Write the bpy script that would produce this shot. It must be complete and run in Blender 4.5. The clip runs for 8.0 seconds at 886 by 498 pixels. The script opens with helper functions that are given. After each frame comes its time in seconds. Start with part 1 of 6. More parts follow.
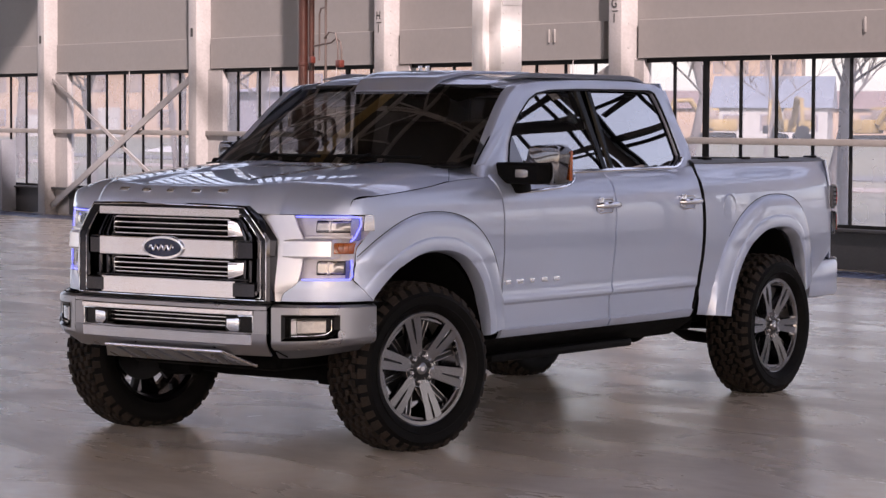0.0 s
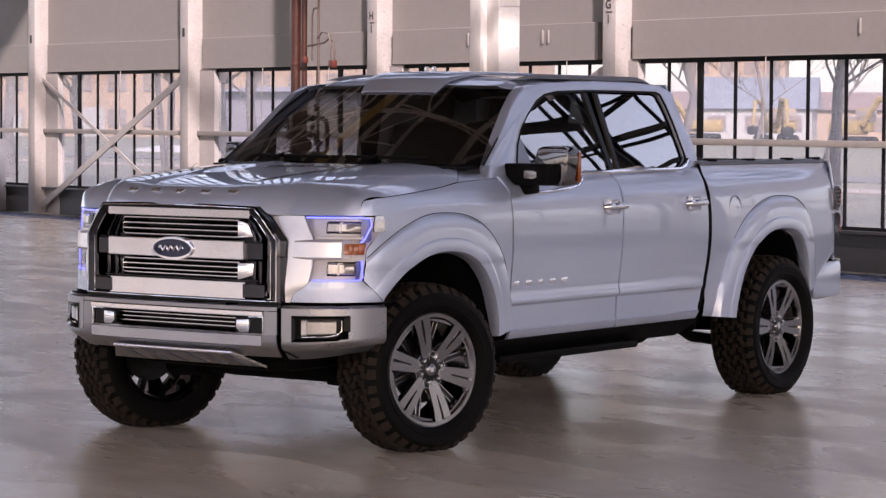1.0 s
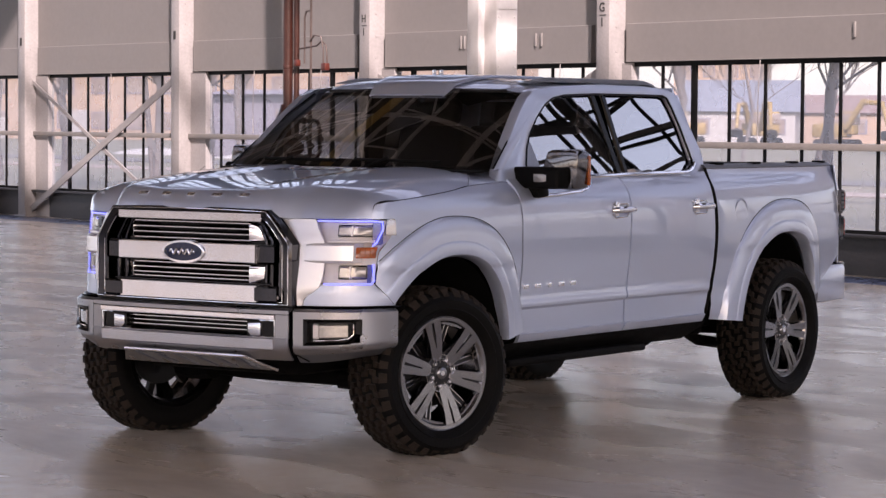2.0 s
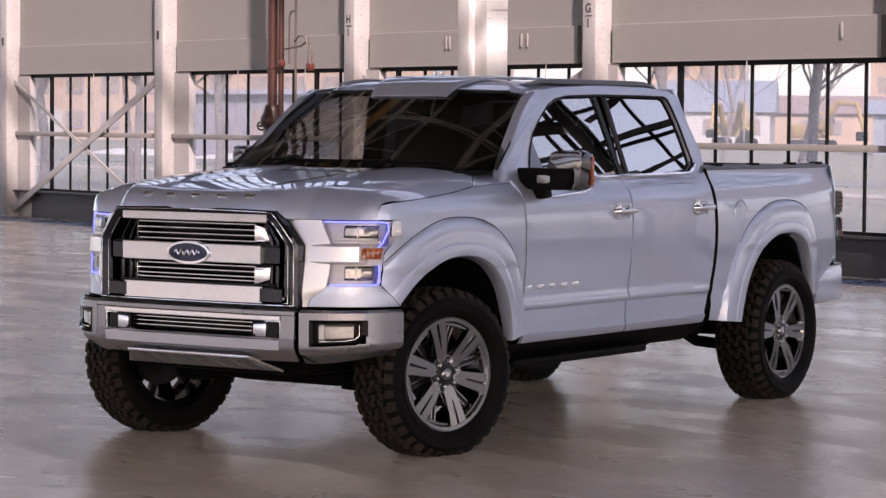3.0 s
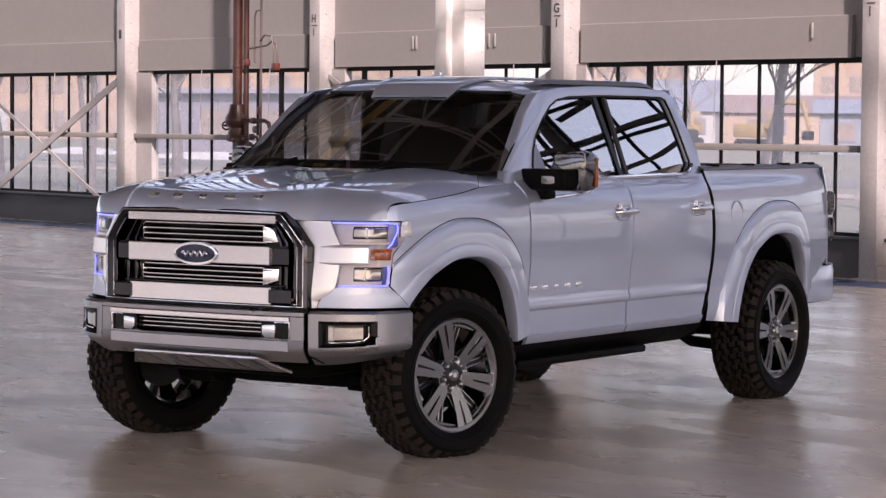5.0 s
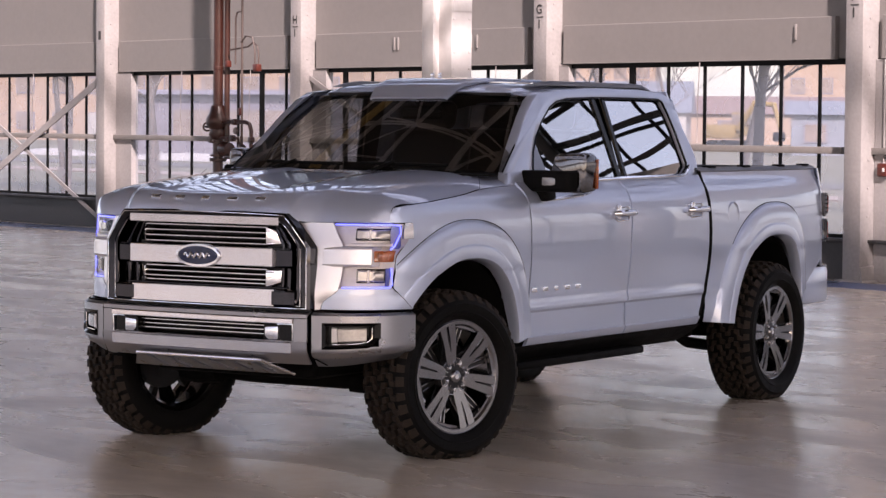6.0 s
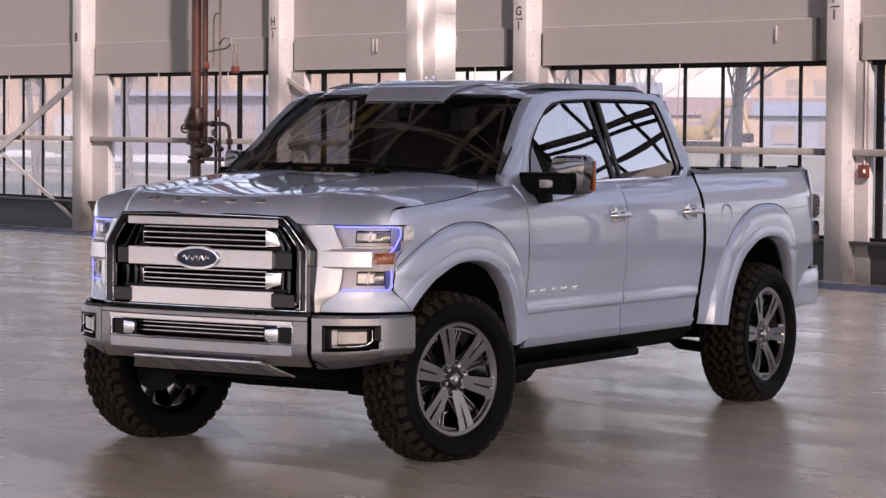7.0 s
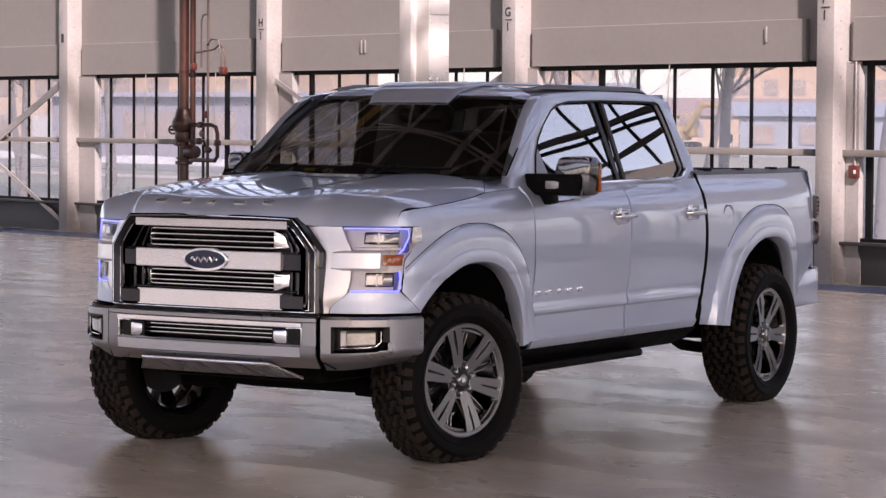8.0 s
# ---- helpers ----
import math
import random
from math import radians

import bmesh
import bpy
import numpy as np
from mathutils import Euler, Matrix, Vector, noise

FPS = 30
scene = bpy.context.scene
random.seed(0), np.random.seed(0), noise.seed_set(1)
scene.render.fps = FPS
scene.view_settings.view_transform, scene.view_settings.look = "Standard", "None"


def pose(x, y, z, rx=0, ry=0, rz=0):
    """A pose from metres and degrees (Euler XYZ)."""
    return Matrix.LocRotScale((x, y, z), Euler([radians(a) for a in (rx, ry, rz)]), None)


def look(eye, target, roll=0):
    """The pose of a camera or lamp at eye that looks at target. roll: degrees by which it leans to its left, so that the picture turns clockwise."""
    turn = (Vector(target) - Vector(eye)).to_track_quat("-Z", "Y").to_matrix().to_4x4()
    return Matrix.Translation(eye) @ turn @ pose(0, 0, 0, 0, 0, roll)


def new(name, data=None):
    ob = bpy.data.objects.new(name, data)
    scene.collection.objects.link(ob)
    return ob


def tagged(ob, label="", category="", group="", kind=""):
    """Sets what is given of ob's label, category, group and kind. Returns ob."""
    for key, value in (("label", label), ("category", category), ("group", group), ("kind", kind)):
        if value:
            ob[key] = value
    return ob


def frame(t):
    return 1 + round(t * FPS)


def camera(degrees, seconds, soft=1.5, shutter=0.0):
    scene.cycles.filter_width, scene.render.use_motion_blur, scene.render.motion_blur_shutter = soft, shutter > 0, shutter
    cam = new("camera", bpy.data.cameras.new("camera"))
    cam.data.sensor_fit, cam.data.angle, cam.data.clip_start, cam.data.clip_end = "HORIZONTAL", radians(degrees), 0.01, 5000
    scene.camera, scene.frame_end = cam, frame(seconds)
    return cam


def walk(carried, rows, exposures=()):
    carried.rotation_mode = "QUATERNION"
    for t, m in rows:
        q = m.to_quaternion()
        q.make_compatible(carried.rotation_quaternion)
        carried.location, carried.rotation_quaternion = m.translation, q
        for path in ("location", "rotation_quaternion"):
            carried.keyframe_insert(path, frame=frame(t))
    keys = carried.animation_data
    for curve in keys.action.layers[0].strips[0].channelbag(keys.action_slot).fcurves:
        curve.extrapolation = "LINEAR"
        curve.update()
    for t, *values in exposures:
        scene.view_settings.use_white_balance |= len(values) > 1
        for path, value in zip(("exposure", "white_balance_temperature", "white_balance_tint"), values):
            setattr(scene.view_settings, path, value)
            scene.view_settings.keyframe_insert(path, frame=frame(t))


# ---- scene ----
# The world's axes are the truck's: x ahead of it, y to its own left, z up; the origin lies under its front axle.
cam = camera(18.791, 8.0, 1.4)
ROWS = [
    (0, 11.0291, 9.0534, 1.6995, -234.259, -2.810, -0.256),
    (0.5, 11.0589, 8.9939, 1.6994, -234.467, -2.817, -0.303),
    (1, 11.1025, 8.9384, 1.7026, -234.621, -2.803, -0.372),
    (1.5, 11.1428, 8.8786, 1.7038, -234.809, -2.762, -0.382),
    (3, 11.2806, 8.6850, 1.7090, -235.583, -2.738, -0.463),
    (3.5, 11.3234, 8.6132, 1.7091, -235.990, -2.720, -0.488),
    (4, 11.3673, 8.5429, 1.7114, -236.273, -2.730, -0.509),
    (4.5, 11.4126, 8.4737, 1.7143, -236.537, -2.748, -0.483),
    (6, 11.5572, 8.2679, 1.7175, -237.483, -2.721, -0.495),
    (6.5, 11.5997, 8.1964, 1.7187, -237.852, -2.704, -0.456),
    (7, 11.6427, 8.1279, 1.7215, -238.197, -2.689, -0.457),
    (7.5, 11.6927, 8.0683, 1.7235, -238.505, -2.690, -0.423),
    (8, 11.7400, 8.0050, 1.7250, -238.692, -2.673, -0.404),
]
walk(cam, [(t, pose(x, y, z, 90 + pitch, roll, yaw)) for t, x, y, z, yaw, pitch, roll in ROWS],
     exposures=[(0.0, 1.68, 6750, 27), (8.0, 1.68, 6750, 27)])

# ---- light: hazy low sun behind the camera, sky through added roof openings and window walls ----
SUN_AZ, SUN_EL = 45.0, 36.0
world = bpy.data.worlds.new("sky")
scene.world = world
world.use_nodes = True
wn = world.node_tree
sky = wn.nodes.new("ShaderNodeTexSky")
sky.sky_type = "NISHITA"
sky.sun_disc = False
sky.sun_elevation = radians(SUN_EL)
sky.sun_rotation = radians(90 - SUN_AZ)
sky.air_density, sky.dust_density, sky.ozone_density = 1.0, 2.0, 1.0
haze = wn.nodes.new("ShaderNodeMixRGB")  # thin high cloud over the blue
haze.inputs[0].default_value, haze.inputs[2].default_value = 0.35, (4.0, 3.9, 4.0, 1)
wn.links.new(sky.outputs[0], haze.inputs[1])
wn.links.new(haze.outputs[0], wn.nodes["Background"].inputs[0])
wn.nodes["Background"].inputs[1].default_value = 0.14
sun = new("sun", bpy.data.lights.new("sun", "SUN"))
sun.data.energy, sun.data.angle, sun.data.color = 3.0, radians(1.5), (1.0, 0.93, 0.86)
sun.matrix_basis = look((0, 0, 0), (-math.cos(radians(SUN_AZ)) * math.cos(radians(SUN_EL)), -math.sin(radians(SUN_AZ)) * math.cos(radians(SUN_EL)), -math.sin(radians(SUN_EL))))


# ---- materials ----
def mat(name, color, rough=0.5, metal=0.0, vary=0.06, scale=3.0, grain=60.0, bump=0.0, coat=0.0, coat_rough=0.05, coat_ior=1.5, spec=0.5, rough_vary=0.1, second=None, spread=0.5, per_object=0.0):
    m = bpy.data.materials.new(name)
    m.use_nodes = True
    nt = m.node_tree
    b = nt.nodes["Principled BSDF"]
    tc = nt.nodes.new("ShaderNodeTexCoord")
    n1 = nt.nodes.new("ShaderNodeTexNoise")
    n1.inputs["Scale"].default_value, n1.inputs["Detail"].default_value, n1.inputs["Roughness"].default_value = scale, 6, 0.6
    n2 = nt.nodes.new("ShaderNodeTexNoise")
    n2.inputs["Scale"].default_value, n2.inputs["Detail"].default_value = grain, 3
    for n in (n1, n2):
        nt.links.new(tc.outputs["Object"], n.inputs["Vector"])
    ramp = nt.nodes.new("ShaderNodeValToRGB")
    ramp.color_ramp.elements[0].position, ramp.color_ramp.elements[1].position = 0.5 - spread / 2, 0.5 + spread / 2
    lo = tuple(c * (1 - vary) for c in color) if second is None else tuple(second)
    hi = tuple(min(1, c * (1 + vary)) for c in color) if second is None else tuple(color)
    ramp.color_ramp.elements[0].color, ramp.color_ramp.elements[1].color = (*lo, 1), (*hi, 1)
    nt.links.new(n1.outputs["Fac"], ramp.inputs[0])
    out = ramp.outputs[0]
    mix = nt.nodes.new("ShaderNodeMixRGB")
    mix.blend_type = "OVERLAY"
    mix.inputs[0].default_value = min(0.35, vary * 1.5)
    nt.links.new(out, mix.inputs[1])
    nt.links.new(n2.outputs["Fac"], mix.inputs[2])
    out = mix.outputs[0]
    if per_object:
        info = nt.nodes.new("ShaderNodeObjectInfo")
        mr = nt.nodes.new("ShaderNodeMapRange")
        mr.inputs["To Min"].default_value, mr.inputs["To Max"].default_value = 1 - per_object, 1 + per_object
        nt.links.new(info.outputs["Random"], mr.inputs["Value"])
        hsv = nt.nodes.new("ShaderNodeHueSaturation")
        nt.links.new(mr.outputs[0], hsv.inputs["Value"])
        nt.links.new(out, hsv.inputs["Color"])
        out = hsv.outputs[0]
    nt.links.new(out, b.inputs["Base Color"])
    rr = nt.nodes.new("ShaderNodeMapRange")
    rr.inputs["From Min"].default_value, rr.inputs["From Max"].default_value = 0.3, 0.7
    rr.inputs["To Min"].default_value, rr.inputs["To Max"].default_value = max(0.0, rough * (1 - rough_vary)), min(1, rough * (1 + rough_vary))
    nt.links.new(n1.outputs["Fac"], rr.inputs["Value"])
    nt.links.new(rr.outputs[0], b.inputs["Roughness"])
    b.inputs["Metallic"].default_value = metal
    b.inputs["Specular IOR Level"].default_value = spec
    b.inputs["Coat IOR"].default_value = coat_ior
    b.inputs["Coat Weight"].default_value, b.inputs["Coat Roughness"].default_value = coat, coat_rough
    if bump:
        bp = nt.nodes.new("ShaderNodeBump")
        bp.inputs["Strength"].default_value, bp.inputs["Distance"].default_value = bump, 0.01
        nt.links.new(n2.outputs["Fac"], bp.inputs["Height"])
        nt.links.new(bp.outputs[0], b.inputs["Normal"])
    return m


def glow(name, color, power):
    m = mat(name, color, 0.3)
    b = m.node_tree.nodes["Principled BSDF"]
    b.inputs["Emission Color"].default_value, b.inputs["Emission Strength"].default_value = (*color, 1), power
    return m


def glass(name, tint=(1, 1, 1), ior=1.45, rough=0.0, boost=1.0, veil=0.0):
    """Thin glass: clear with mirror gloss by angle."""
    m = bpy.data.materials.new(name)
    m.use_nodes = True
    nt = m.node_tree
    nt.nodes.remove(nt.nodes["Principled BSDF"])
    tr = nt.nodes.new("ShaderNodeBsdfTransparent")
    tr.inputs[0].default_value = (*tint, 1)
    gl = nt.nodes.new("ShaderNodeBsdfGlossy")
    gl.inputs["Roughness"].default_value = rough
    # gloss by angle, alike from both sides of the sheet
    f0 = ((ior - 1) / (ior + 1)) ** 2
    fr = nt.nodes.new("ShaderNodeLayerWeight")
    fr.inputs[0].default_value = 0.5
    pw = nt.nodes.new("ShaderNodeMath")
    pw.operation, pw.inputs[1].default_value = "POWER", 4.2
    mu = nt.nodes.new("ShaderNodeMath")
    mu.operation, mu.inputs[1].default_value, mu.inputs[2].default_value, mu.use_clamp = "MULTIPLY_ADD", (1 - f0) * boost, f0 * boost, True
    mx = nt.nodes.new("ShaderNodeMixShader")
    nt.links.new(fr.outputs["Facing"], pw.inputs[0])
    nt.links.new(pw.outputs[0], mu.inputs[0])
    nt.links.new(mu.outputs[0], mx.inputs[0])
    nt.links.new(tr.outputs[0], mx.inputs[1])
    nt.links.new(gl.outputs[0], mx.inputs[2])
    out = mx.outputs[0]
    if veil:
        # a pale veil stands in for haze outdoors, uneven over the dirty pane
        tl = nt.nodes.new("ShaderNodeBsdfTranslucent")
        tl.inputs[0].default_value = (0.75, 0.74, 0.75, 1)
        tc = nt.nodes.new("ShaderNodeTexCoord")
        no = nt.nodes.new("ShaderNodeTexNoise")
        no.inputs["Scale"].default_value, no.inputs["Detail"].default_value = 2.2, 6
        mr = nt.nodes.new("ShaderNodeMapRange")
        mr.inputs["To Min"].default_value, mr.inputs["To Max"].default_value = veil * 0.6, veil * 1.4
        md = nt.nodes.new("ShaderNodeMixShader")
        nt.links.new(tc.outputs["Object"], no.inputs["Vector"])
        nt.links.new(no.outputs["Fac"], mr.inputs["Value"])
        nt.links.new(mr.outputs[0], md.inputs[0])
        nt.links.new(out, md.inputs[1])
        nt.links.new(tl.outputs[0], md.inputs[2])
        out = md.outputs[0]
    nt.links.new(out, nt.nodes["Material Output"].inputs[0])
    return m


def floor_material():
    m = mat("polished_concrete", (0.70, 0.595, 0.465), 0.3, vary=0.14, scale=0.45, grain=9, rough_vary=0.45, spec=1.0, spread=0.5)
    nt = m.node_tree
    b = nt.nodes["Principled BSDF"]
    tc = nt.nodes["Texture Coordinate"]
    # long trowel streaks and cloudy stains
    mp = nt.nodes.new("ShaderNodeMapping")
    mp.inputs["Scale"].default_value, mp.inputs["Rotation"].default_value = (1.0, 2.2, 1), (0, 0, radians(35))
    n3 = nt.nodes.new("ShaderNodeTexNoise")
    n3.inputs["Scale"].default_value, n3.inputs["Detail"].default_value, n3.inputs["Distortion"].default_value = 0.8, 8, 0.6
    n3.inputs["Roughness"].default_value = 0.6
    nt.links.new(tc.outputs["Object"], mp.inputs[0])
    nt.links.new(mp.outputs[0], n3.inputs["Vector"])
    rp = nt.nodes.new("ShaderNodeValToRGB")
    rp.color_ramp.elements[0].position, rp.color_ramp.elements[1].position = 0.32, 0.70
    rp.color_ramp.elements[0].color, rp.color_ramp.elements[1].color = (0.56, 0.53, 0.51, 1), (1.12, 1.12, 1.12, 1)
    nt.links.new(n3.outputs["Fac"], rp.inputs[0])
    mul = nt.nodes.new("ShaderNodeMixRGB")
    mul.blend_type, mul.inputs[0].default_value = "MULTIPLY", 0.85
    old = b.inputs["Base Color"].links[0].from_socket
    nt.links.new(old, mul.inputs[1])
    nt.links.new(rp.outputs[0], mul.inputs[2])
    nt.links.new(mul.outputs[0], b.inputs["Base Color"])
    r2 = nt.nodes.new("ShaderNodeMapRange")
    r2.inputs["To Min"].default_value, r2.inputs["To Max"].default_value = 0.34, 0.22
    r2.inputs["From Min"].default_value, r2.inputs["From Max"].default_value = 0.35, 0.65
    nt.links.new(n3.outputs["Fac"], r2.inputs["Value"])
    nt.links.new(r2.outputs[0], b.inputs["Roughness"])
    bp = nt.nodes.new("ShaderNodeBump")
    bp.inputs["Strength"].default_value, bp.inputs["Distance"].default_value = 0.002, 0.01
    nt.links.new(n3.outputs["Fac"], bp.inputs["Height"])
    nt.links.new(bp.outputs[0], b.inputs["Normal"])
    return m


M_FLOOR = floor_material()
M_SURROUND = mat("satin_silver_trim", (0.86, 0.84, 0.84), 0.34, metal=0.6, vary=0.03, scale=5, grain=250)
M_PAINT = mat("silver_paint", (0.51, 0.567, 0.70), 0.38, metal=0.55, vary=0.02, scale=1.2, grain=900, coat=1.0, coat_rough=0.015, coat_ior=1.75)
M_BUMPER = mat("satin_bumper_paint", (0.325, 0.32, 0.332), 0.28, metal=0.88, vary=0.03, scale=4, grain=500, coat=0.4, coat_rough=0.1)
M_SATIN = mat("satin_aluminium", (0.265, 0.275, 0.305), 0.33, metal=0.85, vary=0.04, scale=4, grain=300)
M_BRIGHT = mat("bright_satin_metal", (0.80, 0.79, 0.80), 0.13, metal=0.9, vary=0.03, scale=5, grain=250)
M_CHROME = mat("chrome", (0.82, 0.82, 0.84), 0.06, metal=1.0, vary=0.02, scale=6, grain=200)
M_DKCHROME = mat("dark_chrome", (0.055, 0.055, 0.06), 0.10, metal=1.0, vary=0.05, scale=6, grain=200)
M_MIRCAP = mat("smoked_chrome", (0.17, 0.165, 0.165), 0.07, metal=1.0, vary=0.05, scale=6, grain=200)
M_BLACK = mat("gloss_black_plastic", (0.003, 0.003, 0.0033), 0.16, spec=0.22, vary=0.1, scale=8, grain=200)
M_MATTE = mat("matte_black_plastic", (0.005, 0.0047, 0.0046), 0.65, spec=0.08, vary=0.2, scale=8, grain=300, bump=0.15)
M_UNDER = mat("black_chassis_steel", (0.0035, 0.0032, 0.003), 0.75, spec=0.08, vary=0.4, scale=6, grain=120, bump=0.2)
M_RUBBER = mat("tyre_rubber", (0.0042, 0.0038, 0.0036), 0.65, spec=0.12, vary=0.25, scale=9, grain=160, bump=0.3)
M_TREAD = mat("dusty_tread_rubber", (0.027, 0.020, 0.015), 0.8, spec=0.2, vary=0.4, scale=14, grain=220, bump=0.4)
M_RIM = mat("machined_rim", (0.27, 0.262, 0.265), 0.17, metal=1.0, vary=0.05, scale=9, grain=400)
M_RIMDARK = mat("dark_rim_paint", (0.012, 0.0115, 0.012), 0.4, metal=0.3, vary=0.15, scale=9, grain=300)
M_BLUE = mat("blue_enamel", (0.008, 0.016, 0.055), 0.25, vary=0.1, coat=0.25)
M_BLUELENS = mat("blue_lamp_side", (0.05, 0.07, 0.34), 0.15, vary=0.2, scale=30, coat=0.8)
M_AMBER = mat("amber_lens", (0.40, 0.075, 0.006), 0.15, vary=0.3, scale=40, grain=200, coat=0.8)
M_RED = mat("red_lens", (0.22, 0.012, 0.018), 0.15, vary=0.3, scale=40, grain=200, coat=0.8)
M_DRL = glow("blue_light_pipe", (0.16, 0.19, 1.0), 0.75)
M_LENS = mat("clear_ribbed_lamp", (0.36, 0.34, 0.32), 0.22, metal=0.6, vary=0.12, scale=28, grain=60, bump=0.12, coat=1.0)
M_LAMPGREY = mat("lamp_bezel_grey", (0.66, 0.62, 0.60), 0.32, metal=0.25, vary=0.1, scale=10)
M_GLASS = glass("privacy_glass", (0.07, 0.075, 0.08), 1.9, boost=3.9)
M_DOORGLASS = glass("clear_door_glass", (0.92, 0.925, 0.91), 1.9, boost=3.7)
M_WSGLASS = glass("windscreen_glass", (0.44, 0.44, 0.43), 1.5, boost=1.7)
M_PANE = glass("window_pane", (0.93, 0.94, 0.95), 1.35, veil=0.30)
M_LAMPGLASS = glass("lamp_cover_glass", (0.97, 0.97, 0.98), 1.3)
M_TRIMBLACK = mat("interior_trim", (0.005, 0.0047, 0.0047), 0.7, spec=0.15, vary=0.3, scale=12, grain=250, bump=0.2)
M_SEAT = mat("dark_leather", (0.010, 0.009, 0.0085), 0.5, spec=0.25, vary=0.3, scale=10, grain=180, bump=0.3)
M_WALL = mat("painted_wall_steel", (0.20, 0.186, 0.18), 0.55, vary=0.045, scale=0.9, grain=14, bump=0.02, spread=0.6)
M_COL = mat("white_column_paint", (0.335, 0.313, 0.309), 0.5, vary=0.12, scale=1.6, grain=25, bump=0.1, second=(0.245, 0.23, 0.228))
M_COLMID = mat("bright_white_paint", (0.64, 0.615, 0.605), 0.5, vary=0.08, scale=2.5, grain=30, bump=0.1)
M_DARKWALL = mat("charcoal_plinth", (0.03, 0.029, 0.031), 0.55, vary=0.25, scale=2, grain=30, bump=0.1)
M_MULL = mat("black_window_steel", (0.005, 0.0047, 0.005), 0.55, spec=0.12, vary=0.2, scale=5)
M_RAIL = mat("beige_rail_paint", (0.19, 0.175, 0.165), 0.5, vary=0.12, scale=3, grain=40)
M_PIPE = mat("red_oxide_pipe", (0.040, 0.0125, 0.0085), 0.34, vary=0.3, scale=7, grain=60, bump=0.2)
M_CONDUIT = mat("grey_conduit", (0.10, 0.075, 0.068), 0.4, metal=0.3, vary=0.15, scale=6)
M_CABINET = mat("blue_grey_enamel", (0.15, 0.155, 0.175), 0.45, vary=0.12, scale=3, grain=40)
M_REDBOX = mat("red_alarm_plastic", (0.085, 0.017, 0.011), 0.4, vary=0.1)
M_INK = mat("black_stencil", (0.03, 0.03, 0.03), 0.7, vary=0.2, scale=20)
M_BLUEPAINT = mat("blue_floor_paint", (0.07, 0.10, 0.20), 0.3, vary=0.3, scale=1.2, grain=20, rough_vary=0.4)
M_ROOF = mat("roof_deck", (0.085, 0.074, 0.064), 0.7, vary=0.15, scale=0.7, grain=10)
M_TRUSS = mat("white_truss_paint", (0.62, 0.585, 0.56), 0.5, vary=0.1, scale=2)
M_PLANT = mat("faded_machine_paint", (0.20, 0.14, 0.055), 0.6, vary=0.2, scale=2)
M_SOUTH = mat("pale_painted_steel", (0.40, 0.37, 0.355), 0.6, vary=0.15, scale=0.8, grain=10)
M_YELLOW = mat("yellow_paint", (0.55, 0.38, 0.14), 0.4, vary=0.15, scale=4)
M_GRASS = mat("winter_grass", (0.135, 0.122, 0.092), 0.95, vary=0.5, scale=0.12, grain=3, second=(0.075, 0.08, 0.06))
M_WALK = mat("pale_concrete_drive", (0.20, 0.168, 0.155), 0.85, vary=0.2, scale=0.5, grain=12)
M_ROAD = mat("asphalt", (0.085, 0.083, 0.085), 0.85, vary=0.25, scale=0.6, grain=25)
M_SNOW = mat("old_snow", (0.30, 0.295, 0.30), 0.7, vary=0.15, scale=1.5, grain=20)
M_BARK = mat("grey_bark", (0.11, 0.098, 0.10), 0.9, vary=0.35, scale=6, grain=40, bump=0.4)
M_BRICK = mat("tan_brick_wall", (0.25, 0.185, 0.145), 0.85, vary=0.15, scale=0.7, grain=12)
M_BLDBLUE = mat("pale_metal_cladding", (0.13, 0.145, 0.18), 0.55, vary=0.12, scale=0.8, grain=9)
M_BLDGREY = mat("grey_render_wall", (0.14, 0.133, 0.165), 0.8, vary=0.08, scale=0.6, grain=10)
M_BLDROOF = mat("brown_roof_sheet", (0.155, 0.11, 0.105), 0.8, vary=0.15, scale=0.8, grain=12)
M_WHITEPAINT = mat("white_van_paint", (0.25, 0.245, 0.25), 0.5, vary=0.1)
M_BLDGLASS = mat("far_glazing", (0.17, 0.14, 0.13), 0.12, vary=0.2, scale=1.5)


# ---- mesh helpers ----
def part(name, bm, material, parent=None, label="", smooth=35, m=None):
    bmesh.ops.recalc_face_normals(bm, faces=bm.faces)
    me = bpy.data.meshes.new(name)
    bm.to_mesh(me)
    bm.free()
    me.materials.append(material)
    for p in me.polygons:
        p.use_smooth = smooth > 0
    if smooth:
        me.set_sharp_from_angle(angle=radians(smooth))
    ob = new(name, me)
    if parent is not None:
        ob.parent = parent
    if m is not None:
        ob.matrix_basis = m
    if label:
        tagged(ob, label)
    return ob


def empty(name, m=None):
    ob = new(name)
    ob.empty_display_size = 0.2
    if m is not None:
        ob.matrix_basis = m
    return ob


def add_box(bm, c, s, bevel=0.0, m=None, seg=2):
    r = bmesh.ops.create_cube(bm, size=1.0)
    vs = r["verts"]
    bmesh.ops.scale(bm, vec=s, verts=vs)
    if bevel:
        es = list({e for v in vs for e in v.link_edges})
        o = bmesh.ops.bevel(bm, geom=es, offset=bevel, segments=seg, affect="EDGES", profile=0.5)
        vs = list({v for f in o["faces"] for v in f.verts} | {v for v in vs if v.is_valid})
    bmesh.ops.translate(bm, vec=c, verts=vs)
    if m is not None:
        bmesh.ops.transform(bm, matrix=m, verts=vs)
    return vs


def box(c, s, bevel=0.0, m=None, seg=2):
    bm = bmesh.new()
    add_box(bm, c, s, bevel, m, seg)
    return bm


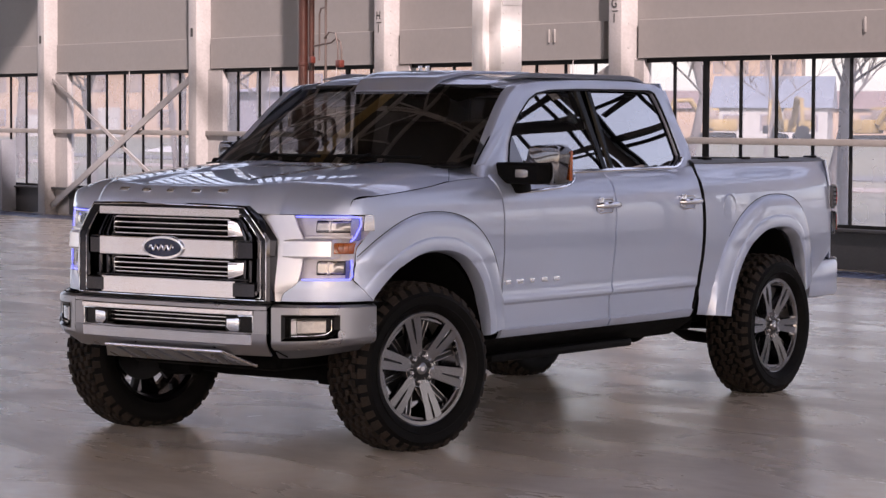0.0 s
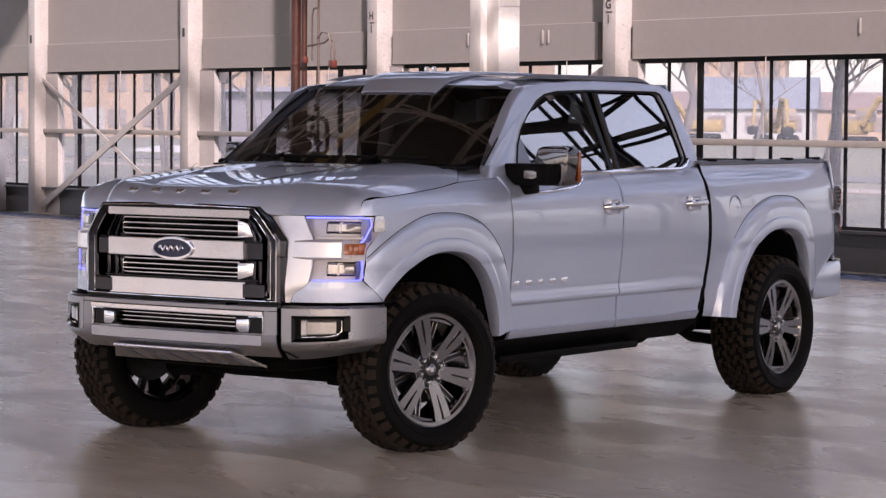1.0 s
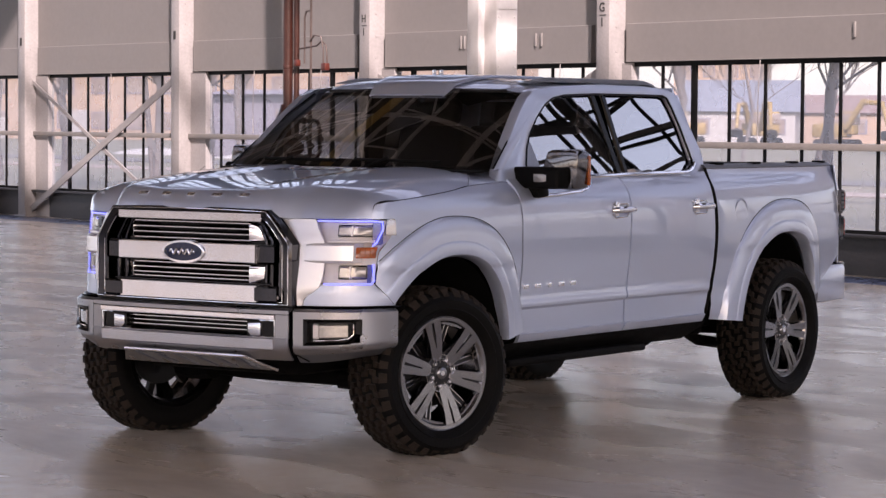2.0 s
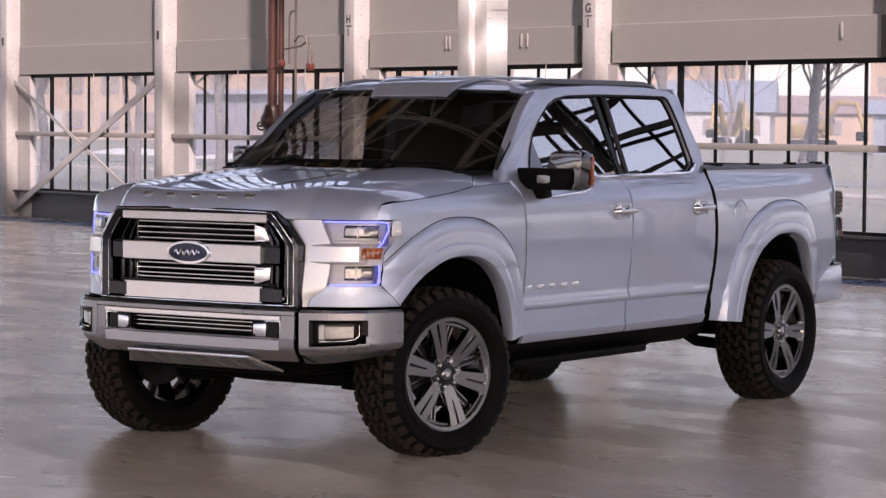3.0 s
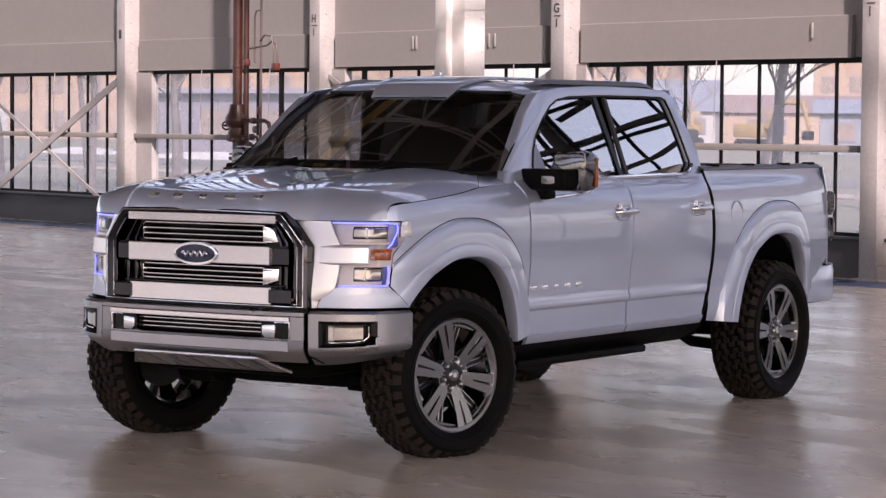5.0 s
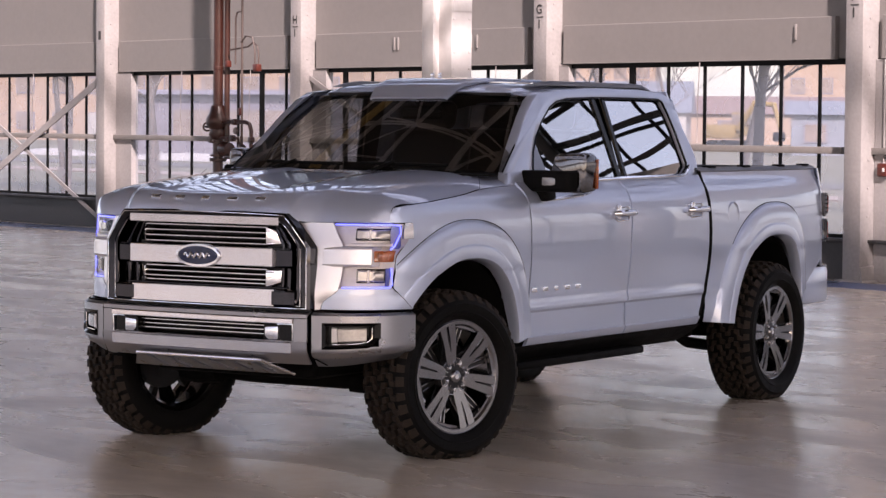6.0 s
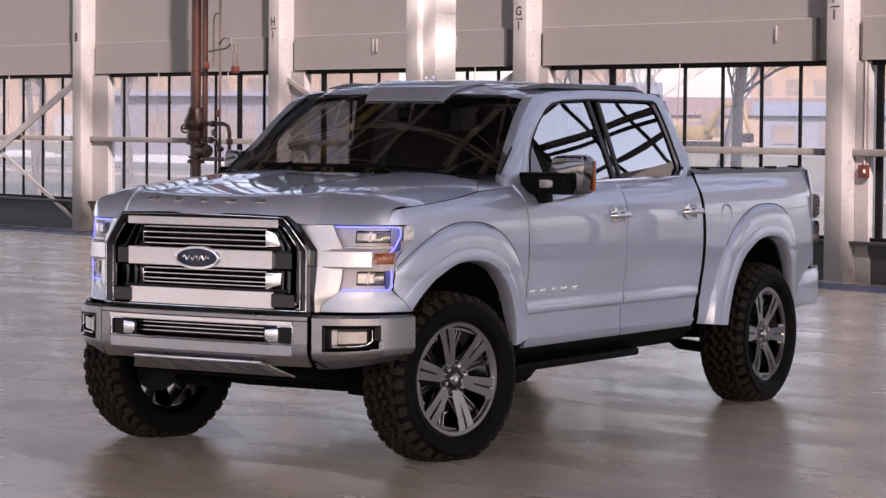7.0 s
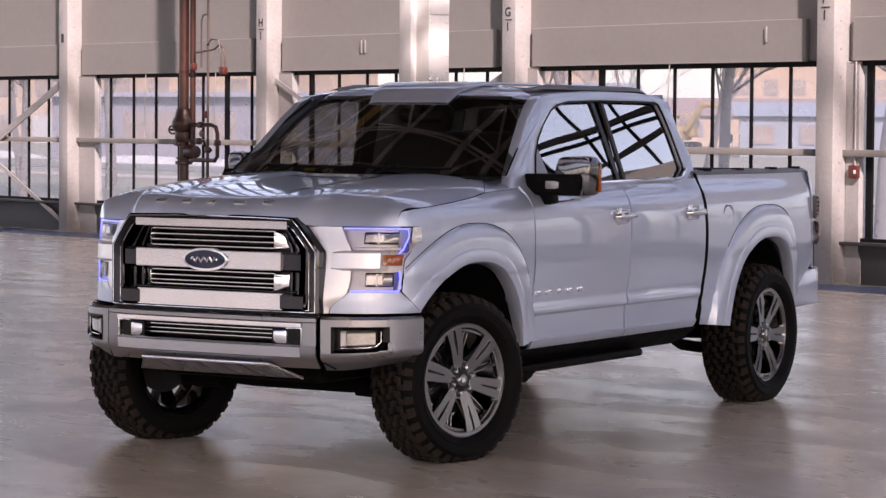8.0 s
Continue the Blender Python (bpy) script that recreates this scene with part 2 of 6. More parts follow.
def add_tube(bm, pts, r, seg=10, caps=True):
    """A round bar along a line of points; r is one radius or one for each point."""
    pts = [Vector(p) for p in pts]
    rs = r if isinstance(r, (list, tuple)) else [r] * len(pts)
    rings = []
    up = None
    for i, p in enumerate(pts):
        d = (pts[min(i + 1, len(pts) - 1)] - pts[max(i - 1, 0)]).normalized()
        if up is None:
            up = d.orthogonal().normalized()
        up = (up - d * up.dot(d)).normalized()
        s = d.cross(up)
        rings.append([bm.verts.new(p + (up * math.cos(a) + s * math.sin(a)) * rs[i]) for a in (2 * math.pi * k / seg for k in range(seg))])
    for a, b in zip(rings, rings[1:]):
        for k in range(seg):
            bm.faces.new((a[k], a[(k + 1) % seg], b[(k + 1) % seg], b[k]))
    if caps:
        bm.faces.new(rings[0][::-1])
        bm.faces.new(rings[-1])


def tube(pts, r, seg=10):
    bm = bmesh.new()
    add_tube(bm, pts, r, seg)
    return bm


def add_grid(bm, fn, us, vs, close=False):
    """A sheet through fn(u, v) for all us and vs."""
    rows = [[bm.verts.new(fn(u, v)) for v in vs] for u in us]
    for a, b in zip(rows, rows[1:]):
        for k in range(len(vs) - 1):
            try:
                bm.faces.new((a[k], a[k + 1], b[k + 1], b[k]))
            except ValueError:
                pass
    return rows


def sheet(fn, us, vs, thick=0.004):
    bm = bmesh.new()
    add_grid(bm, fn, us, vs)
    if thick:
        bmesh.ops.recalc_face_normals(bm, faces=bm.faces)
        bmesh.ops.solidify(bm, geom=bm.faces[:], thickness=thick)
    return bm


def add_prism(bm, loop, d, bevel=0.0):
    """A flat outline (3D points) pushed along d."""
    d = Vector(d)
    a = [bm.verts.new(Vector(p)) for p in loop]
    b = [bm.verts.new(Vector(p) + d) for p in loop]
    fs = [bm.faces.new(a[::-1]), bm.faces.new(b)]
    for i in range(len(a)):
        j = (i + 1) % len(a)
        fs.append(bm.faces.new((a[i], a[j], b[j], b[i])))
    if bevel:
        bmesh.ops.bevel(bm, geom=list({e for f in fs for e in f.edges}), offset=bevel, segments=2, affect="EDGES", profile=0.5)


def prism(loop, d, bevel=0.0):
    bm = bmesh.new()
    add_prism(bm, loop, d, bevel)
    return bm


def add_lathe(bm, prof, seg=48, axis="Y"):
    """Turn a profile of (radius, place along the axis) round the y axis."""
    rings = []
    for k in range(seg):
        a = 2 * math.pi * k / seg
        rings.append([bm.verts.new((r * math.cos(a), y, r * math.sin(a))) for r, y in prof])
    for k in range(seg):
        a, b = rings[k], rings[(k + 1) % seg]
        for i in range(len(prof) - 1):
            bm.faces.new((a[i], a[i + 1], b[i + 1], b[i]))


def lathe(prof, seg=48):
    bm = bmesh.new()
    add_lathe(bm, prof, seg)
    return bm


def lin(a, b, n):
    return [a + (b - a) * i / (n - 1) for i in range(n)]


def curve(table):
    """A smooth function through pairs (x, y), in order of x."""
    xs, ys = [p[0] for p in table], [p[1] for p in table]
    n = len(xs)
    dl = [(ys[i + 1] - ys[i]) / (xs[i + 1] - xs[i]) for i in range(n - 1)]
    ms = [dl[0]] + [0 if dl[i - 1] * dl[i] <= 0 else 2 * dl[i - 1] * dl[i] / (dl[i - 1] + dl[i]) for i in range(1, n - 1)] + [dl[-1]]

    def f(x):
        if x <= xs[0]:
            return ys[0]
        if x >= xs[-1]:
            return ys[-1]
        i = max(k for k in range(n - 1) if xs[k] <= x)
        h = xs[i + 1] - xs[i]
        t = (x - xs[i]) / h
        return ys[i] * (2 * t ** 3 - 3 * t ** 2 + 1) + ms[i] * h * (t ** 3 - 2 * t ** 2 + t) + ys[i + 1] * (3 * t ** 2 - 2 * t ** 3) + ms[i + 1] * h * (t ** 3 - t ** 2)
    return f


def text_mesh(word, size, thick):
    """Letters in the built-in font as a mesh, centred, standing in the xz plane."""
    cu = bpy.data.curves.new("letters", "FONT")
    cu.body, cu.size, cu.extrude, cu.align_x, cu.align_y = word, size, thick, "CENTER", "CENTER"
    ob = bpy.data.objects.new("letters", cu)
    scene.collection.objects.link(ob)
    me = bpy.data.meshes.new_from_object(ob.evaluated_get(bpy.context.evaluated_depsgraph_get()))
    bpy.data.objects.remove(ob)
    bpy.data.curves.remove(cu)
    bm = bmesh.new()
    bm.from_mesh(me)
    bpy.data.meshes.remove(me)
    bmesh.ops.rotate(bm, matrix=Euler((radians(90), 0, 0)).to_matrix(), verts=bm.verts)
    return bm


# ---- the hall ----
HALL_SCALE = 1.030  # one unit of the hall's plan in metres
# Hall axes: local x runs along the window wall, local y into the hall, from the front corner of one column.
HALL = Matrix.Translation((-15.5787, -3.8316, 0)) @ Matrix(((-0.33423, 0.94249, 0, 0), (-0.94249, -0.33423, 0, 0), (0, 0, 1, 0), (0, 0, 0, 1))) @ Matrix.Diagonal((HALL_SCALE, HALL_SCALE, HALL_SCALE, 1))
BAY = 5.1743
U0, U1, DEPTH, ROOF = -8 * BAY, 6 * BAY, 44.0, 10.0
WP = -0.27  # plane of the glazing


def hall_part(name, bm, material, label="", kind="structure", category="", smooth=0):
    ob = part(name, bm, material, None, label, smooth, HALL)
    return tagged(ob, label, category, "", kind)


ground = hall_part("ground", sheet(lambda x, y: (x, y, -0.06), lin(-900, 900, 3), lin(-900, 900, 3), 0), M_GRASS, "brown winter grass round the hall")
floor = hall_part("floor", box(((U0 + U1) / 2, DEPTH / 2 - 0.4, -0.05), (U1 - U0, DEPTH + 0.3, 0.1)), M_FLOOR, "polished grey concrete floor with cloudy stains")
band = hall_part("floor_stripe", box(((U0 + U1) / 2, 0.42, 0.002), (U1 - U0, 0.75, 0.004)), M_BLUEPAINT, "worn dark blue painted band along the wall")

# window wall: plinth, lintel, upper wall
SILL, HEAD, LINT = 0.45, 2.33, 2.84
bm = bmesh.new()
add_box(bm, ((U0 + U1) / 2, WP - 0.06, 0.21), (U1 - U0, 0.24, 0.42), 0.0)
add_box(bm, ((U0 + U1) / 2, WP - 0.02, 0.435), (U1 - U0, 0.34, 0.035), 0.006)
hall_part("wall_plinth", bm, M_DARKWALL, "charcoal painted low wall under the windows")
bm = bmesh.new()
for k in range(-8, 6):
    add_box(bm, ((k + 0.5) * BAY - 0.025, WP + 0.01, (HEAD + 0.05 + LINT) / 2), (BAY - 0.67, 0.14, LINT - HEAD - 0.05), 0.008)
    add_box(bm, ((k + 0.5) * BAY - 0.025, WP + 0.045, HEAD + 0.052), (BAY - 0.67, 0.09, 0.012), 0.003)
hall_part("lintel", bm, M_WALL, "grey-pink painted steel lintel over the windows")
CLER0, CLER1 = 3.75, 9.1  # upper windows
bm = bmesh.new()
for z0, z1 in ((HEAD + 0.06, CLER0), (CLER1, ROOF)):
    add_box(bm, ((U0 + U1) / 2, WP - 0.13, (z0 + z1) / 2), (U1 - U0, 0.30, z1 - z0))
hall_part("wall_north", bm, M_WALL, "grey-pink painted upper wall")
for k in range(-8, 6):
    w = tagged(empty("upper_window_%d" % (k + 9), HALL), "black steel upper window with square panes", "window", "upper windows", "structure")
    for j in range(1, 11):
        part("mullion", box((k * BAY + BAY * j / 11, WP - 0.2, (CLER0 + CLER1) / 2), (0.04, 0.06, CLER1 - CLER0)), M_MULL, w, smooth=0)
    for z in lin(CLER0, CLER1, 8)[1:-1]:
        part("transom", box(((k + 0.5) * BAY, WP - 0.2, z), (BAY, 0.06, 0.05)), M_MULL, w, smooth=0)
    for z, h in ((4.6, 0.07), (6.2, 0.09), (7.6, 0.09)) if k < 2 else ((6.2, 0.1),):
        part("purlin", box(((k + 0.5) * BAY, WP + 0.02, z), (BAY, 0.16, h)), M_MULL, w, smooth=0)
    pane = part("pane", sheet(lambda x, z: (x, WP - 0.21, z), [k * BAY, (k + 1) * BAY], [CLER0, CLER1], 0), M_PANE, w, smooth=0)
    pane.visible_shadow = False


def window(k, marks, thick):
    """The glazing of one bay: black steel frame, uprights, panes."""
    a, b = k * BAY + 0.22, (k + 1) * BAY - 0.02
    w = tagged(empty("window_%d" % (k + 9), HALL), "black steel factory window with tall narrow panes", "window", "windows of the wall", "structure")
    for nm, z, h in (("head_frame", HEAD + 0.022, 0.06), ("sill_frame", SILL + 0.022, 0.04)):
        part(nm, box(((a + b) / 2, WP, z), (b - a, 0.06, h)), M_MULL, w, smooth=0)
    edges = sorted([a] + [m for m in marks if a < m < b] + [b])
    for m in marks:
        if a < m < b:
            wd = 0.085 if any(abs(m - q) < 0.02 for q in thick) else 0.026
            part("mullion", box((m, WP + 0.002, (SILL + HEAD) / 2 + 0.01), (wd, 0.035, HEAD - SILL - 0.03)), M_MULL, w, smooth=0)
    part("transom", box(((a + b) / 2, WP + 0.003, 1.375), (b - a, 0.05, 0.028)), M_MULL, w, smooth=0)
    for p, q in zip(edges, edges[1:]):
        for z0, z1 in ((SILL + 0.04, 1.37), (1.38, HEAD)):
            pane = part("pane", sheet(lambda x, z: (x, WP - 0.01, z), [p + 0.005, q - 0.005], [z0, z1], 0), M_PANE, w, smooth=0)
            pane.visible_shadow = False
    part("rail", box(((a + b) / 2, WP + 0.085, 1.395), (b - a + 0.1, 0.06, 0.075), 0.006), M_RAIL, w, "beige steel rail")
    for m in edges[1:-1:2]:
        part("rail_bracket", box((m, WP + 0.045, 1.395), (0.03, 0.05, 0.05)), M_MULL, w, smooth=0)


for k in range(-8, 6):
    g = (k + 1) * BAY
    if k == 0:
        marks, thick = [4.21, 3.64, 3.02, 2.41, 1.80, 1.19, 0.60], [3.64]
    elif k == 2:
        marks, thick = [14.45, 13.82, 13.22, 12.62, 12.0, 11.40, 10.80], [11.40]
    elif k == 3:
        marks, thick = [19.32, 18.68, 18.06, 17.44, 16.84, 16.24], [19.32]
    elif k == 1:
        marks, thick = [g - 0.95 - 0.61 * i for i in range(7)], [g - 0.95]
    else:
        marks, thick = [g - 0.56 - 0.61 * i for i in range(8)], [g - 0.56]
    window(k, marks, thick)


def column(k):
    """A built-up steel column: front plate, side webs, back pilaster, foot."""
    w = tagged(empty("column", HALL @ Matrix.Translation((k * BAY, 0, 0))), "white painted steel column with flaking paint", "column", "columns along the window wall")
    # above 3.95 the column is dark and thin, a backlit silhouette put into colour
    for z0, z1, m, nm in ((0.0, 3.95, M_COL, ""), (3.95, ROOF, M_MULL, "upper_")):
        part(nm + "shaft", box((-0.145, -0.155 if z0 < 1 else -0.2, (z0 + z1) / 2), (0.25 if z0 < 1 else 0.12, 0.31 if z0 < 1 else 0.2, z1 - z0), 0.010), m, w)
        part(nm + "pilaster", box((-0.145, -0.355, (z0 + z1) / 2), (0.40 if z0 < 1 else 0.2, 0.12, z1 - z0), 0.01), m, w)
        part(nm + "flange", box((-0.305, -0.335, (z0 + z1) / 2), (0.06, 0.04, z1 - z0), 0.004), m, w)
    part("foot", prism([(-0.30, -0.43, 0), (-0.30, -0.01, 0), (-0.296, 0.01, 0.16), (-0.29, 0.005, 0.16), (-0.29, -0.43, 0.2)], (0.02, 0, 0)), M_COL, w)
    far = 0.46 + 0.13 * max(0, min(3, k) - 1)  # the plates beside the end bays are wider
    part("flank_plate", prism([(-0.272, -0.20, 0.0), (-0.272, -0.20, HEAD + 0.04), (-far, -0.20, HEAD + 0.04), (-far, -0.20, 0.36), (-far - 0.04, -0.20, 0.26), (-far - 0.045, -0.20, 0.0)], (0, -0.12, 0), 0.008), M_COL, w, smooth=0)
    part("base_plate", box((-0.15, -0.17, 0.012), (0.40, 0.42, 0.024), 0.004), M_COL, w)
    bm = bmesh.new()
    for z in lin(0.4, 4.0, 13):
        for y in (-0.11, -0.27):
            add_box(bm, (-0.272, y, z), (0.014, 0.022, 0.022), 0.004)
    part("rivets", bm, M_COL, w)
    return w


for k in range(-8, 7):
    column(k)


def stencil(k, letters, z):
    ob = part("stencil", text_mesh(letters, 0.155, 0.002), M_INK, None, "", 0, HALL @ Matrix.Translation((k * BAY - 0.135, 0.0055, z)) @ Matrix.Rotation(math.pi, 4, "Z"))
    return tagged(ob, "black stencilled grid mark on a white column", "sign", "grid marks on columns")


for k, a in ((0, "F"), (1, "G"), (2, "H")):
    stencil(k, a, 3.035)
    stencil(k, "1", 2.855)
    tagged(part("stencil_line", box((0, 0, 0), (0.12, 0.003, 0.008)), M_INK, None, "", 0, HALL @ Matrix.Translation((k * BAY - 0.150, 0.0055, 2.945))), "black line of a stencilled grid mark", "sign")
for k in (3, 4):
    tagged(part("stencil_mark", box((0, 0, 0), (0.07, 0.003, 0.13), 0), M_INK, None, "", 0, HALL @ Matrix.Translation((k * BAY - 0.135, 0.0055, 2.93))), "small faded dark mark on a white column", "sign")


def brace(k, up, z0=0.10, z1=2.28):
    """Flat-bar cross bracing in one bay."""
    w = tagged(empty("cross_brace", HALL), "crossed dark steel braces under the roof" if up else "crossed white steel braces between columns", "brace", "cross braces")
    x0, x1 = k * BAY + 0.02, (k + 1) * BAY - 0.22
    for nm, p, q, th in (("diagonal", (x1, z0), (x0, z1), 0.105 if up else 0.055), ("counter_diagonal", (x1, z1), (x0, z0), 0.04 if up else 0.03)):
        d = Vector((q[0] - p[0], 0, q[1] - p[1])).normalized()
        s = Vector((-d.z, 0, d.x)) * th
        y = -0.11 if nm == "diagonal" else -0.14
        a, b = Vector((p[0], y, p[1])), Vector((q[0], y, q[1]))
        part(nm, prism([a - s, b - s, b + s, a + s], (0, -0.02, 0)), M_MULL if up else M_COL, w, smooth=0)
    for p in ((x1, z1), (x1, z0)):
        part("gusset", box((p[0] + 0.02, -0.13, p[1]), (0.16, 0.02, 0.2), 0.004), M_COL, w)


brace(3, False)
brace(1, False)
for k in range(-7, 2):
    for z0, z1 in ((3.8, 5.6), (5.0, 6.8), (6.2, 8.0), (7.4, 9.0)):
        brace(k, True, z0, z1)

# ---- the pickup truck ----
truck = tagged(empty("pickup_truck"), "silver four-door pickup truck with chrome grille parked on the concrete floor", "pickup truck")
truck.matrix_basis = Matrix.Diagonal((1, 1.02, 1, 1))  # body width
side_y = curve([(0.48, 0.93), (0.525, 0.970), (0.555, 0.984), (0.57, 0.989), (0.578, 0.980), (0.60, 0.979), (0.70, 0.978), (0.716, 0.997), (0.733, 0.999), (0.76, 0.991), (0.85, 0.997), (1.0, 1.008), (1.15, 1.008), (1.24, 1.0), (1.30, 0.985), (1.345, 0.955), (1.38, 0.912), (1.40, 0.892), (1.84, 0.768), (1.9, 0.745)])
gap_x = curve([(0.48, -2.69), (0.52, -2.70), (0.72, -2.745), (0.9, -2.785), (1.09, -2.80), (1.30, -2.785), (1.42, -2.76), (1.5, -2.755)])
# wheel openings: centre x and z; half lengths ahead and behind; height; squareness ahead and behind
ARCH_F, ARCH_R = (-0.025, 0.463, 0.57, 0.505, 0.56, 2.0, 2.6), (-3.645, 0.463, 0.558, 0.392, 0.572, 2.0, 3.2)
flare = curve([(0.96, 0.026), (0.985, 0.031), (1.0, 0.0335), (1.02, 0.0350), (1.06, 0.0345), (1.10, 0.0325), (1.112, 0.0310), (1.122, 0.0272), (1.135, 0.0265), (1.18, 0.0255), (1.24, 0.0225), (1.29, 0.0175), (1.318, 0.0125), (1.330, 0.0085), (1.338, 0.0035), (1.347, 0.0), (1.6, 0.0)])


def rho(x, z, arch):
    cx, cz, af, ar, b, nf, nr = arch
    n, a = (nf, af) if x > cx else (nr, ar)
    return (abs((x - cx) / a) ** n + abs((z - cz) / b) ** n) ** (1 / n)


def plan_a(z):
    """How far ahead the nose reaches at height z."""
    return 0.80 - 0.08 * min(1, max(0, (z - 0.85) / 0.35))


def plan_p(z):
    return 3.5 + 0.5 * min(1, max(0, (z - 0.85) / 0.35))


def plan_b(z):
    return side_y(max(z, 0.95))


def plan_x(y, z):
    """The nose in plan: one rounded curve from the grille round to the flank."""
    p = plan_p(z)
    return plan_a(z) * max(0.0, 1 - (abs(y) / plan_b(z)) ** p) ** (1 / p)


def body_y(x, z):
    y = side_y(z)
    if x > 0:
        p = plan_p(z)
        y *= (1 - min(0.98, x / plan_a(z)) ** p) ** (1 / p)
    if x < -3.9:
        y -= 0.05 * ((-3.9 - x) / 0.6) ** 2
    if x < -2.7:
        # the bed's flank is plainer and leans in to its rail
        y = y * 0.35 + 0.65 * (0.985 - 0.02 * max(0, (z - 1.25) / 0.2) - 0.05 * max(0, (0.62 - z) / 0.14) + 0.015 * math.sin(max(0, min(1, (z - 0.6) / 0.7)) * math.pi) - (0.05 * ((-3.9 - x) / 0.6) ** 2 if x < -3.9 else 0))
    return y


def flank_y(x, z):
    base = body_y(x, z)
    if z < 0.95:
        # inside a flare and ahead of it the flank's creases fade out
        r = min(rho(x, z, ARCH_F) if x > -1.2 else 9, rho(x, z, ARCH_R) if x < -2.2 else 9)
        base += (body_y(x, 0.95) - 0.004 - base) * (1 if x > 0.2 else max(0, min(1, (1.35 - r) / 0.05)))
    bulge = 0.0
    if x > -1.2:
        bulge = flare(rho(x, z, ARCH_F)) * (1 - 0.45 * max(0, min(1, (x - 0.2) / 0.3)))
    if x < -2.2:
        bulge = flare(rho(x, z, ARCH_R))
    if z < 0.64:
        bulge *= 0.8 + 0.2 * max(0, (z - 0.50) / 0.14)
    return base + bulge


def mirrored(bm, side):
    if side < 0:
        bmesh.ops.scale(bm, vec=(1, -1, 1), verts=bm.verts)
    return bm


def ray_to_outline(c, ang, outline):
    """Where a ray from c leaves a closed outline."""
    dx, dz = math.cos(ang), math.sin(ang)
    best = None
    for (x0, z0), (x1, z1) in zip(outline, outline[1:] + outline[:1]):
        ex, ez = x1 - x0, z1 - z0
        den = dx * ez - dz * ex
        if abs(den) < 1e-9:
            continue
        t = ((x0 - c[0]) * ez - (z0 - c[1]) * ex) / den
        s = ((x0 - c[0]) * dz - (z0 - c[1]) * dx) / den
        if t > 0 and -1e-6 <= s <= 1 + 1e-6 and (best is None or t > best):
            best = t
    return best


def arch_panel(side, arch, outline, a0, a1, n=110):
    """A flank panel round a wheel opening, with a raised flare and a returned lip."""
    cx, cz, af, ar, b, nf, nr = arch
    bm = bmesh.new()
    rows = []
    for i in range(n):
        th = a0 + (a1 - a0) * i / (n - 1)
        e, c, q = (nf, math.cos(th), math.sin(th)) if math.cos(th) > 0 else (nr, math.cos(th), math.sin(th))
        lipx, lipz = (af if c > 0 else -ar) * abs(c) ** (2 / e), b * math.copysign(abs(q) ** (2 / e), q)
        ang, rl = math.atan2(lipz, lipx), math.hypot(lipx, lipz)
        out = ray_to_outline((cx, cz), ang, outline) or rl * 1.05
        row = []
        for f, dy in ((0.972, -0.06), (0.976, -0.03), (0.984, -0.008)):
            x, z = cx + lipx * f, cz + lipz * f
            row.append((x, flank_y(cx + lipx, cz + lipz) + dy - 0.006, z))
        fl = [1.0, 1.01, 1.02, 1.04, 1.06, 1.085, 1.10, 1.107, 1.112, 1.117, 1.122, 1.127, 1.132, 1.145, 1.17, 1.21, 1.26, 1.30, 1.318, 1.326, 1.332, 1.337, 1.342, 1.347, 1.36]
        for f in fl:
            f = min(f, out / rl)
            x, z = cx + lipx * f, cz + lipz * f
            row.append((x, flank_y(x, z), z))
        r0 = min(1.36 * rl, out)
        for q in (0.12, 0.25, 0.4, 0.55, 0.7, 0.82, 0.92, 1.0):
            r = r0 + (out - r0) * q
            x, z = cx + r * math.cos(ang), cz + r * math.sin(ang)
            row.append((x, flank_y(x, z), z))
        rows.append([bm.verts.new(p) for p in row])
    for r, s in zip(rows, rows[1:]):
        for k in range(len(r) - 1):
            bm.faces.new((r[k], r[k + 1], s[k + 1], s[k]))
    bmesh.ops.remove_doubles(bm, verts=bm.verts, dist=0.0004)
    return mirrored(bm, side)


hood_line = curve([(-0.70, 1.385), (-0.45, 1.378), (-0.278, 1.368), (-0.094, 1.347), (0.213, 1.321), (0.46, 1.300), (0.50, 1.293)])


def mix(a, b, q):
    q = max(0.0, min(1.0, q))
    return a + (b - a) * q * q * (3 - 2 * q)


def hood_front(y):
    a = abs(y)
    return mix(0.855 - 0.045 * (a / 0.5) ** 2, plan_x(min(a, 0.915), 1.216) + 0.004, (a - 0.49) / 0.13)


hood_crown = curve([(-0.6, 1.458), (-0.3, 1.445), (0.0, 1.424), (0.3, 1.400), (0.5, 1.382), (0.7, 1.358), (0.80, 1.342), (0.86, 1.330)])
hood_roll = curve([(0.0, 0.0), (0.06, 0.20), (0.16, 0.46), (0.30, 0.70), (0.46, 0.86), (0.66, 0.955), (0.85, 0.99), (1.0, 1.0), (9.0, 1.0)])


def hood_z(x, y):
    a, s = abs(y), max(0.0, hood_front(y) - x)
    z = hood_crown(min(x, 0.86))
    z += mix(0.0, 0.009, (a - 0.25) / 0.14) * (0.4 + 0.6 * min(1, s / 0.5)) - 0.018 * max(0.0, (a - 0.36) / 0.4) ** 2
    edge = hood_line(x)
    d = max(0.0, body_y(min(x, 0.5), edge) - a)
    z = edge + (z - edge) * (1 - math.exp(-d / 0.085)) / (1 - math.exp(-0.95 / 0.085))
    low = mix(1.257 - 0.03 * (a / 0.5) ** 2, 1.217, (a - 0.49) / 0.13)
    return low + (z - low) * hood_roll(s / mix(0.12, 0.20, (a - 0.42) / 0.2) if a < 0.80 else s / mix(0.20, 0.05, (a - 0.80) / 0.11))


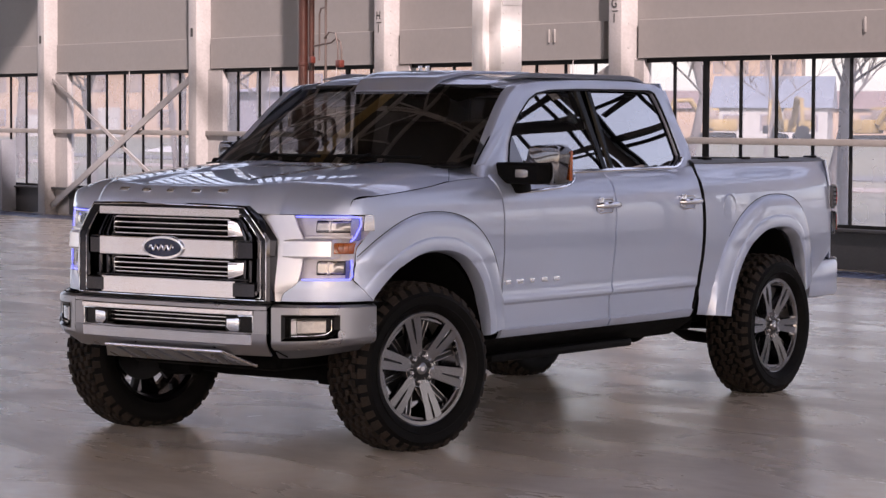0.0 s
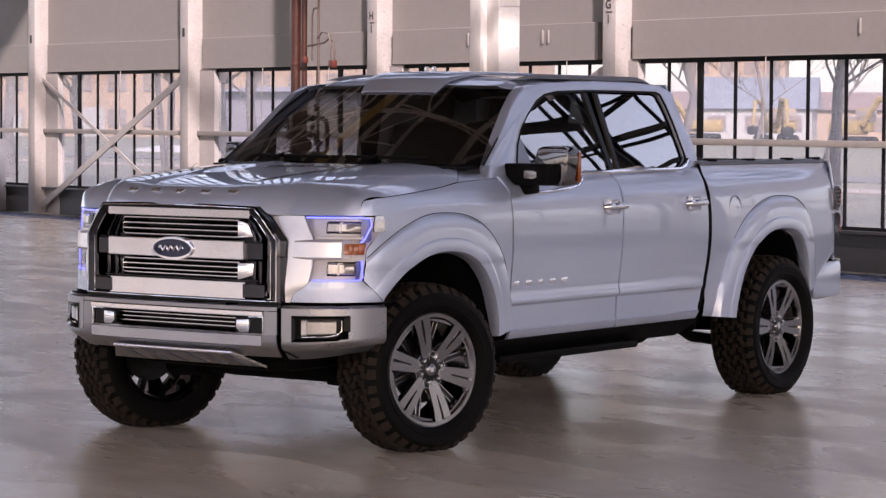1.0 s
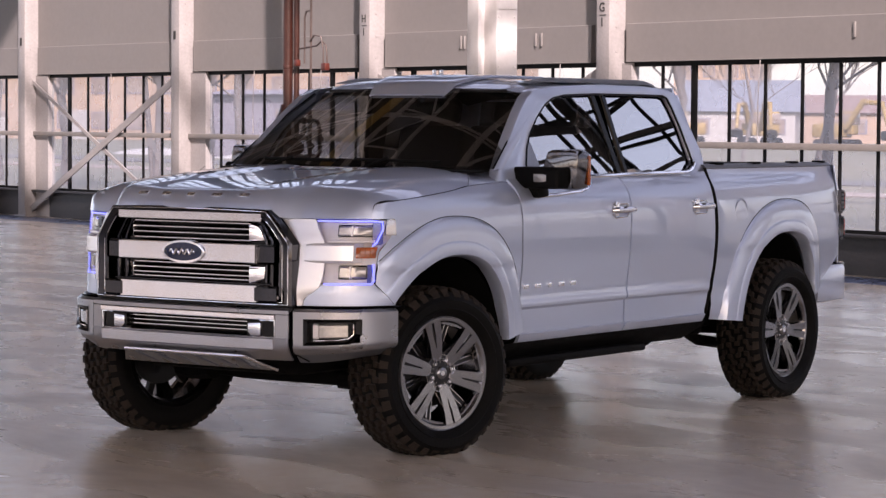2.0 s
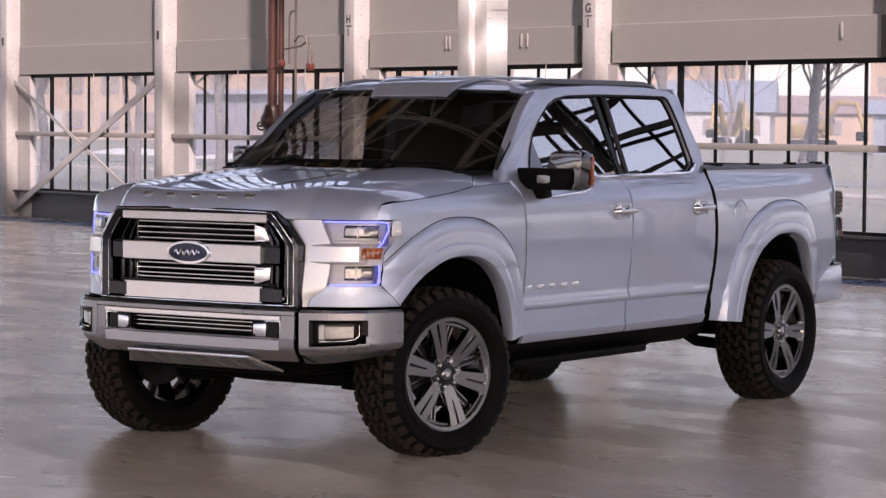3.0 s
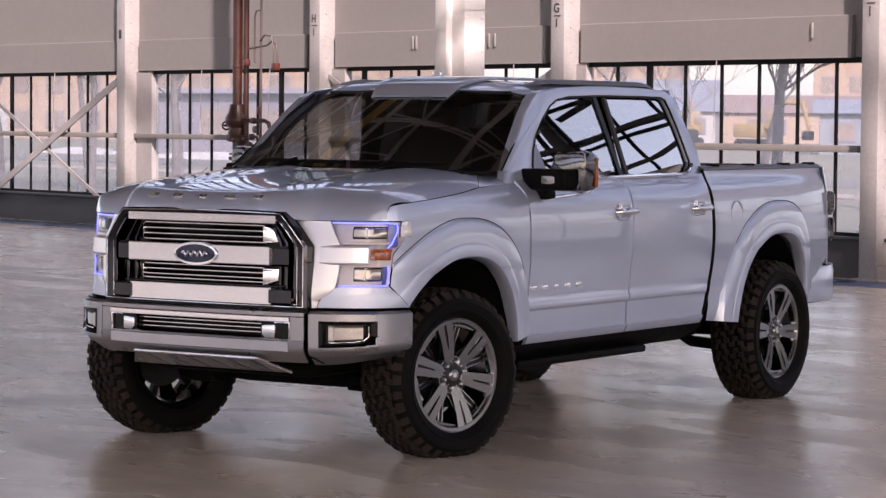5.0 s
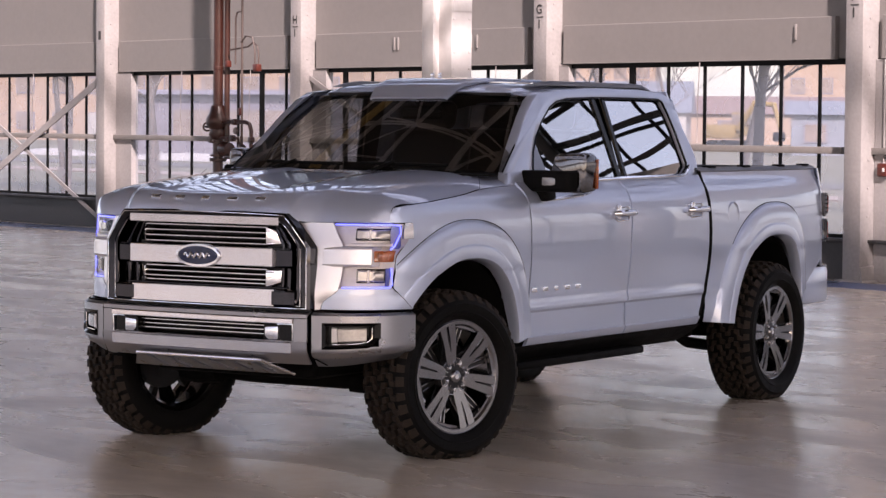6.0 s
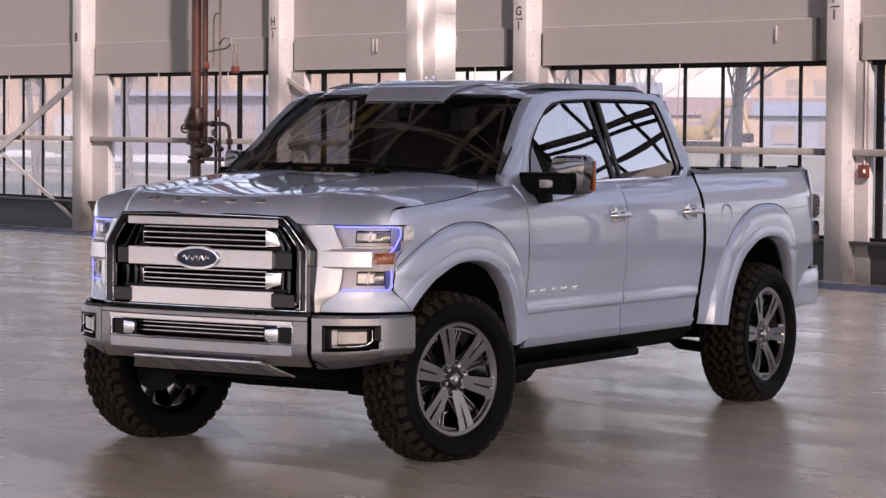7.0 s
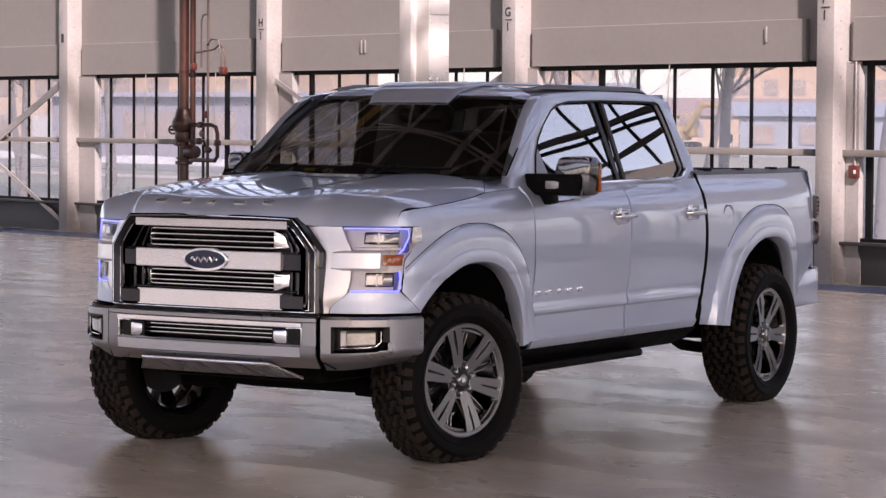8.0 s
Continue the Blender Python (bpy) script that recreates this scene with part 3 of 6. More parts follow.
def hood_mesh():
    bm = bmesh.new()
    us = sorted(set([round(v, 4) for v in lin(-1, 1, 101)] + [t * round(0.53 + 0.012 * i, 3) for i in range(14) for t in (-1, 1)]))
    qs = [0, 0.003, 0.007, 0.012, 0.02, 0.03, 0.042, 0.056, 0.072, 0.09, 0.11, 0.135, 0.16, 0.19, 0.23, 0.28, 0.34, 0.41, 0.49, 0.58, 0.68, 0.79, 0.9, 1.0]

    def fn(u, q):
        x0, x1 = hood_front(u * 0.918), -0.44 + 0.13 * max(0, (abs(u) - 0.72) / 0.28) ** 1.5
        x = x0 + (x1 - x0) * q
        y = u * (0.918 + (body_y(x, hood_line(x)) - 0.0012 - 0.918) * min(1, q * 6))
        return (x, y, hood_z(x, y))
    add_grid(bm, fn, us, qs)
    # turned-down front edge
    add_grid(bm, lambda u, q: (hood_front(u * 0.918) - 0.05 * q, u * 0.918, hood_z(hood_front(u * 0.918), u * 0.918) - 0.012 * q), us, [0, 1])
    bmesh.ops.remove_doubles(bm, verts=bm.verts, dist=0.0004)
    return bm


part("hood", hood_mesh(), M_PAINT, truck, "silver hood with two raised ridges", 28)
# raised badge letters on the hood's nose, as plain bars
for i, w in enumerate((0.062, 0.056, 0.046, 0.062, 0.060)):
    y = -0.325 + 0.163 * i
    x = hood_front(y) - 0.045
    part("hood_badge", box((0, 0, 0), (0.022, w, 0.008), 0.002, pose(x, y, hood_z(x, y) + 0.003, 0, 38, 0)), M_BRIGHT, truck, "small chrome badge bar")

for sd in (1, -1):
    part("hood_seam", mirrored(tube([(plan_x(0.908, 1.218) + 0.002, 0.909, 1.219), (0.52, 0.917, 1.255), (0.503, body_y(0.503, 1.293) + 0.001, 1.293)] + [(x, body_y(x, hood_line(x)) + 0.001, hood_line(x)) for x in lin(0.46, -0.29, 20)] + [(-0.325, 0.905, 1.405), (-0.36, 0.875, 1.442)], 0.0013, 6), sd), M_BLACK, truck)
FENDER = [(0.43, 0.783), (0.50, 0.86), (0.531, 0.89), (0.520, 0.97), (0.512, 1.047), (0.425, 1.155), (0.42, 1.214)] + [(x, hood_line(x) - 0.003) for x in (0.42, 0.35, 0.213, 0.05, -0.094, -0.2, -0.278, -0.4, -0.55, -0.68)] + [(-0.682, 0.515), (-0.45, 0.515)]
DOORS = ((-0.69, -1.80, "front_door"), (-1.81, None, "rear_door"))
for sd in (1, -1):
    part("front_fender", arch_panel(sd, ARCH_F, FENDER, math.asin((0.790 - 0.463) / 0.56), math.pi - 0.10), M_PAINT, truck, "silver front fender with a flared wheel arch", 28)
    # cowl corner between the hood's rear edge, the pillar's foot and the door
    part("cowl_side", mirrored(sheet(lambda x, v: (x, body_y(x, hood_line(x)) - 0.003 - 0.17 * v ** 1.5, hood_z(x, body_y(x, hood_line(x)) - 0.003 - 0.17 * v ** 1.5) - 0.002), lin(-0.27, -0.74, 20), lin(0, 1, 14), 0.003), sd), M_PAINT, truck, smooth=40)



def door_mesh(x0, x1):
    zs = [0.50, 0.515, 0.535, 0.55, 0.56, 0.57, 0.574, 0.578, 0.60, 0.64, 0.68, 0.70, 0.705, 0.711, 0.716, 0.724, 0.733, 0.745, 0.76, 0.80, 0.86, 0.92, 1.0, 1.08, 1.15, 1.20, 1.24, 1.27, 1.30, 1.325, 1.345, 1.365, 1.38, 1.395, 1.40]
    bm = bmesh.new()

    def fn(q, z):
        a = x0 + 0.02 * max(0, (z - 1.1)) if x0 > -1 else x0 - 0.05 * (z - 0.55) + 0.03
        b = x1 - 0.05 * (z - 0.55) + 0.03 if x1 is not None else gap_x(z) + 0.012
        x = a + (b - a) * q
        y = body_y(x, z)
        if q in (0.0, 1.0):
            y -= 0.016
        return (x, y, z)
    add_grid(bm, fn, [0.0, 0.004, 0.03, 0.15, 0.3, 0.5, 0.7, 0.85, 0.97, 0.996, 1.0], zs)
    return bm


def handle(door, x, sd):
    y = body_y(x, 1.205)
    part("handle_cup", mirrored(box((x, y - 0.002, 1.207), (0.18, 0.008, 0.09), 0.0035), sd), M_PAINT, door, smooth=40)
    part("handle", mirrored(tube([(x + 0.105, y + 0.006, 1.212), (x + 0.085, y + 0.026, 1.213), (x, y + 0.034, 1.214), (x - 0.09, y + 0.03, 1.214), (x - 0.125, y + 0.008, 1.213)], [0.012, 0.019, 0.020, 0.019, 0.012], 12), sd), M_CHROME, door, "chrome door handle")
    part("handle_trim", mirrored(box((x + 0.07, y + 0.012, 1.220), (0.04, 0.02, 0.085), 0.008), sd), M_CHROME, door)
    part("handle_rim", mirrored(tube([(x + 0.10, y + 0.003, 1.245), (x - 0.06, y + 0.003, 1.247), (x - 0.085, y + 0.003, 1.215), (x - 0.06, y + 0.003, 1.172), (x + 0.06, y + 0.003, 1.168), (x + 0.095, y + 0.003, 1.19)], 0.004, 6), sd), M_CHROME, door)


def glass_y(z):
    return 0.892 - 0.283 * (z - 1.40)


def glass_side(lo, hi, sd, n=9):
    """A gently bowed single sheet of side glass between a lower and an upper edge of (x, z) points."""
    f0, f1 = (curve([(-x, z) for x, z in e]) for e in (lo, hi))
    a, b = -lo[0][0], -lo[-1][0]
    c, d = -hi[0][0], -hi[-1][0]

    def fn(q, v):
        x0, x1 = a + (b - a) * q, c + (d - c) * q
        z0, z1 = f0(x0), f1(x1)
        z = z0 + (z1 - z0) * v
        x = -(x0 + (x1 - x0) * v)
        return (x, glass_y(z) - 0.0155 + 0.003 * (1 - ((z - 1.615) / 0.23) ** 2) + 0.00012 * math.sin(x * 7 + z * 9), z)
    return mirrored(sheet(fn, lin(0, 1, 25), lin(0, 1, n), 0), sd)


def flat_side(pts, sd, dy, thick):
    return mirrored(prism([(x, glass_y(z) + dy, z) for x, z in pts], (0, -thick, 0)), sd)


DLO = [(-0.90, 1.405), (-0.915, 1.46), (-0.955, 1.54), (-1.02, 1.62), (-1.12, 1.70), (-1.24, 1.775), (-1.33, 1.808), (-1.46, 1.825), (-1.75, 1.834), (-1.89, 1.835), (-2.30, 1.835), (-2.54, 1.833), (-2.585, 1.82), (-2.62, 1.76), (-2.66, 1.66), (-2.70, 1.52), (-2.715, 1.465), (-2.70, 1.44), (-2.63, 1.405), (-2.40, 1.400), (-1.94, 1.398), (-1.86, 1.397), (-1.55, 1.392), (-1.2, 1.388)]
OUT = [(-0.60, 1.375), (-0.63, 1.43), (-0.72, 1.52), (-0.83, 1.62), (-0.95, 1.725), (-1.06, 1.81), (-1.15, 1.852), (-1.35, 1.872), (-1.70, 1.886), (-1.89, 1.890), (-2.35, 1.888), (-2.62, 1.872), (-2.70, 1.84), (-2.745, 1.77), (-2.785, 1.66), (-2.815, 1.52), (-2.82, 1.46), (-2.80, 1.40), (-2.70, 1.372), (-2.40, 1.37), (-1.94, 1.37), (-1.86, 1.37), (-1.55, 1.37), (-1.2, 1.37)]


def cab_side(sd):
    """Pillars and roof rail round the side windows."""
    bm = bmesh.new()
    rings = []
    for f, dy in ((0.0, -0.03), (0.0, 0.0), (0.06, 0.007), (0.30, 0.010), (0.7, 0.008), (0.94, 0.004), (1.0, -0.008), (1.0, -0.05)):
        ring = []
        for (x0, z0), (x1, z1) in zip(DLO, OUT):
            x, z = x0 + (x1 - x0) * f, z0 + (z1 - z0) * f
            y = glass_y(z) if z > 1.395 else max(glass_y(z), body_y(x, z) - 0.02)
            if x < -2.66 and z < 1.6:
                y += 0.02 * f
            ring.append(bm.verts.new((x, y + dy, z)))
        rings.append(ring)
    n = len(DLO)
    for r, s in zip(rings, rings[1:]):
        for k in range(n):
            bm.faces.new((r[k], r[(k + 1) % n], s[(k + 1) % n], s[k]))
    return mirrored(bm, sd)


for sd in (1, -1):
    part("cab_frame", cab_side(sd), M_PAINT, truck, smooth=40)
    for (x0, x1, nm), hx in zip(DOORS, (-1.695, -2.60)):
        d = part(nm, mirrored(door_mesh(x0, x1), sd), M_PAINT, truck, "silver closed door", 22)
        handle(d, hx, sd)
        if nm == "front_door":
            pane = part("side_window", glass_side([(-0.90, 1.385), (-1.4, 1.385), (-1.862, 1.385)], [(-0.935, 1.50), (-0.96, 1.55), (-1.02, 1.628), (-1.12, 1.71), (-1.24, 1.785), (-1.33, 1.815), (-1.46, 1.832), (-1.76, 1.840)], sd), M_DOORGLASS, d, "clear side window with roof reflections", 60)
            for i in range(5):
                x = -0.735 - 0.118 * i
                part("door_badge", mirrored(box((x, body_y(x, 0.825) + 0.003, 0.825), (0.055 if i != 2 else 0.035, 0.008, 0.026), 0.003), sd), M_CHROME, d, "small chrome badge bar")
            part("sail_panel", flat_side([(-0.885, 1.39), (-0.90, 1.47), (-0.955, 1.555), (-1.0, 1.595), (-1.075, 1.39)], sd, -0.002, 0.012), M_SATIN, d, "grey triangular panel behind the pillar", 0)
        else:
            pane = part("side_window", glass_side([(-1.90, 1.385), (-2.3, 1.385), (-2.62, 1.39), (-2.70, 1.43), (-2.725, 1.47)], [(-1.86, 1.840), (-2.30, 1.842), (-2.55, 1.84), (-2.60, 1.835)], sd), M_GLASS, d, "dark tinted window", 60)
        pane.visible_shadow = False
    part("b_pillar", flat_side([(-1.853, 1.388), (-1.745, 1.838), (-1.785, 1.838), (-1.895, 1.388)], sd, -0.003, 0.03), M_BLACK, truck, "gloss black pillar strip", 0)
    part("b_pillar", flat_side([(-1.935, 1.388), (-1.865, 1.838), (-1.90, 1.838), (-1.965, 1.388)], sd, -0.003, 0.03), M_BLACK, truck, "gloss black pillar strip", 0)
    part("pillar_trim", flat_side([(-1.84, 1.39), (-1.735, 1.838), (-1.91, 1.838), (-1.97, 1.39)], sd, -0.045, 0.012), M_TRIMBLACK, truck, smooth=0)
    part("belt_trim", mirrored(tube([(-1.12, 0.905, 1.385), (-1.5, 0.911, 1.388), (-2.0, 0.913, 1.394), (-2.6, 0.912, 1.399), (-2.66, 0.908, 1.41), (-2.715, 0.894, 1.45)], 0.010, 8), sd), M_CHROME, truck, "chrome belt trim")
    part("window_seal", mirrored(tube([(x + 0.004, glass_y(z) + 0.004, z) for x, z in DLO[:19]], 0.007, 6), sd), M_BLACK, truck)

# windscreen, roof, rear wall
WS_B, WS_T = 0.875, 0.745


def ws_point(u, v):
    a = abs(u)
    zb, zt = 1.435, 1.866 - 0.036 * a * a
    xb, xt = -0.50 - 0.10 * a ** 2.2, -1.12 - 0.08 * a ** 2.2
    y = u * (WS_B + (WS_T - WS_B) * v)
    return (xb + (xt - xb) * v, y, zb + (zt - zb) * v + 0.012 * math.sin(v * math.pi))


ws = part("windscreen", sheet(ws_point, lin(-1, 1, 33), lin(0, 1, 13), 0), M_WSGLASS, truck, "clear raked windscreen with reflections", 60)
ws.visible_shadow = False
for s in (-1, 1):
    part("windscreen_seal", tube([Vector(ws_point(s, v)) + Vector((0.004, 0.004 * s, 0.002)) for v in lin(0, 1, 8)], 0.005, 6), M_BLACK, truck)
for sd in (1, -1):
    # outer pillar face between the glass and the side frame
    def pil(v, q):
        p, z = Vector(ws_point(1, v)), ws_point(1, v)[2]
        e = Vector((p.x - 0.085 - 0.02 * v, glass_y(p.z) + 0.006, p.z + 0.008))
        return p.lerp(e, q) + Vector((0.012, 0.010, 0.004)) * math.sin(q * math.pi)
    part("a_pillar", mirrored(sheet(pil, lin(-0.02, 1.03, 14), lin(0, 1, 6), 0.004), sd), M_PAINT, truck, smooth=50)


def roof_z(x, y):
    a = abs(y)
    return 1.918 - 0.026 * (a / 0.74) ** 2 - 0.05 * max(0, (a - 0.60) / 0.14) ** 2 - 0.070 * max(0, (x + 1.42) / 0.36) ** 2 - 0.10 * max(0, (-2.5 - x) / 0.28) ** 2


part("roof", sheet(lambda x, y: (x - 0.08 * (y / 0.74) ** 2 * max(0, (x + 1.6) / 0.485), y, roof_z(x, y)), lin(-1.115, -2.78, 30), lin(-0.745, 0.745, 31), 0.005), M_PAINT, truck, "silver cab roof", 45)
# raised centre fin with its visor lip over the windscreen
def visor(x, q):
    w = 0.255 + 0.11 * min(1, max(0, (-1.035 - x) / 0.35))
    over_glass = 1.435 + (-0.50 - x) / 0.62 * 0.431 + 0.020
    return (x - 0.010 * q * q, q * w, min(roof_z(x, q * 0.3) + 0.022, over_glass) - 0.010 * q ** 30)


part("roof_visor", sheet(visor, lin(-1.035, -1.2, 8) + lin(-1.23, -1.9, 18), [-1, -0.995, -0.98, -0.94, -0.8, -0.6, -0.3, 0, 0.3, 0.6, 0.8, 0.94, 0.98, 0.995, 1], 0.010), M_PAINT, truck, "silver visor over the windscreen", 30)
for sd in (1, -1):
    part("roof_rail", mirrored(sheet(lambda x, q: (x, 0.63 + 0.05 * math.cos(q), roof_z(x, 0.63) + 0.027 * math.sin(q) * min(1, ((-1.27 - x) / 0.22 + 0.02) if x > -1.5 else ((x + 2.79) / 0.12 + 0.05) if x < -2.66 else 1)), lin(-1.275, -2.785, 26), lin(0, math.pi, 9), 0), sd), M_CABINET, truck, "grey raised roof rail", 50)
    part("roof_rail_end", mirrored(box((-2.70, 0.62, roof_z(-2.70, 0.62) + 0.026), (0.07, 0.05, 0.02), 0.008), sd), M_SATIN, truck)
for y in (-0.16, -0.11):
    part("roof_antenna", box((-1.55, y, 1.955), (0.03, 0.012, 0.03), 0.004), M_CHROME, truck)
part("cab_rear", box((-2.80, 0, 1.15), (0.03, 1.80, 0.62), 0.01), M_PAINT, truck)
rw = part("rear_window", sheet(lambda v, q: (-2.79 + 0.05 * v, q * (0.72 - 0.08 * v), 1.45 + 0.36 * v), [0, 1], [-1, 1], 0), M_GLASS, truck, "dark tinted rear window", 0)
rw.visible_shadow = False
bm = bmesh.new()
for s in (1, -1):
    add_prism(bm, [(-2.80, s * 0.70, 1.45), (-2.80, s * 0.90, 1.45), (-2.745, s * 0.76, 1.84), (-2.745, s * 0.62, 1.84)], (0.02, 0, 0))
add_prism(bm, [(-2.745, -0.76, 1.80), (-2.745, 0.76, 1.80), (-2.72, 0.74, 1.88), (-2.72, -0.74, 1.88)], (0.02, 0, 0))
part("cab_rear_frame", bm, M_PAINT, truck, smooth=0)

# bed
BED = [(-2.79, 0.515), (-2.76, 0.72), (-2.812, 1.09), (-2.79, 1.30), (-2.772, 1.438), (-4.50, 1.436), (-4.53, 1.28), (-4.50, 0.96), (-4.48, 0.815), (-4.26, 0.812), (-4.235, 0.535), (-4.06, 0.53), (-3.9, 0.53)]
for sd in (1, -1):
    part("bed_side", arch_panel(sd, ARCH_R, BED, 0.08, math.pi - 0.13, 120), M_PAINT, truck, "silver bed flank with a flared wheel arch", 28)
    part("bed_rail", mirrored(sheet(lambda x, q: (x, body_y(x, 1.395) - 0.13 * q, 1.434 + 0.022 * math.sin(min(1, q * 3) * math.pi / 2)), lin(-2.775, -4.52, 20), [0, 0.05, 0.12, 0.2, 0.33, 0.7, 1.0], 0.006), sd), M_CABINET, truck, "grey bed rail cap", 50)
    for x in (-2.98, -3.45, -3.95, -4.38):
        part("rail_cleat", mirrored(box((x, body_y(x, 1.39) - 0.05, 1.459), (0.09, 0.05, 0.014), 0.004), sd), M_MATTE, truck)
    part("tail_corner", mirrored(sheet(lambda a, z: (-4.485 - 0.09 * math.sin(a), body_y(-4.485, 1.1) - 0.09 + 0.09 * math.cos(a) - (0.03 * max(0, (z - 1.25) / 0.15)), z), lin(0, math.pi / 2, 8), lin(0.80, 1.437, 12), 0.004), sd), M_PAINT, truck, smooth=50)
    part("cab_gap", mirrored(tube([(gap_x(z) - 0.006, body_y(-2.79, z) - 0.002, z) for z in lin(0.54, 1.435, 16)], 0.0105, 8), sd), M_MATTE, truck, "black gap between cab and bed")
    for arch, a0, a1 in ((ARCH_F, 0.80, math.pi - 0.45), (ARCH_R, 0.75, math.pi - 0.50)):
        cx, cz, af, ar, b, nf, nr = arch
        pts = [(cx + 1.349 * (af * math.cos(a) ** (2 / nf) if math.cos(a) > 0 else -ar * (-math.cos(a)) ** (2 / nr)), cz + 1.349 * b * math.sin(a) ** (2 / (nf if math.cos(a) > 0 else nr))) for a in lin(a0, a1, 60)]
        part("flare_seam", mirrored(tube([(x, flank_y(x, z) - 0.0005, z) for x, z in pts], 0.0028, 6), sd), M_MATTE, truck)
    tail_y = body_y(-4.485, 1.1) - 0.09
    for z0, z1, a0, out in ((1.135, 1.275, 0.0, 0.022), (0.965, 1.105, 0.30, 0.020)):
        def shell(grow, z0=z0, z1=z1, out=out):
            return lambda a, z: (-4.485 - (0.165 + grow) * math.sin(a) - out * math.sin((z - z0) / (z1 - z0) * math.pi) ** 0.5 * math.sin(a), tail_y + (0.112 + grow) * math.cos(a), z)
        tl = part("tail_lamp", mirrored(sheet(shell(0), lin(a0, math.pi / 2, 10), lin(z0 + 0.001, z1 - 0.001, 9), 0.02), sd), M_DKCHROME, truck, "dark ribbed tail lamp housing", 50)
        part("lamp_gap", mirrored(sheet(lambda a, z: (-4.485 - 0.155 * math.sin(a), tail_y + 0.105 * math.cos(a), z), lin(a0, math.pi / 2, 8), (z0 - 0.012, z0 + 0.004), 0.004), sd), M_BLACK, tl)
        for j in range(5):
            zc = z0 + 0.016 + (z1 - z0 - 0.032) * j / 4
            part("tail_rib", mirrored(sheet(shell(0.002), lin(a0 + 0.1, 0.36, 6), (zc - 0.0035, zc + 0.0035), 0.002), sd), M_MATTE, tl)
        for j in range(4):
            zc = z0 + 0.032 + (z1 - z0 - 0.064) * j / 3
            part("tail_lens", mirrored(sheet(shell(0.004), lin(0.38, math.pi / 2, 8), (zc - 0.013, zc + 0.013), 0.006), sd), M_RED, tl, "red ribbed lens")
    part("fuel_flap" if sd > 0 else "flap_blank", mirrored(lathe([(0.068, -0.003), (0.075, 0.0002), (0.078, -0.003), (0.079, -0.008)], 28), 1), M_PAINT, truck, "round fuel flap outline", 40, pose(-3.11, sd * (body_y(-3.11, 1.17) + 0.002), 1.17, 0, 0, 0 if sd > 0 else 180))
part("bed_cover", box((-3.64, 0, 1.432), (1.70, 1.66, 0.03), 0.01), M_MATTE, truck, "matte black bed cover")
part("bed_front", box((-2.82, 0, 1.0), (0.03, 1.76, 0.78), 0.008), M_PAINT, truck)
part("tailgate", box((-4.545, 0, 1.08), (0.05, 1.68, 0.70), 0.02), M_PAINT, truck, "silver tailgate")
part("bed_floor", box((-3.6, 0, 0.80), (1.6, 1.24, 0.05)), M_UNDER, truck, smooth=0)
bm = bmesh.new()
for q in (-1, 1):
    add_box(bm, (-4.46, q * 0.85, 0.675), (0.40, 0.18, 0.25), 0.04)
add_box(bm, (-4.58, 0, 0.69), (0.14, 1.6, 0.20), 0.03)
rb = part("rear_bumper", bm, M_PAINT, truck, "silver rear bumper")
for q in (-1, 1):
    part("bumper_step", box((-4.60, q * 0.845, 0.778), (0.14, 0.15, 0.05), 0.010), M_DKCHROME, rb)

# sill, chassis, wheel wells
for sd in (1, -1):
    part("rocker", mirrored(sheet(lambda x, q: (x, 0.975 - 0.16 * q ** 1.3, 0.525 - 0.11 * q), lin(-0.47, -2.72, 12), lin(0, 1, 7), 0.004), sd), M_MATTE, truck, "black sill panel", 50)
    part("side_step", mirrored(box((-1.38, 0.86, 0.415), (1.42, 0.17, 0.045), 0.015), sd), M_MATTE, truck, "black running board")
    part("frame_rail", mirrored(box((-1.95, 0.46, 0.50), (5.0, 0.09, 0.16), 0.02), sd), M_UNDER, truck)
    for (cx, cz, af, ar, b, _, _), nm in ((ARCH_F, "front_wheel_well"), (ARCH_R, "rear_wheel_well")):
        def well(a, q):
            return (cx + (af if math.cos(a) > 0 else ar) * 0.985 * math.cos(a), 0.985 - 0.485 * q, cz + b * 0.985 * math.sin(a))
        bm = bmesh.new()
        add_grid(bm, well, lin(0.5, math.pi, 26), lin(0, 1, 5))
        add_grid(bm, lambda a, q: (cx + (af if math.cos(a) > 0 else ar) * 0.985 * math.cos(a) * q, 0.50, cz + b * 0.985 * math.sin(a) * q), lin(0.5, math.pi, 26), [0.05, 0.5, 1])
        part(nm, mirrored(bm, sd), M_MATTE, truck, "black plastic wheel arch liner", 50)
    part("shock_absorber", mirrored(tube([(-0.02, 0.60, 0.45), (-0.05, 0.57, 0.78), (-0.06, 0.55, 1.0)], [0.045, 0.045, 0.06], 14), sd), M_UNDER, truck)
    part("control_arm", mirrored(tube([(0.12, 0.42, 0.36), (0.05, 0.62, 0.33), (0.0, 0.74, 0.34)], [0.05, 0.04, 0.045], 10), sd), M_UNDER, truck)
    part("spring_hanger", mirrored(box((-3.12, 0.64, 0.47), (0.11, 0.14, 0.12), 0.02), sd), M_UNDER, truck)
    part("leaf_spring", mirrored(tube([(-3.10, 0.60, 0.44), (-3.3, 0.60, 0.36), (-3.68, 0.60, 0.31), (-4.2, 0.60, 0.40)], 0.035, 8), sd), M_UNDER, truck)
part("floor_pan", box((-1.70, 0, 0.56), (2.3, 1.75, 0.08), 0.02), M_UNDER, truck)
part("engine_tray", box((0.18, 0, 0.46), (0.80, 1.0, 0.10), 0.04), M_UNDER, truck)
part("engine_block", box((-0.05, 0, 0.80), (0.9, 0.86, 0.62), 0.05), M_UNDER, truck)
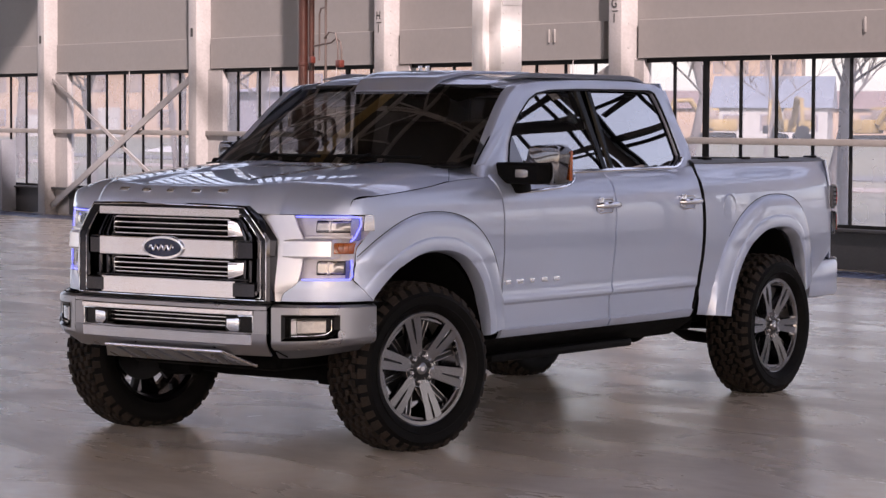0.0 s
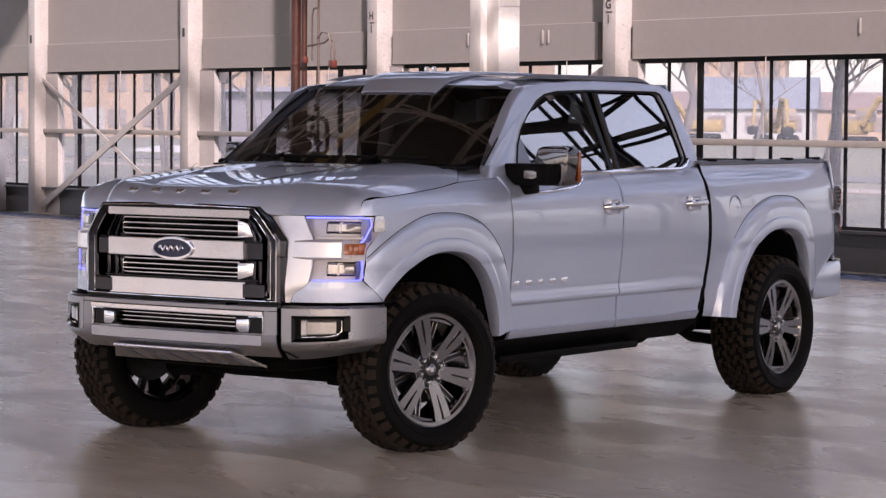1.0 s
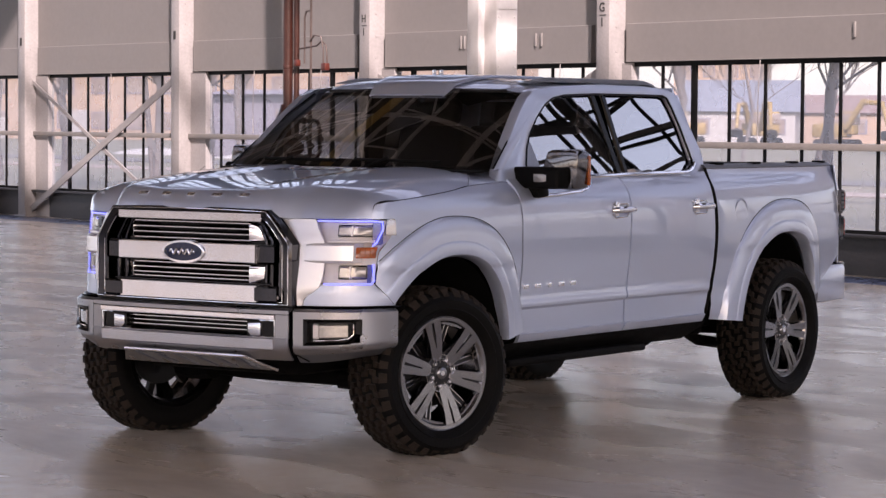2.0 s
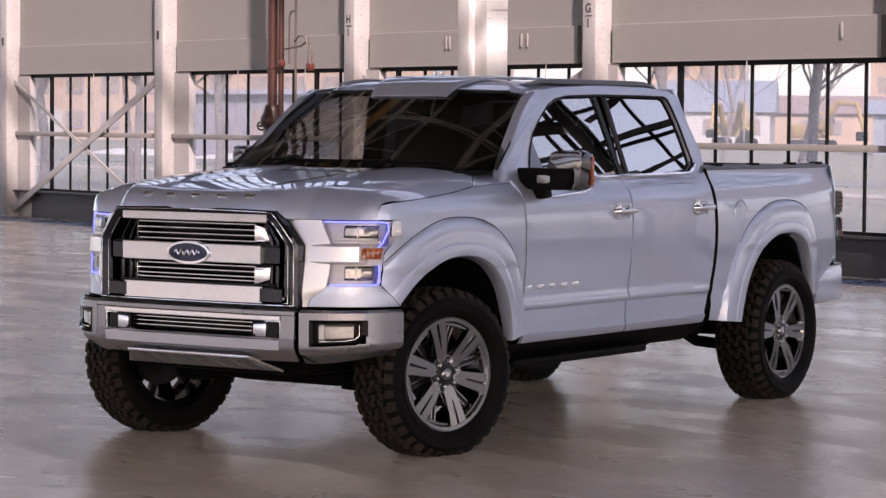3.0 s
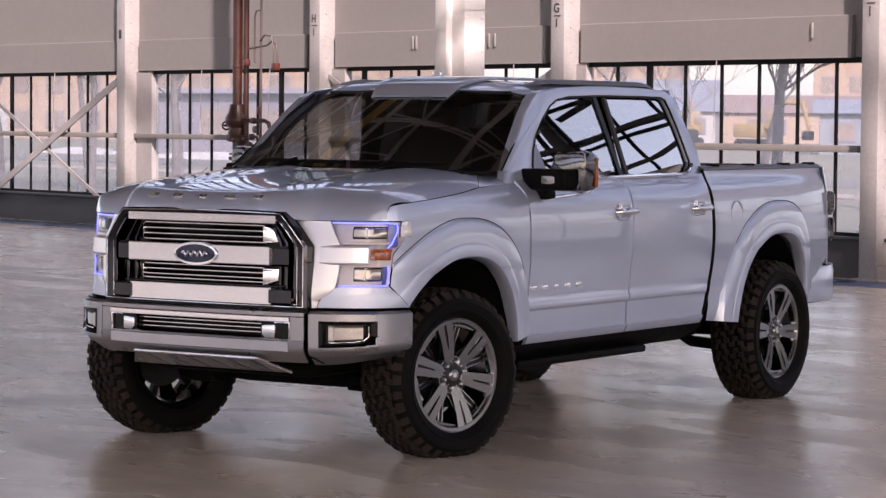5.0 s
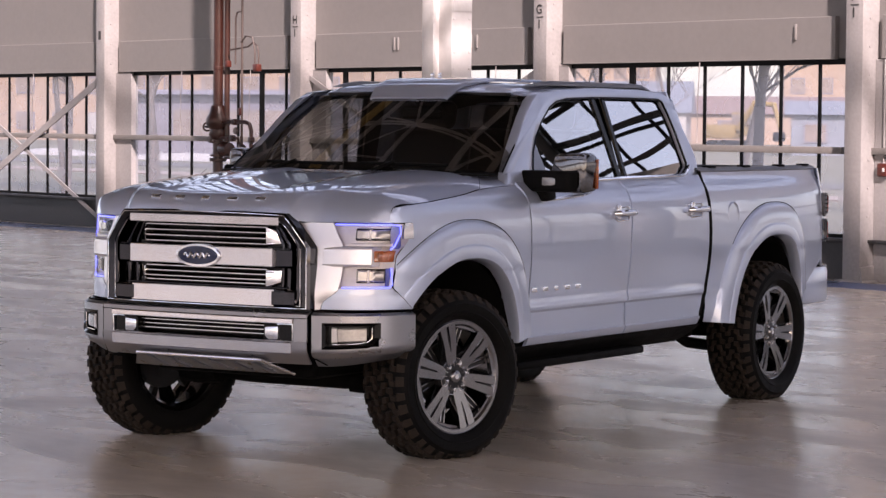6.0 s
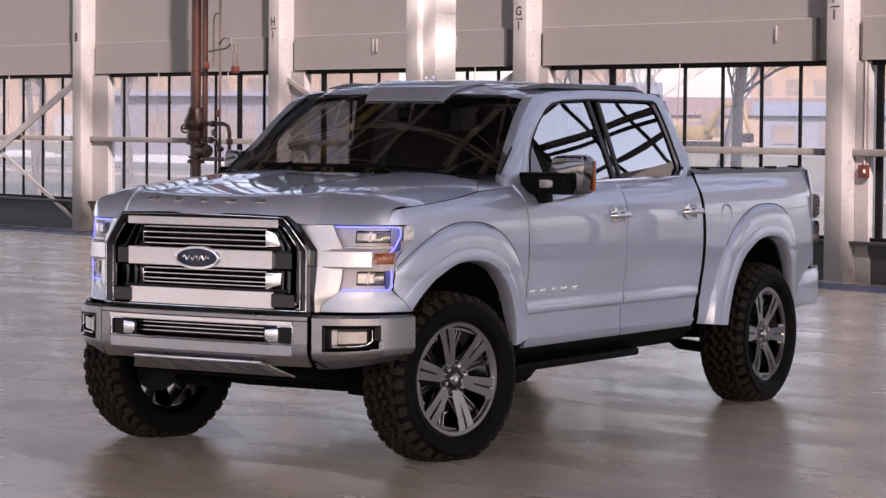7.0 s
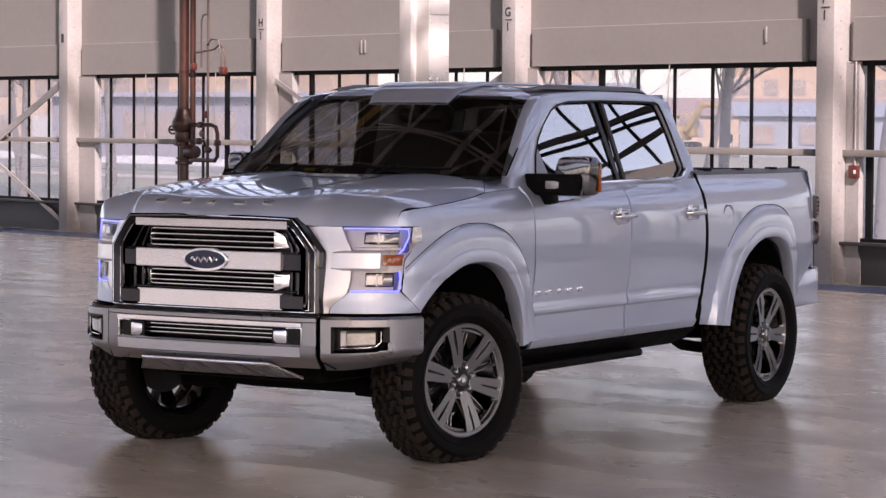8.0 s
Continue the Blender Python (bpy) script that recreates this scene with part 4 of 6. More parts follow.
part("front_bulkhead", box((0.42, 0, 0.92), (0.10, 1.36, 0.60), 0.02), M_UNDER, truck)
part("cab_bulkhead", box((-0.60, 0, 1.0), (0.06, 1.74, 0.78), 0.02), M_UNDER, truck)
part("front_axle", tube([(0, -0.78, 0.40), (0, -0.3, 0.36), (0, 0.3, 0.36), (0, 0.78, 0.40)], [0.06, 0.05, 0.05, 0.06], 12), M_UNDER, truck)
part("rear_axle", tube([(-3.68, -0.78, 0.425), (-3.68, -0.16, 0.425), (-3.68, 0, 0.425), (-3.68, 0.16, 0.425), (-3.68, 0.78, 0.425)], [0.05, 0.06, 0.17, 0.06, 0.05], 14), M_UNDER, truck)
part("exhaust_pipe", tube([(-0.6, -0.3, 0.42), (-2.0, -0.32, 0.40), (-3.2, -0.40, 0.44), (-4.3, -0.62, 0.50)], 0.045, 10), M_UNDER, truck)

# cabin
part("dashboard", sheet(lambda x, y: (x, y, 1.415 - 0.05 * max(0, (-0.62 - x) / 0.5) ** 2 - 0.02 * (y / 0.8) ** 2), lin(-0.50, -1.08, 10), lin(-0.84, 0.84, 16), 0.02), M_TRIMBLACK, truck, "dark dashboard top", 50)
part("dash_pad", sheet(lambda x, y: (x, y, 1.488 - 0.10 * max(0, (x + 0.80) / 0.2) ** 2 - 0.03 * max(0, (-0.96 - x) / 0.1) ** 2 - 0.03 * max(0, (y + 0.14) / 0.08)), lin(-0.62, -1.06, 12), lin(-0.80, -0.06, 14), 0.02), M_TRIMBLACK, truck, "raised dash pad before the passenger seat", 50)
part("dash_face", box((-1.06, 0, 1.20), (0.10, 1.66, 0.34), 0.05), M_TRIMBLACK, truck)
part("dash_hood", sheet(lambda x, a: (x, 0.40 + 0.20 * math.cos(a), 1.37 + 0.085 * math.sin(a)), lin(-0.80, -1.06, 5), lin(0, math.pi, 12), 0.01), M_TRIMBLACK, truck, smooth=50)
bm = bmesh.new()
add_lathe(bm, [(0.19 + 0.016 * math.cos(a), 0.016 * math.sin(a)) for a in lin(0, 2 * math.pi, 11)], 36)
add_box(bm, (0, -0.02, 0), (0.34, 0.03, 0.07), 0.01)
add_box(bm, (0, -0.02, -0.09), (0.06, 0.03, 0.18), 0.01)
part("steering_wheel", bm, M_TRIMBLACK, truck, "black steering wheel", 50, pose(-1.20, 0.40, 1.27, 0, 0, 90) @ pose(0, 0, 0, -65, 0, 0))
part("rearview_mirror", box((-1.19, 0.0, 1.745), (0.03, 0.26, 0.075), 0.02), M_BLACK, truck)
part("mirror_stalk", tube([(-1.14, 0, 1.82), (-1.17, 0, 1.76)], 0.012, 8), M_BLACK, truck)


def seat(x, y, w):
    s = part("seat", box((x, y, 1.02), (0.52, w, 0.18), 0.06, None, 3), M_SEAT, truck, "dark leather seat")
    part("seat_back", box((0, 0, 0.30), (0.15, w * 0.95, 0.62), 0.055, pose(x - 0.26, y, 1.08, 0, -14, 0), 3), M_SEAT, s)
    part("headrest", box((0, 0, 0.70), (0.10, 0.26, 0.17), 0.045, pose(x - 0.26, y, 1.08, 0, -14, 0), 3), M_SEAT, s)


seat(-1.55, 0.40, 0.52)
seat(-1.55, -0.40, 0.52)
seat(-2.35, 0.42, 0.60)
seat(-2.35, -0.42, 0.60)
part("headliner", sheet(lambda x, y: (x, y, roof_z(x, y) - 0.035), lin(-1.20, -2.70, 8), lin(-0.70, 0.70, 9), 0.01), M_TRIMBLACK, truck, smooth=50)
part("centre_console", box((-1.45, 0, 1.0), (0.8, 0.24, 0.24), 0.04), M_TRIMBLACK, truck)
for q in (-1, 1):
    part("sun_visor", box((-1.20, q * 0.38, 1.845), (0.16, 0.42, 0.018), 0.006, None), M_SEAT, truck)
# wipers
for q in (0.05, -0.62):
    bm = bmesh.new()
    a, b = Vector(ws_point((q + 0.55) / 0.9, 0.04)) + Vector((0.03, 0, 0.014)), Vector(ws_point(q / 0.9, 0.05)) + Vector((0.03, 0, 0.014))
    add_tube(bm, [a, b], 0.009, 6)
    add_tube(bm, [(-0.47, q + 0.08, 1.43), b.lerp(a, 0.4) + Vector((0.005, 0, 0.012))], 0.010, 6)
    part("wiper", bm, M_MATTE, truck, "black windscreen wiper")
part("cowl_panel", sheet(lambda u, v: (-0.42 - 0.06 * u * u - 0.10 * v, u * 0.86, 1.425 + 0.004 * v), lin(-1, 1, 20), lin(0, 1, 3), 0.01), M_MATTE, truck, "black cowl panel below the windscreen", 50)


# the cab above the belt line stands a little taller than its side panels
lift = curve([(1.30, 0.0), (1.36, 0.008), (1.42, 0.016), (1.60, 0.021), (1.95, 0.030)])
CAB = ("cab_frame", "b_pillar", "pillar_trim", "belt_trim", "window_seal", "windscreen", "a_pillar", "roof", "side_window", "sail_panel", "rear_window", "cab_rear_frame", "headliner", "sun_visor", "rearview_mirror", "mirror_stalk", "front_door", "rear_door", "wiper", "cowl_panel")
for ob in truck.children_recursive:
    if ob.name.startswith(CAB):
        for v in ob.data.vertices:
            v.co.z += lift(v.co.z)


# ---- front end of the truck ----
def face_x(y):
    """Front plane of grille and bumper in plan."""
    return 0.83 * (1 - min(0.97, abs(y) / 0.99) ** 3.8) ** (1 / 3.8)


def fpt(y, z, dx=0.0):
    return Vector((face_x(y) + dx, y, z))


def fbar(y0, y1, z0, z1, d0, d1, n=12, bevel=0.004, lean=0.0):
    """A bar across the front: from z0 to z1, from d0 behind the front plane to d1 ahead of it."""
    bm = bmesh.new()
    rows = []
    for y in lin(y0, y1, n):
        c = [(d0, z0), (d1 - bevel, z0), (d1, z0 + bevel), (d1 - lean, z1 - bevel), (d1 - bevel - lean, z1), (d0, z1)]
        rows.append([bm.verts.new(fpt(y, z, d)) for d, z in c])
    for a, b in zip(rows, rows[1:]):
        for k in range(6):
            bm.faces.new((a[k], a[(k + 1) % 6], b[(k + 1) % 6], b[k]))
    bm.faces.new(rows[0][::-1])
    bm.faces.new(rows[-1])
    return bm


def fring(outer, inner, dout, din, depth):
    """A frame between two outlines of (y, z) on the front, with a face that leans from one to the other."""
    bm = bmesh.new()
    n = len(outer)
    loops = []
    for pts, d in ((outer, dout - depth), (outer, dout - 0.006), (outer, dout), (inner, din), (inner, din - 0.006), (inner, din - depth)):
        loops.append([bm.verts.new(fpt(y, z, d)) for y, z in pts])
    for r, s in zip(loops, loops[1:]):
        for k in range(n):
            bm.faces.new((r[k], r[(k + 1) % n], s[(k + 1) % n], s[k]))
    return bm


def both(pts):
    """Close an outline given for the left half (y >= 0), from top centre to bottom centre."""
    return pts + [(-y, z) for y, z in reversed(pts) if y > 0]


def ring_pts(tw, bw, zt, zb, zbend, cham, n=7):
    """Outline of the grille: wide at the bend, cut corners above."""
    top = [(tw * i / n, zt - 0.008 * (i / n) ** 2) for i in range(n + 1)]
    sidep = [(tw + (bw - tw) * q, zt - 0.008 + (zbend - zt) * q ** 1.15) for q in (0.25, 0.5, 0.75, 1.0)]
    low = [(bw + 0.0, zbend + (zb - zbend) * q) for q in (0.33, 0.66, 1.0)]
    bot = [(bw * (1 - i / n), zb) for i in range(1, n + 1)]
    return both([p for p in top + sidep + low + bot])


G_OUT, G_MID, G_IN = ring_pts(0.50, 0.632, 1.266, 0.785, 1.10, 0), ring_pts(0.492, 0.615, 1.256, 0.79, 1.10, 0), ring_pts(0.472, 0.575, 1.222, 0.80, 1.09, 0)
grille = part("grille", fring(G_MID, G_IN, 0.020, 0.004, 0.09), M_DKCHROME, truck, "large chrome grille with a wide centre bar", 30)
part("grille_edge", fring(G_OUT, G_MID, 0.016, 0.024, 0.06), M_DKCHROME, grille, "dark chrome rim", 30)
for pts, d in ((G_MID, 0.023), (G_IN, 0.006)):
    part("grille_highlight", tube([fpt(y, z, d) for y, z in pts + pts[:1]], 0.0028, 6), M_CHROME, grille, "thin bright edge")
part("grille_back", prism([fpt(y, z, -0.11) for y, z in ((-0.56, 0.80), (0.56, 0.80), (0.56, 1.10), (0.47, 1.22), (-0.47, 1.22), (-0.56, 1.10))], (-0.01, 0, 0)), M_BLACK, grille, smooth=0)
# inner chrome hoops on both sides
for s in (1, -1):
    for d, (ya, yb), m in ((0.0, (0.565, 0.545), M_DKCHROME), (-0.03, (0.50, 0.47), M_DKCHROME), (-0.045, (0.455, 0.44), M_DKCHROME)):
        bm = bmesh.new()
        add_tube(bm, [fpt(s * (yb - 0.075), 1.215, d), fpt(s * (yb - 0.03), 1.19, d), fpt(s * ya, 1.10, d), fpt(s * ya, 0.95, d), fpt(s * (ya - 0.004), 0.83, d)], 0.011, 8)
        part("side_hoop", bm, m, grille)
    part("side_plate", prism([fpt(s * 0.475, 0.85, -0.05), fpt(s * 0.475, 1.14, -0.05), fpt(s * 0.42, 1.20, -0.05), fpt(s * 0.36, 1.20, -0.05), fpt(s * 0.36, 0.85, -0.05)], (-0.02, 0, 0)), M_BLACK, grille, smooth=0)
    for z0, z1 in ((1.10, 1.185), (0.885, 0.972)):
        part("bar_end", prism([fpt(s * 0.375, z0, -0.008), fpt(s * 0.375, z1, -0.008), fpt(s * (0.43 if z0 > 1 else 0.445), z1 - (0.02 if z0 > 1 else 0), -0.052), fpt(s * 0.45, z0 + (0 if z0 > 1 else 0.02), -0.062)], (-0.03, 0, 0), 0.003), M_CHROME, grille, "bright chrome bar end")
    # bar ends coloured dark for the dark reflection on the polished bars
    part("centre_bar_end", fbar(s * 0.40, s * 0.535, 0.985, 1.085, -0.06, 0.012, 5, 0.012), M_DKCHROME, grille, "centre bar end with a dark reflection put into its colour")
    part("lower_bar_end", fbar(s * 0.43, s * 0.555, 0.797, 0.878, -0.06, 0.024, 5, 0.010), M_DKCHROME, grille, "lower bar end with a dark reflection put into its colour")
    part("tow_hook", tube([fpt(s * 0.555, 0.825, -0.02), fpt(s * 0.555, 0.825, 0.012), fpt(s * 0.53, 0.825, 0.012), fpt(s * 0.53, 0.85, -0.02)], 0.014, 8), M_CHROME, grille)
part("top_bar", fbar(-0.46, 0.46, 1.197, 1.240, -0.05, 0.014, 15, 0.003, 0.0), M_BRIGHT, grille, "satin silver upper bar")
part("centre_bar", fbar(-0.44, 0.44, 0.992, 1.085, -0.04, 0.034, 15, 0.004, 0.0), M_BRIGHT, grille, "broad satin silver centre bar")
part("lower_bar", fbar(-0.44, 0.44, 0.795, 0.880, -0.05, 0.020, 15, 0.003, 0.0), M_BRIGHT, grille, "satin silver lower bar")
part("lower_shadow_bar", fbar(-0.50, 0.50, 0.881, 0.892, -0.08, -0.005, 15, 0.004), M_DKCHROME, grille)
for z in (1.100, 1.128, 1.156, 1.184, 0.902, 0.922, 0.948, 0.974):
    part("grille_slat", fbar(-0.375, 0.375, z - 0.008, z + 0.005, -0.09, -0.026, 9, 0.002), M_BLACK, grille, "gloss black slat")
    part("slat_edge", fbar(-0.375, 0.375, z - 0.0015, z + 0.004, -0.05, -0.0195, 9, 0.001), M_BRIGHT, grille, "thin bright slat edge")


def oval(a, b, dx, n=40):
    return [fpt(0, 1.037, dx) + Vector((0, a * math.cos(t), b * math.sin(t))) for t in (2 * math.pi * k / n for k in range(n))]


badge = part("badge", prism(oval(0.138, 0.057, 0.0), (0.043, 0, 0), 0.006), M_CHROME, grille, "oval badge with a chrome rim")
part("badge_field", prism(oval(0.122, 0.046, 0.03), (0.016, 0, 0), 0.002), M_BLUE, badge, "dark blue enamel oval")
part("badge_mark", tube([fpt(0, 1.037, 0.050) + Vector((0, y, z)) for y, z in [(-0.078 + 0.006 * i, 0.012 * math.sin(i * 1.1)) for i in range(27)]], 0.0065, 6), M_CHROME, badge, "plain silver stroke")

# lamps: a C-shaped cluster at each side

def folded(bm, sd):
    """The passenger side mirror stands turned in."""
    if sd < 0:
        for v in bm.verts:
            v.co.y = 0.93 + (v.co.y - 0.93) * 0.48
    return mirrored(bm, sd)


def lamp_pt(y, z, dx=0.0):
    return Vector((plan_x(y, z) + dx, y, z))


def wrap_pt(z, y0, x1, q, out=0.0):
    """A point on the nose at height z, from y0 on the front round to x1 on the flank."""
    p, a, b = plan_p(z), plan_a(z), plan_b(z)
    t0, t1 = math.asin(min(1, (y0 / b) ** (p / 2))), math.acos(min(1, (x1 / a) ** (p / 2)))
    t = t0 + (t1 - t0) * q
    x, y = a * math.cos(t) ** (2 / p), b * math.sin(t) ** (2 / p)
    n = Vector((math.cos(t) ** (2 - 2 / p) / a, math.sin(t) ** (2 - 2 / p) / b, 0)).normalized()
    return Vector((x, y, z)) + n * out


def lamp_sheet(y0, y1, z0, z1, dx, thick=0.01, slant=0.0):
    return sheet(lambda q, z: lamp_pt(y0 + (y1 - y0) * q + slant * (z - z0) / (z1 - z0) * q, z, dx), lin(0, 1, 10), lin(z0, z1, 6), thick)


def lamp_bar(y0, y1, z0, z1, d0, d1, n=8, bevel=0.01):
    bm = bmesh.new()
    rows = []
    for y in lin(y0, y1, n):
        c = [(d0, z0), (d1 - bevel, z0), (d1, z0 + bevel), (d1, z1 - bevel), (d1 - bevel, z1), (d0, z1)]
        rows.append([bm.verts.new(lamp_pt(y, z, d)) for d, z in c])
    for a, b in zip(rows, rows[1:]):
        for k in range(6):
            bm.faces.new((a[k], a[(k + 1) % 6], b[(k + 1) % 6], b[k]))
    bm.faces.new(rows[0][::-1])
    bm.faces.new(rows[-1])
    return bm


sur_y = curve([(0.784, 0.650), (0.818, 0.660), (0.885, 0.730), (0.985, 0.742), (1.10, 0.734), (1.15, 0.708), (1.213, 0.680)])
sur_in = curve([(0.784, 0.615), (1.09, 0.610), (1.15, 0.565), (1.213, 0.505)])
lamp_rim = curve([(0.783, 0.43), (0.86, 0.50), (0.89, 0.531), (0.97, 0.520), (1.047, 0.512), (1.155, 0.425), (1.214, 0.42)])
for sd in (1, -1):
    lamp = part("headlamp", mirrored(sheet(lambda z, q: wrap_pt(z, 0.62, lamp_rim(z) + 0.004, q, -0.060 * (1 - q ** 6)), lin(0.868, 1.213, 14), lin(0, 1, 24), 0.006), sd), M_LAMPGREY, truck, "C-shaped headlamp cluster with blue light pipes", 50)
    part("inner_surround", mirrored(sheet(lambda q, z: lamp_pt(sur_in(z) + (sur_y(z) - sur_in(z)) * q, z, 0.020 - 0.022 * q), lin(0, 1, 6), sorted(lin(0.784, 1.213, 22) + [0.818, 0.885, 0.985, 1.10, 1.15]), 0.03), sd), M_SURROUND, lamp, "bright satin inner surround", 40)
    part("centre_spear", mirrored(lamp_bar(0.655, 0.868, 0.998, 1.096, -0.07, 0.016, 10, 0.012), sd), M_SURROUND, lamp, "bright satin spear between the lamps")
    for y0, y1, z0, z1, nm in ((0.778, 0.921, 1.126, 1.186, "upper_projector"), (0.794, 0.906, 0.916, 0.986, "lower_projector")):
        pr = part(nm, mirrored(lamp_bar(y0 + 0.008, y1 - 0.008, z0 + 0.007, z1 - 0.007, -0.07, -0.022, 8, 0.006), sd), M_LENS, lamp, "clear ribbed projector lens")
        part("projector_box", mirrored(lamp_bar(y0 - 0.004, y1 + 0.004, z0, z1, -0.085, -0.036, 8, 0.006), sd), M_DKCHROME, pr)
        part("lens_divider", mirrored(lamp_bar(y0 + (y1 - y0) * 0.42, y0 + (y1 - y0) * 0.46, z0 + 0.004, z1 - 0.004, -0.06, -0.019, 3, 0.001), sd), M_LAMPGREY, pr)
    part("lamp_ledge", mirrored(lamp_bar(0.745, 0.925, 1.098, 1.112, -0.07, -0.006, 8, 0.003), sd), M_LAMPGREY, lamp)
    # blue light pipes along the rim of each half
    up = [lamp_pt(y, 1.2055, -0.006) for y in lin(0.690, 0.925, 8)] + [lamp_pt(0.946, 1.200, -0.003), lamp_pt(0.950, 1.165, -0.003), lamp_pt(0.934, 1.10, -0.004), lamp_pt(0.922, 1.082, -0.005)]
    lo = [lamp_pt(0.925, 0.992, -0.006), lamp_pt(0.929, 0.91, -0.004)] + [lamp_pt(y, 0.894, -0.006) for y in lin(0.920, 0.745, 7)]
    for pts in (up, lo):
        part("light_pipe", mirrored(tube(pts, 0.0042, 8), sd), M_DRL, lamp, "glowing blue light pipe")
    part("blue_side", mirrored(lamp_sheet(0.917, 0.947, 1.085, 1.20, -0.016, 0.006), sd), M_BLUELENS, lamp, "dark blue lamp side", 50)
    part("blue_side", mirrored(lamp_sheet(0.905, 0.928, 0.90, 0.99, -0.016, 0.006), sd), M_BLUELENS, lamp, "dark blue lamp side", 50)
    part("amber_marker", mirrored(lamp_bar(0.866, 0.932, 1.022, 1.076, -0.06, -0.004, 8, 0.006), sd), M_AMBER, lamp, "amber marker lens")
    for q in (0.25, 0.5, 0.75):
        part("amber_rib", mirrored(lamp_bar(0.866 + 0.066 * q - 0.002, 0.866 + 0.066 * q + 0.002, 1.024, 1.074, -0.05, 0.0, 2, 0.001), sd), M_AMBER, lamp)
    part("outer_cap", mirrored(sheet(lambda z, q: wrap_pt(z, 0.957, 0.418, q, 0.004), lin(1.135, 1.212, 5), lin(0, 1, 6), 0.012), sd), M_BRIGHT, lamp)
    cover = part("lamp_cover", mirrored(sheet(lambda z, q: wrap_pt(z, sur_y(z), lamp_rim(z) + 0.005, q, 0.0), lin(0.886, 1.210, 16), lin(0, 1, 20), 0), sd), M_LAMPGLASS, lamp, "clear lamp cover", 60)
    cover.visible_shadow = False
    # fascia below the lamp and the fender's tip above it, one surface with the fender
    part("lamp_fascia", mirrored(sheet(lambda z, q: wrap_pt(z, sur_y(z) + 0.004, lamp_rim(z), q, (flank_y(lamp_rim(z), z) - body_y(lamp_rim(z), 0.95)) * q ** 6), sorted(lin(0.786, 0.888, 10) + [0.80, 0.815]), lin(0, 1, 28), 0.006), sd), M_PAINT, truck, "silver fascia under the headlamp", 50)
    part("fender_tip", mirrored(sheet(lambda v, q: wrap_pt(1.216 + (mix(1.293, hood_line(0.42), q) - 0.003 - 1.216) * v, 0.910 + 0.010 * v, 0.42, q), lin(0, 1, 10), lin(0, 1, 10), 0.004), sd), M_PAINT, truck, "silver fender tip over the headlamp", 50)
    part("lamp_gap", mirrored(sheet(lambda z, q: wrap_pt(z, 0.50, 0.43, q, -0.012), [1.209, 1.218], lin(0, 1, 20), 0.004), sd), M_BLACK, truck, smooth=0)

# front bumper
def bump_prof(z):
    return 0.012 if z > 0.60 else 0.012 - 0.9 * (0.60 - z) ** 1.4


bumper = part("front_bumper", sheet(lambda y, q: fpt(y, 0.775 - 0.245 * q, 0.030 + bump_prof(0.775 - 0.245 * q) - 0.03 * max(0, 1 - q / 0.05)), lin(-0.632, 0.632, 30), [0, 0.02, 0.05, 0.10, 0.125], 0.01), M_BUMPER, truck, "heavy grey and chrome front bumper", 40)
part("lower_lip", sheet(lambda y, q: fpt(y, 0.632 - 0.062 * q, 0.036 + 0.018 * min(1, q * 5) - 0.006 * q), lin(-0.555, 0.555, 30), lin(0, 1, 11), 0.012), M_BRIGHT, bumper, "polished upper half of the bumper face", 40)
part("lower_face", sheet(lambda y, q: fpt(y, 0.628 - 0.115 * q, 0.046 - 0.010 * q - 0.075 * max(0, q - 0.45) ** 1.3), lin(-0.632, 0.632, 30), lin(0, 1, 8), 0.01), M_BUMPER, bumper, "satin grey lower bumper face", 40)
for s in (1, -1):
    part("bumper_post", mirrored(sheet(lambda y, q: fpt(y, 0.74 - 0.115 * q, 0.042), lin(0.563, 0.632, 5), lin(0, 1, 4), 0.02), s), M_BUMPER, bumper, smooth=40)
part("intake_back", fbar(-0.57, 0.57, 0.62, 0.745, -0.09, -0.06, 11, 0.002), M_BLACK, bumper)
part("upper_strip", fbar(-0.56, 0.56, 0.715, 0.742, -0.02, 0.052, 15, 0.004, 0.0), M_BRIGHT, bumper, "bright strip over the intake")
for z in (0.655, 0.676, 0.697):
    part("intake_slat", fbar(-0.39, 0.375, z - 0.006, z + 0.005, -0.06, -0.006, 9, 0.002), M_BLACK, bumper)
    part("slat_edge", fbar(-0.39, 0.375, z - 0.001, z + 0.004, -0.04, 0.001, 9, 0.001), M_BRIGHT, bumper)
